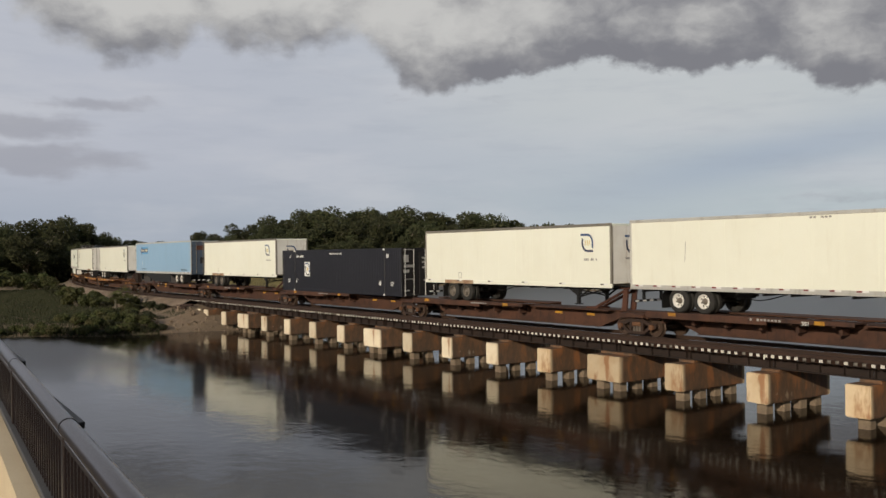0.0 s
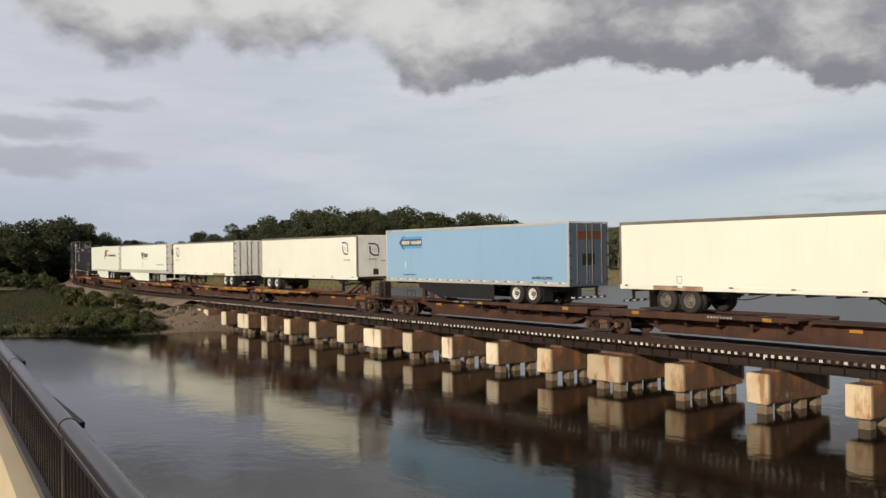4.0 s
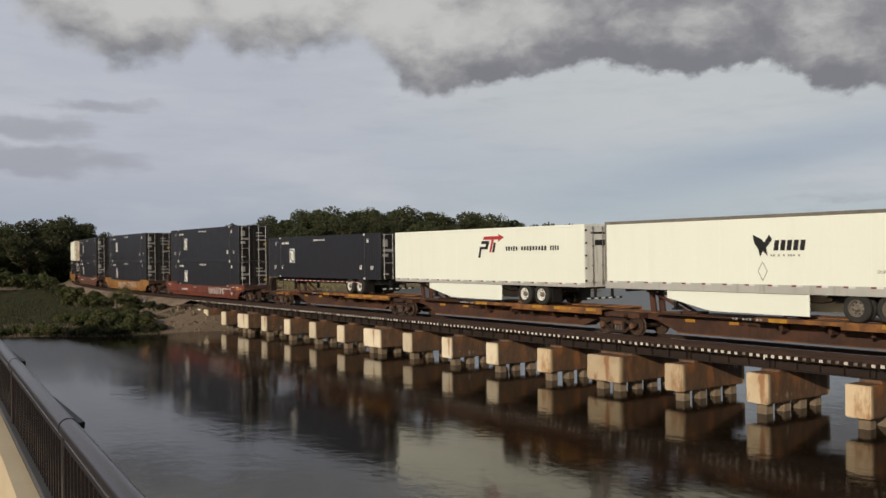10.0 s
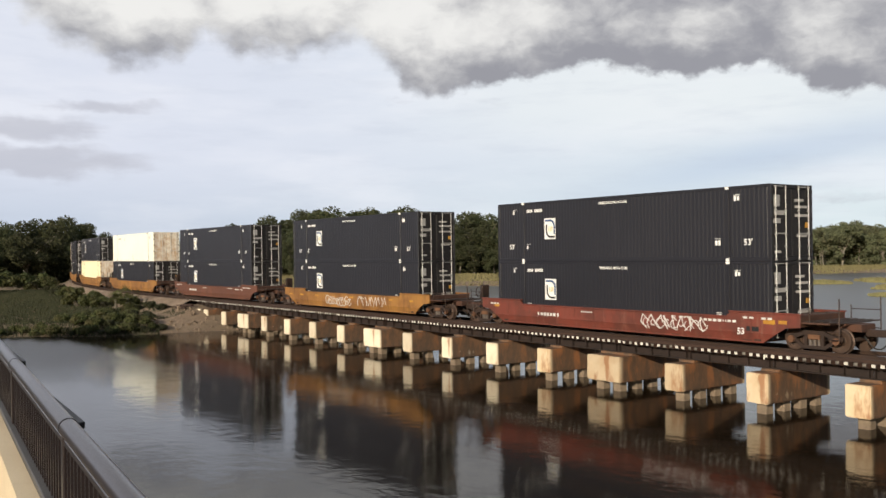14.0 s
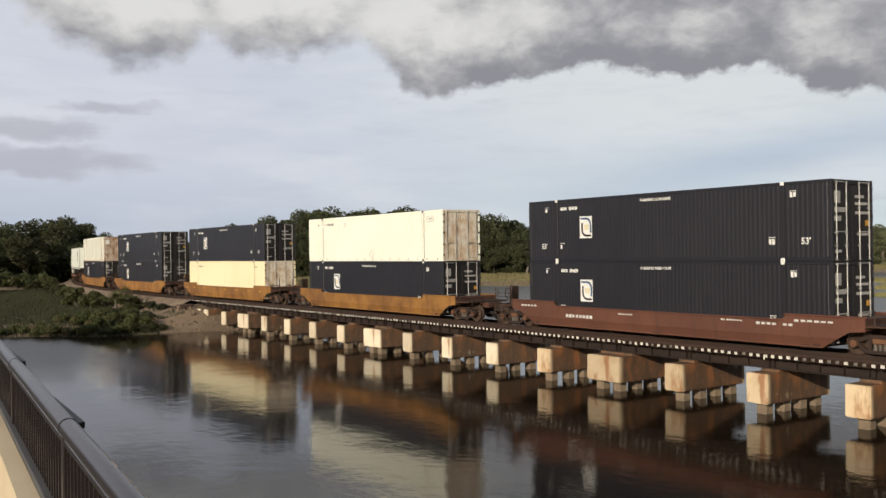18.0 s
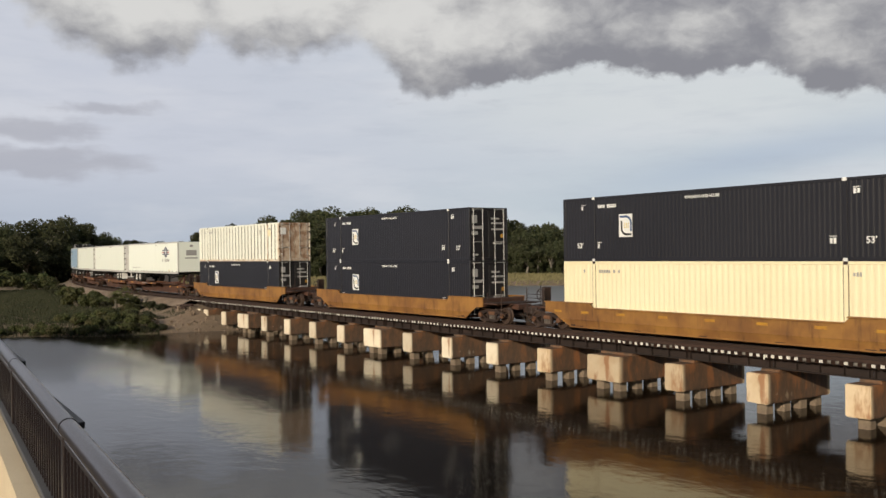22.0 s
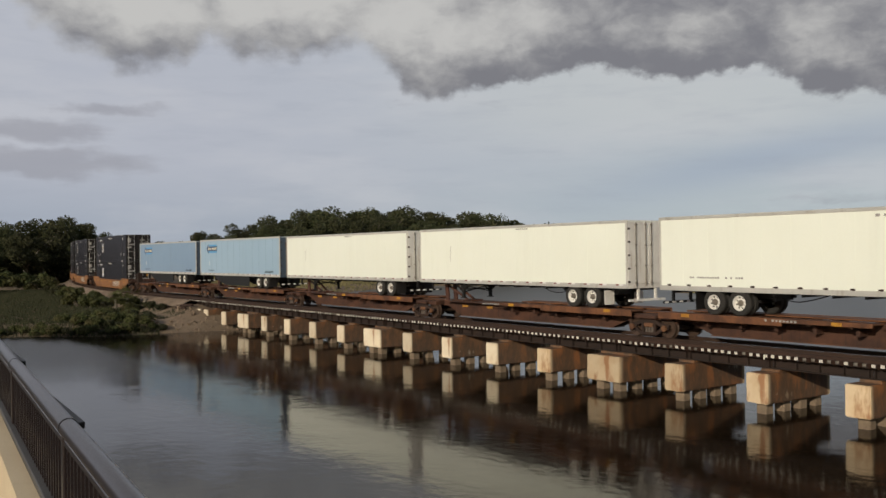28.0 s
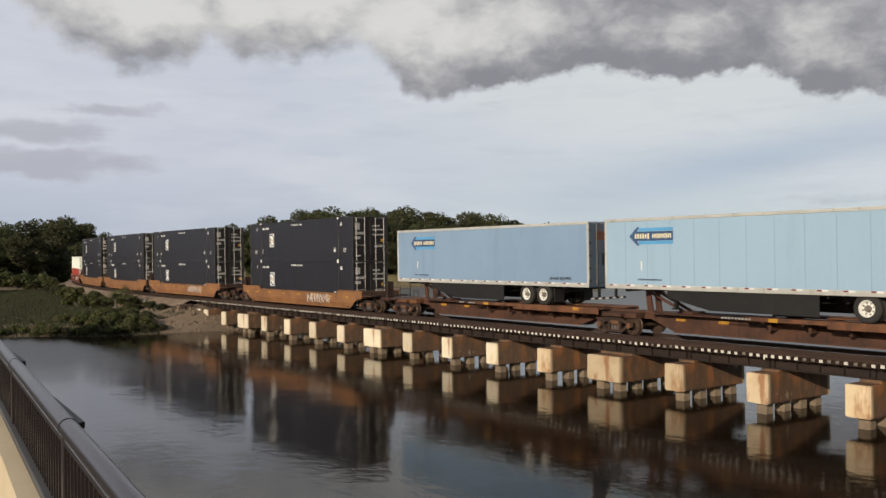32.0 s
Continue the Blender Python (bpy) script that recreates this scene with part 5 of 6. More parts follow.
def trailer(label, L, nose, paint, doors, top, design, skirt=None, band=None, tape="dark", rim=M_RIM, flap=True, z1=3.90, seed=1, patch=False, tandem=(1.95, 3.20)):
    rnd = random.Random(seed)
    t = thing("semi_trailer", label, "trailer", "road trailers on the train")
    k, h, W, z0 = nose, L / 2, 1.29, 0.93

    def bx(a, b):
        return min(k * a, k * b), max(k * a, k * b)
    part("body", Shape().box(-h + 0.03, h - 0.03, -W, W, z0 + 0.2, z1 - 0.1), paint, t)
    part("roof", Shape().box(-h, h, -W + 0.02, W - 0.02, z1 - 0.1, z1 - 0.02, b=0.02), M_WHITE2, t)
    for sd in (-1, 1):
        y0, y1 = sorted((sd * (W - 0.04), sd * (W + 0.018)))
        part("top_rail", Shape().box(-h, h, y0, y1, z1 - 0.13, z1, b=0.012), top, t, "grey aluminium top rail")
        zb = z0 + (0.34 if band else 0.20)
        part("bottom_rail", Shape().box(-h, h, y0, y1, z0, zb, b=0.012), band or (paint if design == "hooks" else M_ALU), t, "grey aluminium bottom rail")
        for x in (-h + 0.05, h - 0.05):
            part("corner_post", Shape().box(x - 0.055, x + 0.055, y0, y1, z0 + 0.2, z1 - 0.12, b=0.01), top, t)
        s = Shape()
        n = int(L / 1.22)
        for i in range(1, n):
            x = -h + i * L / n
            s.box(x - 0.014, x + 0.014, *sorted((sd * W, sd * (W + 0.005))), zb + 0.01, z1 - 0.14)
        part("panel_joint", s, M_BLUEJ if paint is M_BLUE else paint, t, kind="stuff")
        s, s2 = Shape(), Shape()
        n = 16 if tape != "sparse" else 6
        for i in range(n):
            x = -h + 0.5 + i * (L - 1.0) / (n - 1)
            z = zb + 0.035 if tape == "dark" else zb - 0.03
            q = 0.07 if tape == "dark" else 0.20
            yy = sorted((sd * (W - 0.005), sd * (W + 0.024)))
            s.box(x - q, x - 0.01, *yy, z - 0.035, z + 0.02)
            (s if tape == "dark" else s2).box(x, x + q + 0.04, *yy, z - 0.045, z + 0.03)
        part("marker_tape", s, M_STEEL if tape in ("dark", "sparse") else M_DARKRED, t, "short dark marker strips" if tape in ("dark", "sparse") else "red reflective strips", kind="stuff")
        if s2.v:
            part("marker_tape", s2, M_MARK, t, "white reflective strips", kind="stuff")
    # rear end: frame, two doors and their rods
    part("rear_header", Shape().box(*bx(-h, -h + 0.08), -W, W, z1 - 0.16, z1 - 0.01, b=0.012), doors, t)
    part("rear_sill", Shape().box(*bx(-h, -h + 0.08), -W, W, z0, z0 + 0.2, b=0.012), doors, t)
    for sd in (-1, 1):
        y0, y1 = sorted((sd * 0.01, sd * (W - 0.04)))
        d = part("rear_door", Shape().box(*bx(-h - 0.02, -h + 0.04), y0, y1, z0 + 0.2, z1 - 0.16, b=0.012), doors, t)
        for f in ((0.10, 0.55) if tape == "dark" else (0.14, 0.62)):
            y = sd * W * f
            s = Shape().tube((k * (-h - 0.05), y, z0 + 0.1), (k * (-h - 0.05), y, z1 - 0.1), 0.022, n=6)
            for z in (z0 + 0.25, z0 + 1.0, z0 + 1.9, z1 - 0.2):
                s.box(*bx(-h - 0.07, -h - 0.01), y - 0.045, y + 0.045, z - 0.03, z + 0.03)
            part("locking_rod", s, M_TRIM, d)
        s = Shape()
        for i in range(5):
            z = z0 + 0.3 + i * 0.58
            s.box(*bx(-h - 0.03, -h + 0.03), sd * (W - 0.08) - 0.06, sd * (W - 0.08) + 0.06, z - 0.045, z + 0.045)
        part("hinge", s, M_STEEL, d, kind="stuff")
    part("front_panel", Shape().box(*bx(h - 0.03, h), -W + 0.1, W - 0.1, z0 + 0.2, z1 - 0.13), doors if design == "hooks" else paint, t)
    part("nose_corner", Shape().tube((k * (h - 0.09), -W + 0.09, z0 + 0.2), (k * (h - 0.09), -W + 0.09, z1 - 0.13), 0.09, n=10).tube((k * (h - 0.09), W - 0.09, z0 + 0.2), (k * (h - 0.09), W - 0.09, z1 - 0.13), 0.09, n=10), top, t)
    running_gear(t, nose, L, skirt, rim, flap, tandem, legs=2.5 if design == "hooks" else 3.7)
    y = -W - 0.012
    if design == "hooks":
        emblem(t, k * (h - 1.55 if k > 0 else h - 1.25), z1 - 0.86, 0.74, y)
        part("number_lettering", bars(Shape(), k * (h - 1.3) - 0.42, k * (h - 1.3) + 0.42, z1 - 1.62, 0.11, y, 8, rnd), M_GREYMARK, t, "grey illegible lettering", kind="stuff")
        if k > 0:
            part("placard_frame", stroke(Shape(), [(k * (-h + 3.3) - 0.12, z0 + 0.3), (k * (-h + 3.3) - 0.12, z0 + 0.58), (k * (-h + 3.3) + 0.12, z0 + 0.58), (k * (-h + 3.3) + 0.12, z0 + 0.3), (k * (-h + 3.3) - 0.12, z0 + 0.3)], 0.025, y), M_GREYMARK, t)
            for (a, b, c, d), m in (((-0.1, 0.3, z0 + 0.32, z0 + 0.70), M_STEEL), ((-0.42, 0.2, z1 - 1.62, z1 - 1.53), M_GREYMARK), ((0.5, 0.85, z1 - 1.72, z1 - 1.66), M_GREYMARK)):
                part("front_marking", Shape().box(h - 0.01, h + 0.006, a, b, c, d), m, t)
            had = set(t.children)
            emblem(t, -0.05, z1 - 0.95, 0.74, -0.008)
            for ob in set(t.children) - had:
                ob.rotation_euler.z = math.pi / 2
                ob.location.x = h
        if patch:
            part("repair_patch", Shape().box(*bx(-h + 1.9, -h + 4.5), y - 0.01, y + 0.004, z0 + 0.0, z0 + 0.19, b=0.004), M_RUSTSTRIP, t, "rust-coloured repair strip")
    elif design == "bird":
        s = Shape()
        cx, cz = 0.1, z0 + 1.78
        s.prism([(cx - 0.1, cz - 0.42), (cx + 0.02, cz - 0.2), (cx + 0.22, cz - 0.36), (cx + 0.16, cz - 0.08), (cx + 0.42, cz + 0.22), (cx + 0.30, cz + 0.42), (cx + 0.08, cz + 0.12), (cx - 0.04, cz + 0.26), (cx - 0.42, cz + 0.42), (cx - 0.36, cz + 0.1), (cx - 0.18, cz - 0.12)], y - 0.004, y + 0.002)
        part("emblem", s, M_UNDER, t, "black winged emblem")
        s = Shape()
        for i in range(5):
            x = cx + 0.48 + i * 0.27
            s.prism([(x, cz - 0.18), (x + 0.19, cz - 0.18), (x + 0.25, cz + 0.2), (x + 0.06, cz + 0.2)], y - 0.004, y + 0.002)
        part("brand_lettering", s, M_UNDER, t, "black slanted brand bars", kind="stuff")
        s = bars(Shape(), cx + 0.35, cx + 1.6, cz - 0.36, 0.08, y, 12, rnd)
        part("small_lettering", s, M_GREYMARK, t, "small grey illegible lettering", kind="stuff")
        put_words("OUR DRIVERS MAKE THE DIFFERENCE", 0.155, 5.87, y, z0 + 0.84, t, "slogan", M_GREYMARK)
        part("diamond_outline", stroke(Shape(), [(cx - 0.2, cz - 0.95), (cx, cz - 0.6), (cx + 0.2, cz - 0.95), (cx, cz - 1.3), (cx - 0.2, cz - 0.95)], 0.03, y), M_GREYMARK, t)
        xx = h + 0.026
        s = Shape()
        for a, b, c, d in ((-0.85, -0.45, z1 - 1.15, z1 - 0.6), (-0.45, 0.0, z1 - 1.0, z1 - 0.78), (0.1, 0.9, z1 - 1.0, z1 - 0.72), (-0.7, -0.3, z1 - 1.95, z1 - 1.88), (-0.95, -0.1, z1 - 2.1, z1 - 2.04)):
            s.box(h + 0.012, xx, a, b, c, d)
        part("door_emblem", s, M_UNDER, t, "black brand shapes on the doors")
    elif design == "slant":
        cx, cz = 0.65, z1 - 0.97
        part("emblem", Shape().prism([(cx - 0.55, cz - 0.55), (cx - 0.38, cz - 0.55), (cx - 0.26, cz - 0.12), (cx + 0.25, cz - 0.12), (cx + 0.42, cz + 0.32), (cx - 0.24, cz + 0.32), (cx - 0.30, cz + 0.16), (cx + 0.12, cz + 0.16), (cx + 0.08, cz + 0.02), (cx - 0.40, cz + 0.02)], y - 0.004, y + 0.002)
             .prism([(cx + 0.62, cz - 0.28), (cx + 0.80, cz - 0.28), (cx + 0.95, cz + 0.22), (cx + 0.77, cz + 0.22)], y - 0.004, y + 0.002), M_UNDER, t, "black slanted brand strokes")
        part("emblem_arrow", Shape().prism([(cx - 0.12, cz + 0.38), (cx + 1.15, cz + 0.38), (cx + 1.1, cz + 0.26), (cx + 1.62, cz + 0.48), (cx + 1.15, cz + 0.66), (cx + 1.18, cz + 0.55), (cx - 0.05, cz + 0.55)], y - 0.004, y + 0.002)
             .prism([(cx + 0.40, cz - 0.28), (cx + 0.55, cz - 0.28), (cx + 0.78, cz + 0.38), (cx + 0.60, cz + 0.38)], y - 0.004, y + 0.002), M_REDMARK, t, "red arrow of the emblem")
        s = bars(bars(bars(Shape(), 2.4, 3.38, cz - 0.10, 0.24, y, 5, random.Random(3), 0.4, 0.0), 3.6, 5.55, cz - 0.10, 0.24, y, 9, random.Random(4), 0.4, 0.0), 5.75, 6.42, cz - 0.10, 0.24, y, 4, random.Random(5), 0.45, 0.0)
        part("brand_lettering", s, M_UNDER, t, "dark row of brand bars", kind="stuff")
        part("door_emblem", Shape().box(h + 0.012, h + 0.026, -0.65, 0.75, z1 - 0.98, z1 - 0.72).box(h + 0.012, h + 0.026, -0.9, 0.3, z1 - 0.45, z1 - 0.36), M_UNDER, t)
    elif design == "arrow":
        cx, cz = -h + 2.1, z1 - 0.78
        part("emblem_arrow", Shape().prism([(cx - 0.615, cz), (cx - 0.164, cz + 0.394), (cx - 0.041, cz + 0.394), (cx - 0.180, cz + 0.197), (cx + 1.804, cz + 0.197), (cx + 1.804, cz - 0.197), (cx - 0.180, cz - 0.197), (cx - 0.041, cz - 0.394), (cx - 0.164, cz - 0.394)], y - 0.004, y + 0.002), M_HOOKBLUE, t, "dark blue arrow-shaped emblem")
        part("emblem_edge", Shape().box(cx - 0.082, cx + 1.804, y - 0.004, y + 0.002, cz + 0.213, cz + 0.344).box(cx - 0.082, cx + 1.804, y - 0.004, y + 0.002, cz - 0.344, cz - 0.213), M_SKYBLUE, t, "bright blue edge of the emblem")
        part("brand_lettering", bars(bars(Shape(), cx - 0.287, cx + 0.558, cz, 0.22, y - 0.006, 6, random.Random(20), 0.4, 0.0), cx + 0.689, cx + 1.738, cz, 0.22, y - 0.006, 11, random.Random(4), 0.4, 0.0), M_CREAM, t, "pale golden brand bars", kind="stuff")
        part("small_lettering", bars(Shape(), -h + 1.85, -h + 3.3, z0 + 0.42, 0.08, y, 14, rnd), M_NAVY, t, kind="stuff")
        put_words("AIR RIDE EQUIPPED", 0.175, h - 1.9, y, z0 + 0.38, t, "notice", M_UNDER)
        part("white_stroke", Shape().box(cx + 0.02, cx + 0.09, y - 0.003, y + 0.002, z0 + 0.82, z0 + 1.20), M_MARK, t)
        part("door_panel", Shape().box(h + 0.015, h + 0.03, -0.85, 0.85, z1 - 0.85, z1 - 0.45), M_OXIDE, t, "rust-brown painted sign").name
        part("door_panel", Shape().box(h + 0.015, h + 0.03, -0.45, 0.35, z0 + 1.0, z0 + 1.55), M_UNDER, t, "dark square placard")
    elif design == "star":
        cx, cz = h - 3.55, z1 - 0.97
        part("emblem_disc", Shape().prism(arc(cx, cz, 0.50, 0, 360, 24)[:-1], y - 0.004, y + 0.002), M_NAVY, t, "blue round emblem")
        st = []
        for i in range(10):
            r = 0.44 if i % 2 == 0 else 0.17
            st.append((cx + r * math.sin(math.pi * i / 5), cz + r * math.cos(math.pi * i / 5)))
        part("emblem_star", Shape().prism(st, y - 0.008, y + 0.002), M_MARK, t, "white star")
        s, s2 = Shape(), Shape()
        for sg in (-1, 1):
            x0, x1 = sorted((cx + sg * 0.5, cx + sg * 1.05))
            s.box(x0, x1, y - 0.003, y + 0.002, cz - 0.22, cz - 0.14).box(x0, x1, y - 0.003, y + 0.002, cz + 0.14, cz + 0.22)
            s2.box(x0, x1, y - 0.003, y + 0.002, cz - 0.05, cz + 0.05)
        part("emblem_bar", s, M_NAVY, t)
        part("emblem_bar", s2, M_REDMARK, t)
        part("brand_lettering", bars(Shape(), cx - 1.05, cx + 1.1, cz - 0.78, 0.30, y, 8, random.Random(2), 0.35), M_GREYMARK, t, kind="stuff")
        part("yellow_sticker", Shape().box(h - 2.75, h - 2.45, y - 0.003, y + 0.002, z0 + 0.22, z0 + 0.36), M_GOLD, t)
        part("small_lettering", bars(bars(Shape(), -h + 1.6, -h + 4.3, z0 + 0.55, 0.08, y, 22, rnd), h - 6.7, h - 6.1, z1 - 0.28, 0.1, y, 2, rnd, 0.5), M_GREYMARK, t, kind="stuff")
        s = Shape().box(h, h + 0.008, -0.5, 0.5, z1 - 1.3, z1 - 0.8).box(h, h + 0.008, -0.15, 0.15, z1 - 0.5, z1 - 0.3).box(h, h + 0.008, -0.6, 0.6, z1 - 1.6, z1 - 1.48)
        part("front_marking", s, M_GREYMARK, t)
    else:
        part("small_lettering", bars(Shape(), h - 7.5, h - 6.6, z1 - 0.20, 0.08, y, 6, rnd), M_GREYMARK, t, kind="stuff")
        part("scuff", stroke(Shape(), [(-h + 3.0, z0 + 1.2), (-h + 3.05, z0 + 2.0)], 0.02, y), M_GREYMARK, t, "thin dark scrape")
    return t


def chassis(nose):
    t = thing("container_chassis", "black steel trailer chassis with bright wheels and landing legs", "trailer chassis", "road trailers on the train")
    h = CL / 2
    s = Shape()
    for y in (-0.45, 0.45):
        s.box(-h + 0.1, h - 0.05, y - 0.07, y + 0.07, 0.62, 0.86)
    for x in (-h + 0.3, -4.0, -1.5, 1.0, 3.0, 5.0, h - 0.3):
        s.box(x - 0.07, x + 0.07, -1.2, 1.2, 0.72, 0.86)
    part("frame_rail", s, M_UNDER, t)
    running_gear(t, nose, CL, None, M_RIM, True, (2.72, 4.0))
    for m, dx, label in ((M_MARK, 0.0, "white reflective strips"), (M_REDMARK, 0.30, "red reflective strips")):
        s = Shape()
        for i in range(17):
            x = -h + 2.6 + i * 0.66 + dx
            s.box(x - 0.10, x + 0.10, -1.26, -1.2, 0.75, 0.80)
        part("reflective_tape", s, m, t, label, kind="stuff")
    return t


# ---- running gear of the rail cars ----
WHEEL_R = 0.42


def wheelset():
    """Two wheels on an axle along y, its middle at the origin."""
    s = Shape().tube((0, -1.05, 0), (0, 1.05, 0), 0.08, n=8)
    for sd in (-1, 1):
        yo, yi = sd * 0.86, sd * 0.68
        s.lathe((0, 0), [(0.10, yi), (0.20, yi), (0.36, yi + sd * 0.01), (0.455, yi), (0.455, yi + sd * 0.03), (0.42, yi + sd * 0.045), (0.415, yo), (0.36, yo), (0.34, yo - sd * 0.05), (0.18, yo - sd * 0.09), (0.12, yo - sd * 0.01), (0.0, yo)], 20)
        s.ring((0, 0), 0.34, 0.415, *sorted((yo, yo + sd * 0.012)), n=20)
        for k in range(3):
            a = 2 * math.pi * k / 3
            s.ring((0.27 * math.cos(a), 0.27 * math.sin(a)), 0.0, 0.028, *sorted((yo - sd * 0.07, yo - sd * 0.045)), n=6)
    return s.mesh("wheelset", M_WHEEL, True)


WHEELSET = wheelset()


def rail_truck(parent, x):
    b = part("truck", Shape().box(x - 0.22, x + 0.22, -1.0, 1.0, 0.36, 0.62, b=0.03).box(x - 0.3, x + 0.3, -0.35, 0.35, 0.60, 0.72, b=0.02), M_STEEL, parent, "two-axle cast steel truck")
    for sd in (-1, 1):
        ym = sd * 1.0
        s = Shape()
        # cast frame: arched top chord, dipped bottom chord, two columns, a jaw over each axle end
        stroke(s, [(x - 1.08, 0.50), (x - 0.62, 0.58), (x - 0.38, 0.68), (x + 0.38, 0.68), (x + 0.62, 0.58), (x + 1.08, 0.50)], 0.15, ym, 0.08)
        stroke(s, [(x - 0.86, 0.46), (x - 0.42, 0.16), (x + 0.42, 0.16), (x + 0.86, 0.46)], 0.12, ym, 0.08)
        for dx in (-0.33, 0.33):
            s.box(x + dx - 0.06, x + dx + 0.06, ym - 0.08, ym + 0.02, 0.14, 0.68)
        for dx in (-0.89, 0.89):
            s.box(x + dx - 0.17, x + dx + 0.17, ym - 0.07, ym + 0.05, 0.36, 0.58, b=0.03)
        part("side_frame", s, M_STEEL, b)
        s = Shape()
        for dx in (-0.17, 0.0, 0.17):
            s.tube((x + dx, ym, 0.20), (x + dx, ym, 0.46), 0.07, n=8)
        part("spring_nest", s, M_SPRING, b, "greyish coil springs", kind="stuff")
        part("bolster_end", Shape().box(x - 0.24, x + 0.24, *sorted((sd * 0.9, sd * 1.12)), 0.44, 0.62, b=0.03), M_BROWN, b)
        s = Shape()
        for dx in (-0.89, 0.89):
            s.ring((x + dx, 0.42), 0.0, 0.13, *sorted((sd * 1.06, sd * 1.17)), n=10)
            s.ring((x + dx, 0.42), 0.0, 0.05, *sorted((sd * 1.165, sd * 1.19)), n=6)
        part("bearing_cap", s, M_BROWN, b, kind="stuff")
    for dx in (-0.89, 0.89):
        part("wheelset", WHEELSET, None, b, "worn steel wheels on an axle").location = (x + dx, 0, WHEEL_R)
    return b


def copy_part(src, parent, dx):
    """A second truck like the first, dx further along."""
    made = {}
    for o in (src, *src.children_recursive):
        c = o.copy()
        scene.collection.objects.link(c)
        made[o] = c
        c.parent = made.get(o.parent, parent)
        if o is src:
            c.location.x += dx
    return made[src]


def coupler(parent, x, sg):
    s = Shape().box(*sorted((x, x + sg * 0.9)), -0.10, 0.10, 0.58, 0.84, b=0.02)
    s.box(*sorted((x + sg * 0.75, x + sg * 1.1)), -0.18, 0.18, 0.52, 0.90, b=0.05)
    part("coupler", s, M_STEEL, parent)
    part("brake_hose", hose2(Shape(), x, sg), M_TYRE, parent)


def hose2(s, x, sg):
    pts = [(x + sg * (0.1 + 0.11 * i), -0.35, 0.6 - 0.42 * math.sin(math.pi * i / 9)) for i in range(10)]
    for a, b in zip(pts, pts[1:]):
        s.tube(a, b, 0.025, n=5, caps=False)
    return s


def brake_stand(t, x, y=-0.75):
    b = part("brake_housing", Shape().box(x - 0.09, x + 0.09, y - 0.25, y + 0.25, 1.0, 2.0, b=0.04), M_STEEL, t)
    s = Shape().ring((x, 1.62), 0.25, 0.285, y - 0.40, y - 0.37, n=18)
    for k in range(3):
        a = math.pi * k / 3
        s.tube((x - 0.26 * math.cos(a), y - 0.385, 1.62 - 0.26 * math.sin(a)), (x + 0.26 * math.cos(a), y - 0.385, 1.62 + 0.26 * math.sin(a)), 0.012, n=4)
    s.tube((x, y - 0.39, 1.62), (x, y, 1.62), 0.03, n=6)
    part("brake_wheel", s, M_STEEL, b, "round hand brake wheel")


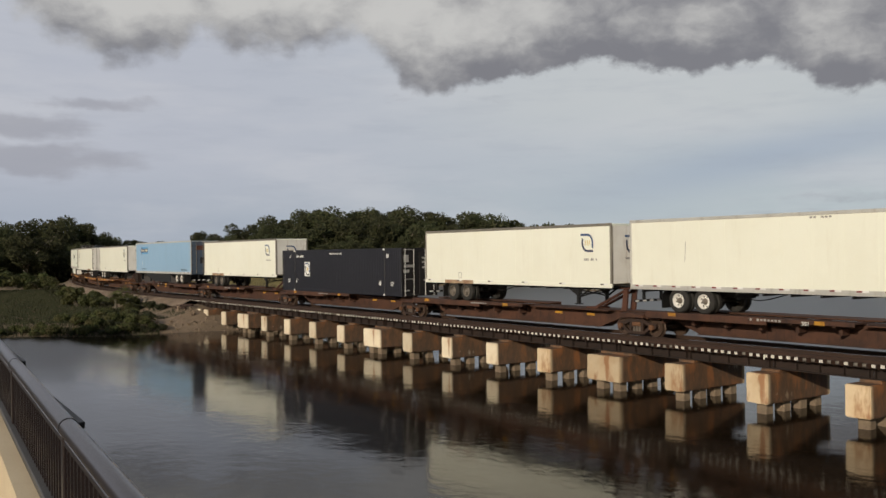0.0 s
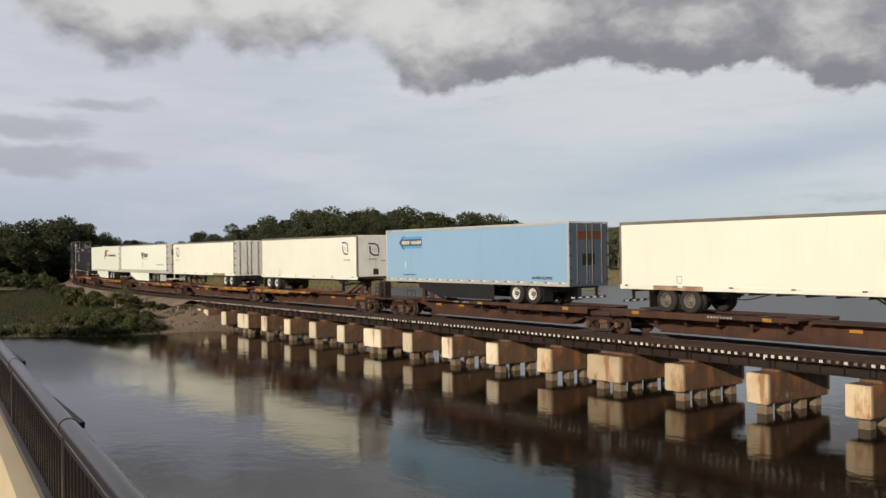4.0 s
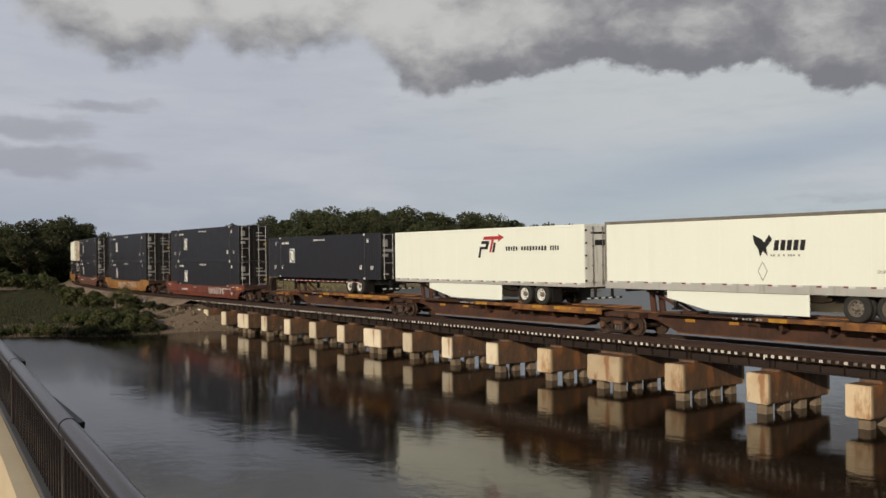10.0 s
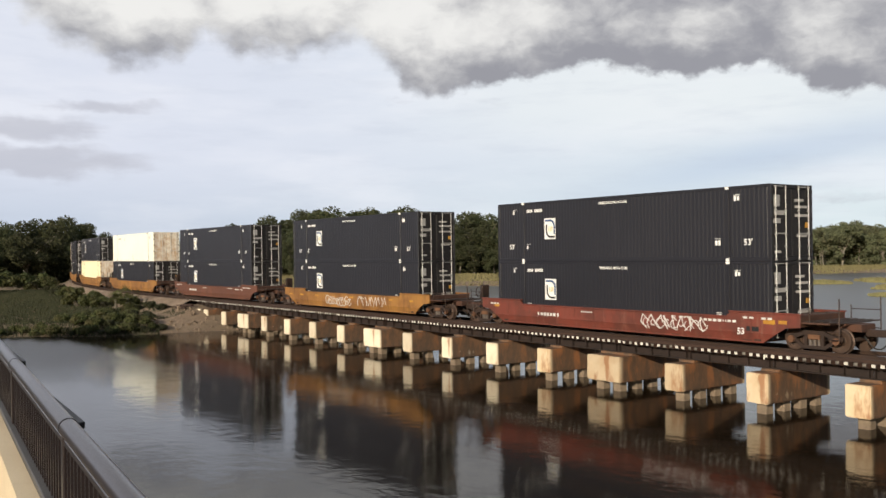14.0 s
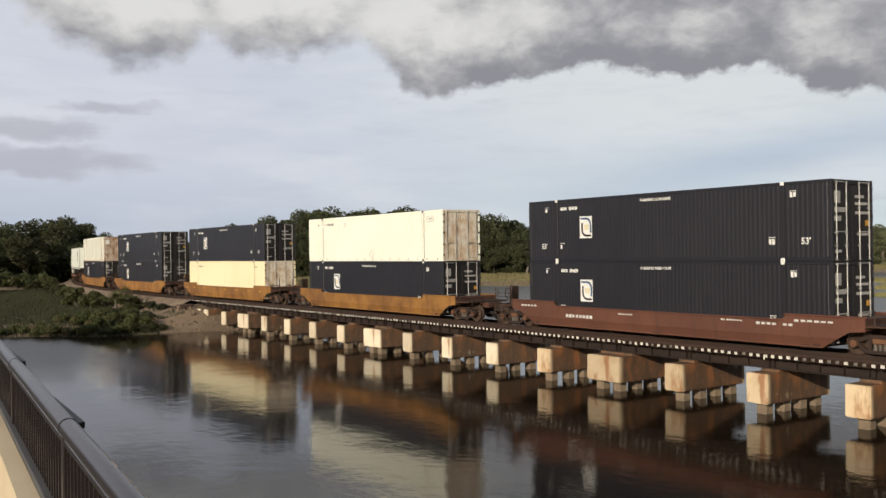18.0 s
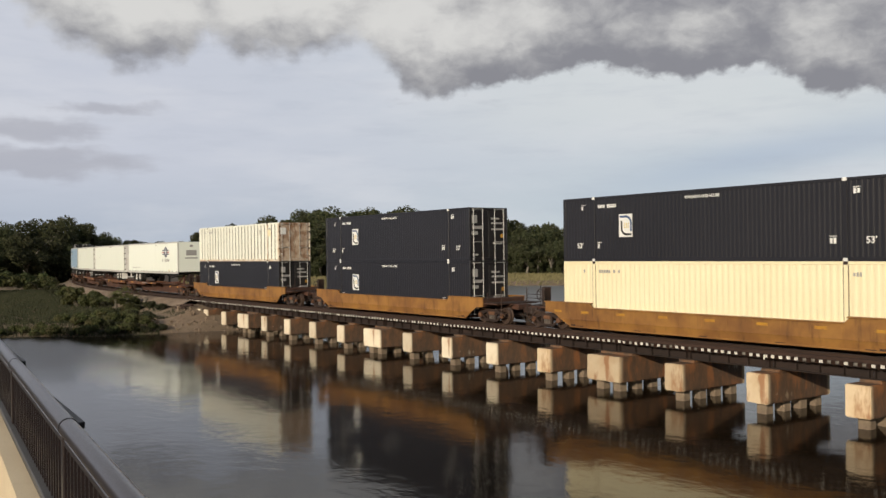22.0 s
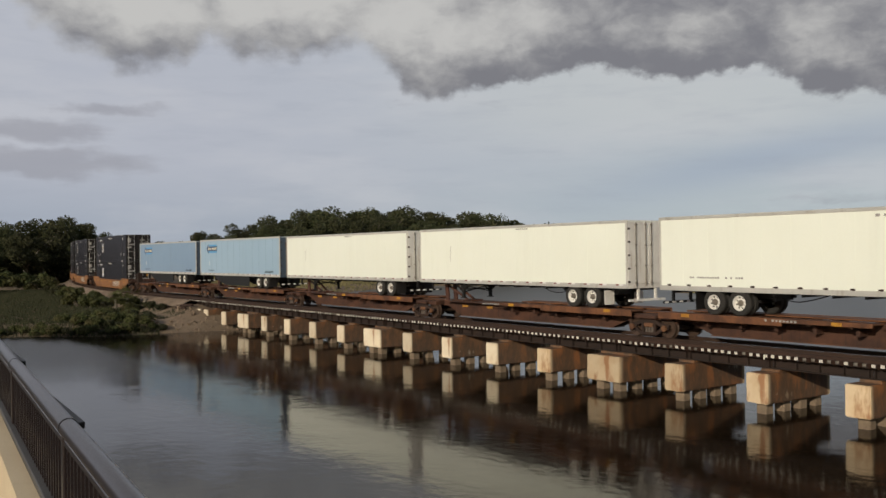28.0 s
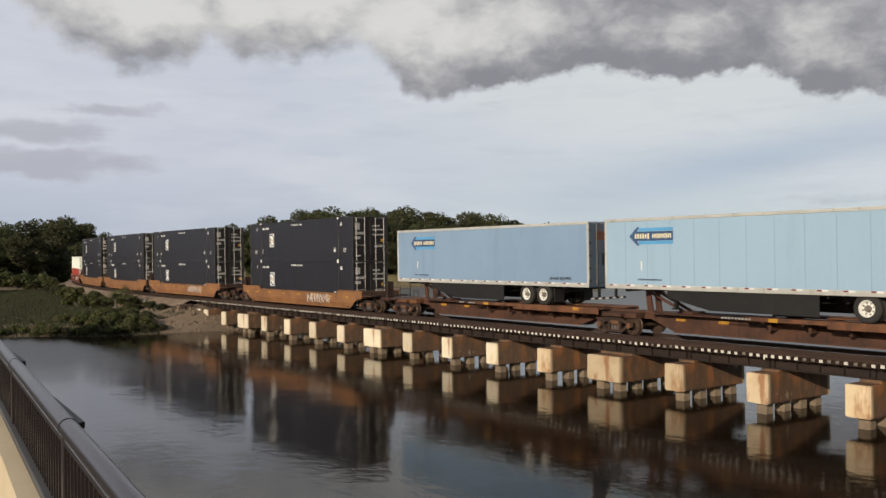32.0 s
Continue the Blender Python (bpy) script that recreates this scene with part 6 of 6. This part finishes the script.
def spine_unit(hitch, left_end, right_end, paint, seed, h=8.6):
    """One platform of an articulated spine car; hitch +1 or -1 says at which end the trailer is held."""
    rnd = random.Random(seed)
    t = thing("spine_car_platform", "amber-brown articulated spine car platform with a trailer hitch" if paint is M_SPINEY else "rust-brown articulated spine car platform with a trailer hitch", "rail car", "rail cars of the train")
    k = hitch
    part("centre_sill", Shape().prism([(-h, 0.72), (-h + 1.5, 0.72), (-h + 2.8, 0.24), (h - 2.8, 0.24), (h - 1.5, 0.72), (h, 0.72), (h, 1.0), (-h, 1.0)], -0.36, 0.36), M_SPINE, t)
    part("sill_flange", Shape().box(-h, h, -0.48, 0.48, 1.0, 1.035).box(-h + 2.8, h - 2.8, -0.46, 0.46, 0.21, 0.24), paint, t)

    def bx(a, b):
        return min(k * a, k * b), max(k * a, k * b)
    # tyre pans over the end away from the hitch
    for sd in (-1, 1):
        y0, y1 = sorted((sd * 0.50, sd * 1.30))
        p = part("tyre_pan", Shape().box(*bx(-h + 0.75, 1.6), y0, y1, 1.06, 1.12, b=0.01), paint, t)
        ye = sorted((sd * 1.27, sd * 1.33))
        part("pan_edge", Shape().box(*bx(-h + 0.75, -1.9), *ye, 0.86, 1.14, b=0.01).box(*bx(-1.9, 1.6), *ye, 0.98, 1.14, b=0.01), paint, p)
        s = Shape()
        for x in (-h + 1.3, -h + 2.9, -h + 4.5, -h + 6.1, -h + 7.7, 0.8):
            s.prism([(k * x - 0.07, 0.62), (k * x + 0.07, 0.62), (k * x + 0.07, 1.06), (k * x - 0.07, 1.06)], *sorted((sd * 0.36, sd * 0.85)))
            s.box(k * x - 0.06, k * x + 0.06, *sorted((sd * 0.8, sd * 1.28)), 0.92, 1.06)
        part("outrigger", s, M_SPINE, t, kind="stuff")
        # narrow walkway beside the legs
        part("walkway", Shape().box(*bx(1.7, h - 1.9), *sorted((sd * 0.45, sd * 0.88)), 0.99, 1.03), M_SPINE, t)
        s = Shape()
        yy = sorted((sd * 1.32, sd * 1.336))
        for x in (-h + 1.4, -h + 3.3, -h + 5.1, 0.6) if paint is M_SPINEY else (-h + 2.2, 0.3):
            w = rnd.uniform(0.3, 0.7) if paint is M_SPINEY else 0.2
            s.box(k * x - w, k * x + w, *yy, 0.98, 1.12)
        part("amber_plate", s, M_AMBER, t, "bright amber painted plate", kind="stuff")
        s = Shape()
        for x in (3.0, 5.2):
            s.box(*bx(x, x + 0.5), *sorted((sd * 0.36, sd * 0.372)), 0.70, 0.82)
        part("amber_plate", s, M_AMBER, t, kind="stuff")
    part("number_lettering", bars(Shape(), -2.6, -1.2, 1.05, 0.09, -1.342, 9, rnd, 0.4), M_GREYMARK, t, "faded pale illegible lettering", kind="stuff")
    # hitch
    xh = h - 1.3
    hp = part("hitch", Shape().box(*bx(xh - 0.35, xh + 0.3), -0.40, 0.40, 1.98, 2.04, b=0.01), M_HITCH, t, "red-brown steel trailer hitch")
    for y in (-0.28, 0.28):
        part("hitch_post", Shape().prism([(k * (xh - 0.28), 1.03), (k * (xh + 0.02), 1.03), (k * (xh + 0.12), 1.98), (k * (xh - 0.12), 1.98)], y - 0.05, y + 0.05), M_HITCH, hp)
        part("hitch_strut", Shape().tube((k * (xh - 0.05), y, 1.92), (k * (xh - 2.0), y * 0.8, 1.08), 0.07, n=8), M_HITCH, hp)
    part("hitch_foot", Shape().box(*bx(xh - 2.5, xh - 1.7), -0.42, 0.42, 1.03, 1.12, b=0.02), M_HITCH, hp)
    # truck saddle ends
    for sg, end in ((-1, left_end), (1, right_end)):
        s = Shape().box(sg * h - 1.15, sg * h + 1.15, -0.95, 0.95, 0.74, 0.98, b=0.03)
        s.box(sg * h - 0.5, sg * h + 0.5, -1.2, 1.2, 0.80, 0.95, b=0.02)
        if sg > 0 or end:
            part("saddle", s, paint if end else M_SPINE, t)
        if end:
            part("end_platform", Shape().box(*sorted((sg * (h + 0.6), sg * (h + 2.3))), -1.25, 1.25, 0.92, 1.0, b=0.02), M_SPINE, t)
            for y in (-1.2, 1.2):
                s = Shape()
                for z in (0.42, 0.66, 0.9):
                    s.tube((sg * (h + 1.8), y, z), (sg * (h + 2.25), y, z), 0.018, n=5)
                s.tube((sg * (h + 1.8), y, 0.4), (sg * (h + 1.8), y, 1.35), 0.018, n=5)
                s.tube((sg * (h + 2.25), y, 0.4), (sg * (h + 2.25), y, 1.35), 0.018, n=5)
                s.tube((sg * (h + 1.8), y, 1.35), (sg * (h + 2.25), y, 1.35), 0.018, n=5)
                part("ladder", s, M_STEEL, t)
            brake_stand(t, sg * (h + 2.0))
            coupler(t, sg * (h + 2.3), sg)
    tr = rail_truck(t, -h)
    if right_end:
        copy_part(tr, t, 2 * h)
    return t


def well_car(paint, label, seed, left=11.3, right=11.3, trucks=(-9.6, 9.6), tags=0, plates=False):
    rnd = random.Random(seed)
    t = thing("well_car", label, "rail car", "rail cars of the train")
    o = [(-9.3, 0.86), (-8.7, 0.80), (-8.28, 0.56), (8.28, 0.56), (8.7, 0.80), (9.3, 0.86), (9.3, 1.33), (6.3, 1.33), (6.05, 1.12), (-6.05, 1.12), (-6.3, 1.33), (-9.3, 1.33)]
    for sd in (-1, 1):
        y0, y1 = sorted((sd * 1.36, sd * 1.42))
        p = part("side_sill", Shape().prism(o, y0, y1), paint, t)
        a, b = sd * 1.42, sd * 1.33
        fold = [(-8.28, a, 0.556), (8.28, a, 0.556), (7.7, b, 0.22), (-7.7, b, 0.22)]
        fold += [(x, y - sd * 0.05, z) for x, y, z in fold]
        part("lower_plate", Shape().add(fold, [(0, 1, 2, 3), (4, 5, 6, 7), (0, 1, 5, 4), (1, 2, 6, 5), (2, 3, 7, 6), (3, 0, 4, 7)]), paint, p)
        yy = sorted((sd * 1.30, sd * 1.47))
        s = Shape().box(-6.1, 6.1, *yy, 1.10, 1.15, b=0.01).box(6.2, 9.35, *yy, 1.31, 1.36, b=0.01).box(-9.35, -6.2, *yy, 1.31, 1.36, b=0.01).box(-7.7, 7.7, *sorted((sd * 1.25, sd * 1.37)), 0.19, 0.25, b=0.01)
        part("sill_flange", s, paint, p)
        s = Shape()
        for i in range(13):
            x = -7.2 + i * 1.2
            s.box(x - 0.035, x + 0.035, *sorted((sd * 1.41, sd * 1.428)), 0.57, 1.10)
        part("sill_rib", s, paint, p, kind="stuff")
        s = Shape()
        ym = sorted((sd * 1.42, sd * 1.427))
        for x in (-8.4, -6.6, -4.4, -2.0, 0.4, 2.8, 5.2, 7.4):
            s.box(x - 0.24, x + 0.24, *ym, 0.86, 0.97)
        if plates:
            part("amber_plate", s, M_AMBER, p, "amber reflective strip", kind="stuff")
        s = Shape()
        for x0, x1, z, hh, n in ((-5.4, -3.4, 0.72, 0.16, 9), (-2.2, -1.2, 0.95, 0.07, 8), (3.4, 4.4, 1.0, 0.07, 8), (5.0, 6.6, 0.95, 0.10, 7), (6.6, 8.2, 1.12, 0.08, 6), (-8.6, -7.4, 1.1, 0.09, 5)):
            bars(s, x0, x1, z, hh, sd * 1.424, n, rnd)
        if paint in (M_RED, M_OXIDE):
            part("number_lettering", s, M_TAG, p, "worn white illegible lettering", kind="stuff")
    if paint is M_RED:
        for x0, x1, z0, z1 in ((7.75, 8.25, 0.92, 1.08), (8.4, 8.75, 0.95, 1.08), (-8.3, -7.9, 0.95, 1.08)):
            part("amber_plate", Shape().box(x0, x1, -1.427, -1.42, z0, z1), M_AMBER, t, "amber reflective plate")
        part("data_panel", Shape().box(7.0, 7.55, -1.427, -1.42, 0.62, 0.80), M_UNDER, t, "small black data panel")
        put_words("53", 0.34, 6.75, -1.424, 0.58, t)
    if tags:
        for g in range(tags):
            s = Shape()
            x = (-2.8 if tags > 1 else 1.9) + g * 4.2
            for q in range(9):
                cx = x + q * 0.37
                if g % 2 == (tags - 1) % 2:
                    pts = [(cx + rnd.uniform(-0.2, 0.2), 0.45), (cx + rnd.uniform(-0.25, 0.25), 0.7), (cx + rnd.uniform(-0.2, 0.2), 1.02), (cx + 0.25, rnd.uniform(0.5, 0.9))]
                else:
                    pts = arc(cx, 0.66 + rnd.uniform(-0.07, 0.07), rnd.uniform(0.20, 0.33), rnd.uniform(0, 120), rnd.uniform(280, 440), 9)
                    stroke(s, [(cx - 0.16, 0.62 + rnd.uniform(-0.2, 0.2)), (cx + rnd.uniform(-0.05, 0.05), 0.66), (cx + 0.14, 0.7 + rnd.uniform(-0.2, 0.2))], 0.035, -1.426)
                stroke(s, pts, 0.045, -1.426)
                if tags == 1:
                    stroke(s, arc(cx + 0.1, 0.7 + rnd.uniform(-0.08, 0.08), rnd.uniform(0.12, 0.24), rnd.uniform(0, 120), rnd.uniform(240, 400), 8), 0.035, -1.426)
            part("spray_lettering", s, M_TAG, t, "silver sprayed scrawl")
    s = Shape()
    for x in (-7.0, -3.5, 0.0, 3.5, 7.0):
        s.box(x - 0.2, x + 0.2, -1.36, 1.36, 0.18, 0.28)
    s.box(-7.6, -7.3, -1.36, 1.36, 0.2, 0.34).box(7.3, 7.6, -1.36, 1.36, 0.2, 0.34)
    part("floor_bearer", s, M_SPINE, t, kind="stuff")
    for sg, end in ((-1, left), (1, right)):
        x0, x1 = sorted((sg * 8.2, sg * (end - 0.25)))
        part("end_platform", Shape().box(x0, x1, -0.45, 0.45, 0.74, 1.02, b=0.02).box(*sorted((sg * 8.6, sg * (end - 0.9))), -1.36, 1.36, 1.0, 1.06, b=0.01).box(*sorted((sg * 8.75, sg * 9.3)), -1.40, 1.40, 0.86, 1.30, b=0.02), M_SPINE, t, "dirty steel end platform")
        s = Shape()
        for i in range(5):
            x = sg * (9.5 + i * 0.3)
            s.box(x - 0.05, x + 0.05, -1.35, 1.35, 1.06, 1.10)
        part("grating", s, M_STEEL, t, kind="stuff")
        for y in (-1.33, 1.33):
            s = Shape().tube((sg * (end - 0.55), y, 0.45), (sg * (end - 0.55), y, 1.95), 0.024, n=5)
            s.tube((sg * 9.6, y, 1.05), (sg * 9.6, y, 1.60), 0.022, n=5).tube((sg * 9.6, y, 1.45), (sg * (end - 0.55), y, 1.45), 0.018, n=5)
            for z in (0.5, 0.78):
                s.tube((sg * (end - 0.55), y, z), (sg * (end - 1.0), y, z), 0.02, n=5)
            part("handrail", s, M_STEEL, t, "dark steel grab rail")
        coupler(t, sg * (end - 0.3), sg)
    brake_stand(t, -9.9, -0.8)
    tr = rail_truck(t, trucks[0])
    if len(trucks) > 1:
        copy_part(tr, t, trucks[1] - trucks[0])
    return t


# what runs: (thing, place of its car along the track, offset on the car, height over the rail)
RUN = []
DECK = 1.12
box_black = container("black", 11)
PARKED = []


def black_box():
    """The first call gives the original, later ones copies."""
    PARKED.append(1)
    return box_black if len(PARKED) == 1 else copy_thing(box_black, pose(0, 0, 0))


def spine_train(joints, units):
    """joints: where the platforms meet, from the front; units: (hitch, paint, load, load's left end, load's length)."""
    made = {}
    n = len(units)
    for i, (hitch, paint, load, left, length) in enumerate(units):
        c, h = (joints[i] + joints[i + 1]) / 2, (joints[i] - joints[i + 1]) / 2
        key = (hitch, i == 0, i == n - 1, paint, round(h, 2))
        if key not in made:
            made[key] = spine_unit(hitch, i == n - 1, i == 0, paint, 40 + i, h)
            u = made[key]
        else:
            u = copy_thing(made[key], pose(0, 0, 0))
        RUN.append((u, c, 0.0, 0.0))
        for ob, zz in load:
            RUN.append((ob, c, left + length / 2 - c, zz))
        if i == 0 and joints[0] > -20:
            put_words("301", 0.22, -0.25, -1.345, 1.0, u, "car_number", M_TAG)


def hooks(nose, label, seed, patch=False, rim=M_DULLRIM, tandem=(2.5, 3.75)):
    return trailer(label, 14.63, nose, M_WHITE, M_GREYPAINT, M_TRIM, "hooks", seed=seed, patch=patch, rim=rim, tape="sparse", flap=True, z1=3.83, tandem=tandem)


tr_a = hooks(1, "aged white trailer with a grey nose and blue hook emblem", 5, True)
tr_b = copy_thing(tr_a, pose(0, 0, 0))
tr_c = hooks(1, "white trailer with a navy hook emblem near its nose", 6, rim=M_RIM, tandem=(1.2, 2.5))
tr_d = hooks(-1, "white trailer with dirty swing doors and a hook emblem", 7, True, M_RIM, (0.75, 2.05))
tr_plain = trailer("plain white trailer with dark marker strips along its rail", 16.15, 1, M_WHITE, M_GREYPAINT, M_ALU, "plain", seed=8, tape="red", tandem=(2.57, 3.85))
tr_bird = trailer("white trailer with a grey rail, winged emblem and white skirt", 16.15, -1, M_WHITE2, M_GREYPAINT, M_TRIM, "bird", skirt=M_WHITE2, band=M_ALU, seed=9, tape="red", flap=2, z1=3.88, tandem=(3.11, 4.33), rim=M_DULLRIM)
tr_slant = trailer("white trailer with a red arrow emblem and white skirt", 16.15, -1, M_WHITE2, M_GREYPAINT, M_WHITE2, "slant", skirt=M_WHITE2, seed=10, tape="red", z1=3.84, tandem=(3.1, 4.35))
tr_star = trailer("white trailer with a blue star emblem near its nose", 16.15, 1, M_WHITE2, M_GREYPAINT, M_ALU, "star", seed=12, tape="dark", z1=3.96, tandem=(2.7, 3.9))
tr_e = trailer("plain white trailer with bright wheels and pale flaps", 16.15, -1, M_WHITE2, M_GREYPAINT, M_ALU, "plain", seed=13, tape="red", flap=2, z1=3.93, tandem=(2.3, 3.55))
tr_f = trailer("scuffed plain white trailer with bright wheels", 16.15, -1, M_WHITE2, M_GREYPAINT, M_ALU, "plain", seed=16, tape="red", z1=3.93, tandem=(2.05, 3.3))
tr_blue = trailer("bright blue trailer with a black skirt and arrow emblem", 16.15, -1, M_BLUE0, M_BLUEDARK, M_ALU, "arrow", skirt=M_UNDER, seed=14, tape="red", z1=4.0, tandem=(2.69, 3.95))
tr_blue2 = trailer("pale blue trailer with a black skirt and arrow emblem", 16.15, -1, M_BLUE, M_BLUEDARK, M_ALU, "arrow", skirt=M_UNDER, seed=14, tape="red", z1=3.98, tandem=(2.69, 3.95))
tr_blue3 = trailer("dull blue trailer with a black skirt and bright wheels", 16.15, -1, M_BLUED, M_BLUEDARK, M_ALU, "arrow", skirt=M_UNDER, seed=17, tape="red", z1=3.95, tandem=(3.2, 4.45))
ch = chassis(-1)

spine_train((-10.7, -27.9, -45.8, -62.6, -79.5, -96.4), [
    (1, M_SPINE, [(tr_plain, DECK)], -28.0, 16.15), (1, M_SPINE, [(tr_a, DECK)], -43.66, 14.5), (1, M_SPINE, [(black_box(), DECK + 0.02)], -62.45, 16.15),
    (1, M_SPINE, [(tr_b, DECK)], -78.2, 14.63), (-1, M_SPINE, [(tr_blue, DECK)], -97.6, 16.15)])
spine_train((-100.9, -117.8, -135.2, -153.0, -170.9, -187.3), [
    (1, M_SPINEY, [(tr_c, DECK)], -115.75, 14.6), (-1, M_SPINEY, [(tr_d, DECK)], -135.8, 14.63), (-1, M_SPINEY, [(tr_bird, DECK)], -153.5, 16.15),
    (-1, M_SPINEY, [(tr_slant, DECK)], -170.95, 16.15), (-1, M_SPINEY, [(ch, DECK), (black_box(), DECK + 0.98)], -188.8, 16.15)])
spine_train((-357.3, -374.4, -391.6, -408.8, -426.0, -443.3), [
    (1, M_SPINEM, [(tr_star, DECK)], -373.55, 16.15), (-1, M_SPINEM, [(tr_e, DECK)], -391.5, 16.15), (-1, M_SPINEM, [(tr_f, DECK)], -408.95, 16.15),
    (-1, M_SPINEM, [(tr_blue2, DECK)], -426.3, 16.15), (-1, M_SPINEM, [(tr_blue3, DECK)], -443.5, 16.15)])

cream = container("cream", 21)
white = container("white", 22)
ribbed = container("ribbed", 23)
red = container("red", 24)
well_red = well_car(M_RED, "red-brown well car with white lettering and silver scrawl", 31, tags=1)
well_yel = well_car(M_YELLOW, "weathered yellow-brown well car streaked with grime", 32)
well_amb = well_car(M_YELLOW, "yellow-brown well car with a row of amber strips", 37, plates=True)
well_tag = well_car(M_YELLOW, "yellow-brown well car with large silver sprayed letters", 33, tags=2, plates=True)
well_oxi = well_car(M_OXIDE, "faded oxide-red well car with worn white lettering", 34)
well_ora = well_car(M_ORANGE, "orange-brown well car with amber strips", 35, tags=1, plates=True)
well_unit = well_car(M_ORANGE, "orange articulated well unit sharing its trucks", 36, left=9.95, right=9.95, trucks=(-9.7,))

STACKS = [(-210.67, well_red, "black", "black"), (-234.2, well_tag, "black", "black"), (-257.83, well_oxi, "black", "black"), (-281.34, well_yel, "black", "white"),
          (-304.97, well_amb, "cream", "black"), (-328.47, well_yel, "black", "black"), (-352.04, well_yel, "black", "ribbed"), (-465.0, well_ora, "black", "black"),
          (-488.6, well_ora, "black", "black"), (-507.85, well_unit, "black", "black"), (-527.3, well_unit, "black", "black"), (-546.7, well_red, "red", "")]
used = set()
for left, well, low, high in STACKS:
    c = left + CL / 2
    w = well if well not in used else copy_thing(well, pose(0, 0, 0))
    used.add(well)
    RUN.append((w, c, 0.0, 0.0))
    for kind, z in ((low, 0.35), (high, 3.25)):
        if kind:
            RUN.append(({"cream": cream, "white": white, "ribbed": ribbed, "red": red}[kind] if kind != "black" else black_box(), c, 0.0, z + (0.6 if kind == "red" else 0.0)))


def turning():
    """Each wheelset rolls; those at the same place on their car share one set of keys."""
    keyed = {}
    for ob in [o for o in scene.objects if o.data is WHEELSET]:
        x = round(ob.location.x, 3)
        if x not in keyed:
            walk(ob, [(i / FPS, pose(x, 0, WHEEL_R, 0, math.degrees(SPEED * i / FPS / WHEEL_R), 0)) for i in range(32 * FPS + 1)])
            keyed[x] = ob.animation_data
        else:
            ob.rotation_mode = "QUATERNION"
            keys = ob.animation_data_create()
            keys.action = keyed[x].action
            keys.action_slot = keyed[x].action_slot


def motions():
    turning()
    for ob, car, dx, z in RUN:
        walk(ob, [(float(t), track(car + SPEED * t, 0.0, z) @ pose(dx, 0, 0)) for t in range(33)])
    # the cloud draws away ahead
    walk(SKY, [(t, Matrix.Translation(Vector(EYE) + AIM * d)) for t, d in ((0.0, -50.0), (32.0, 50.0))])


# ---- ties, laid last ----
def ties():
    pitch, h = 0.322, 1.47
    ends = [(h - 0.16, RAIL - 0.375), (h, RAIL - 0.305), (h, RAIL - 0.20), (-h, RAIL - 0.20), (-h, RAIL - 0.305), (-h + 0.16, RAIL - 0.375)]
    P = [(x, y, z) for x in (-0.074, 0.074) for y, z in ends]
    F = [tuple(range(5, -1, -1)), tuple(range(6, 12))] + [(i, (i + 1) % 6, 6 + (i + 1) % 6, 6 + i) for i in range(6)]
    tie = Shape().add(P, F).mesh("tie", M_TIE)
    tie.materials.append(M_TIEEND)
    for f in tie.polygons:
        if abs(f.normal.y) > 0.9:
            f.material_index = 1
    rnd = random.Random(15)
    n0 = int((-9.0 - TRACK_L) / pitch)
    for i in range(n0):
        p = part("tie", tie, None, DECKED)
        p.location = (TRACK_L + i * pitch + rnd.uniform(-0.012, 0.012), rnd.uniform(-0.025, 0.025), rnd.uniform(-0.012, 0.004))
    s = Shape()
    x = TRACK_L + n0 * pitch
    while x < TRACK_R:
        s.box(x - 0.1, x + 0.1, -h, h, RAIL - 0.375, RAIL - 0.20)
        x += pitch
    part("tie", s, M_TIE, DECKED, kind="stuff")
    s = Shape()
    for s0, s1 in ((-240.0, TRACK_L), (TRACK_R, 200.0)):
        k = s0
        while k < s1:
            s.box(-0.11, 0.11, -1.3, 1.3, -0.36, -0.19, m=track(k))
            k += 0.55
    part("tie", s, M_TIE, line, kind="stuff")


ties()
motions()
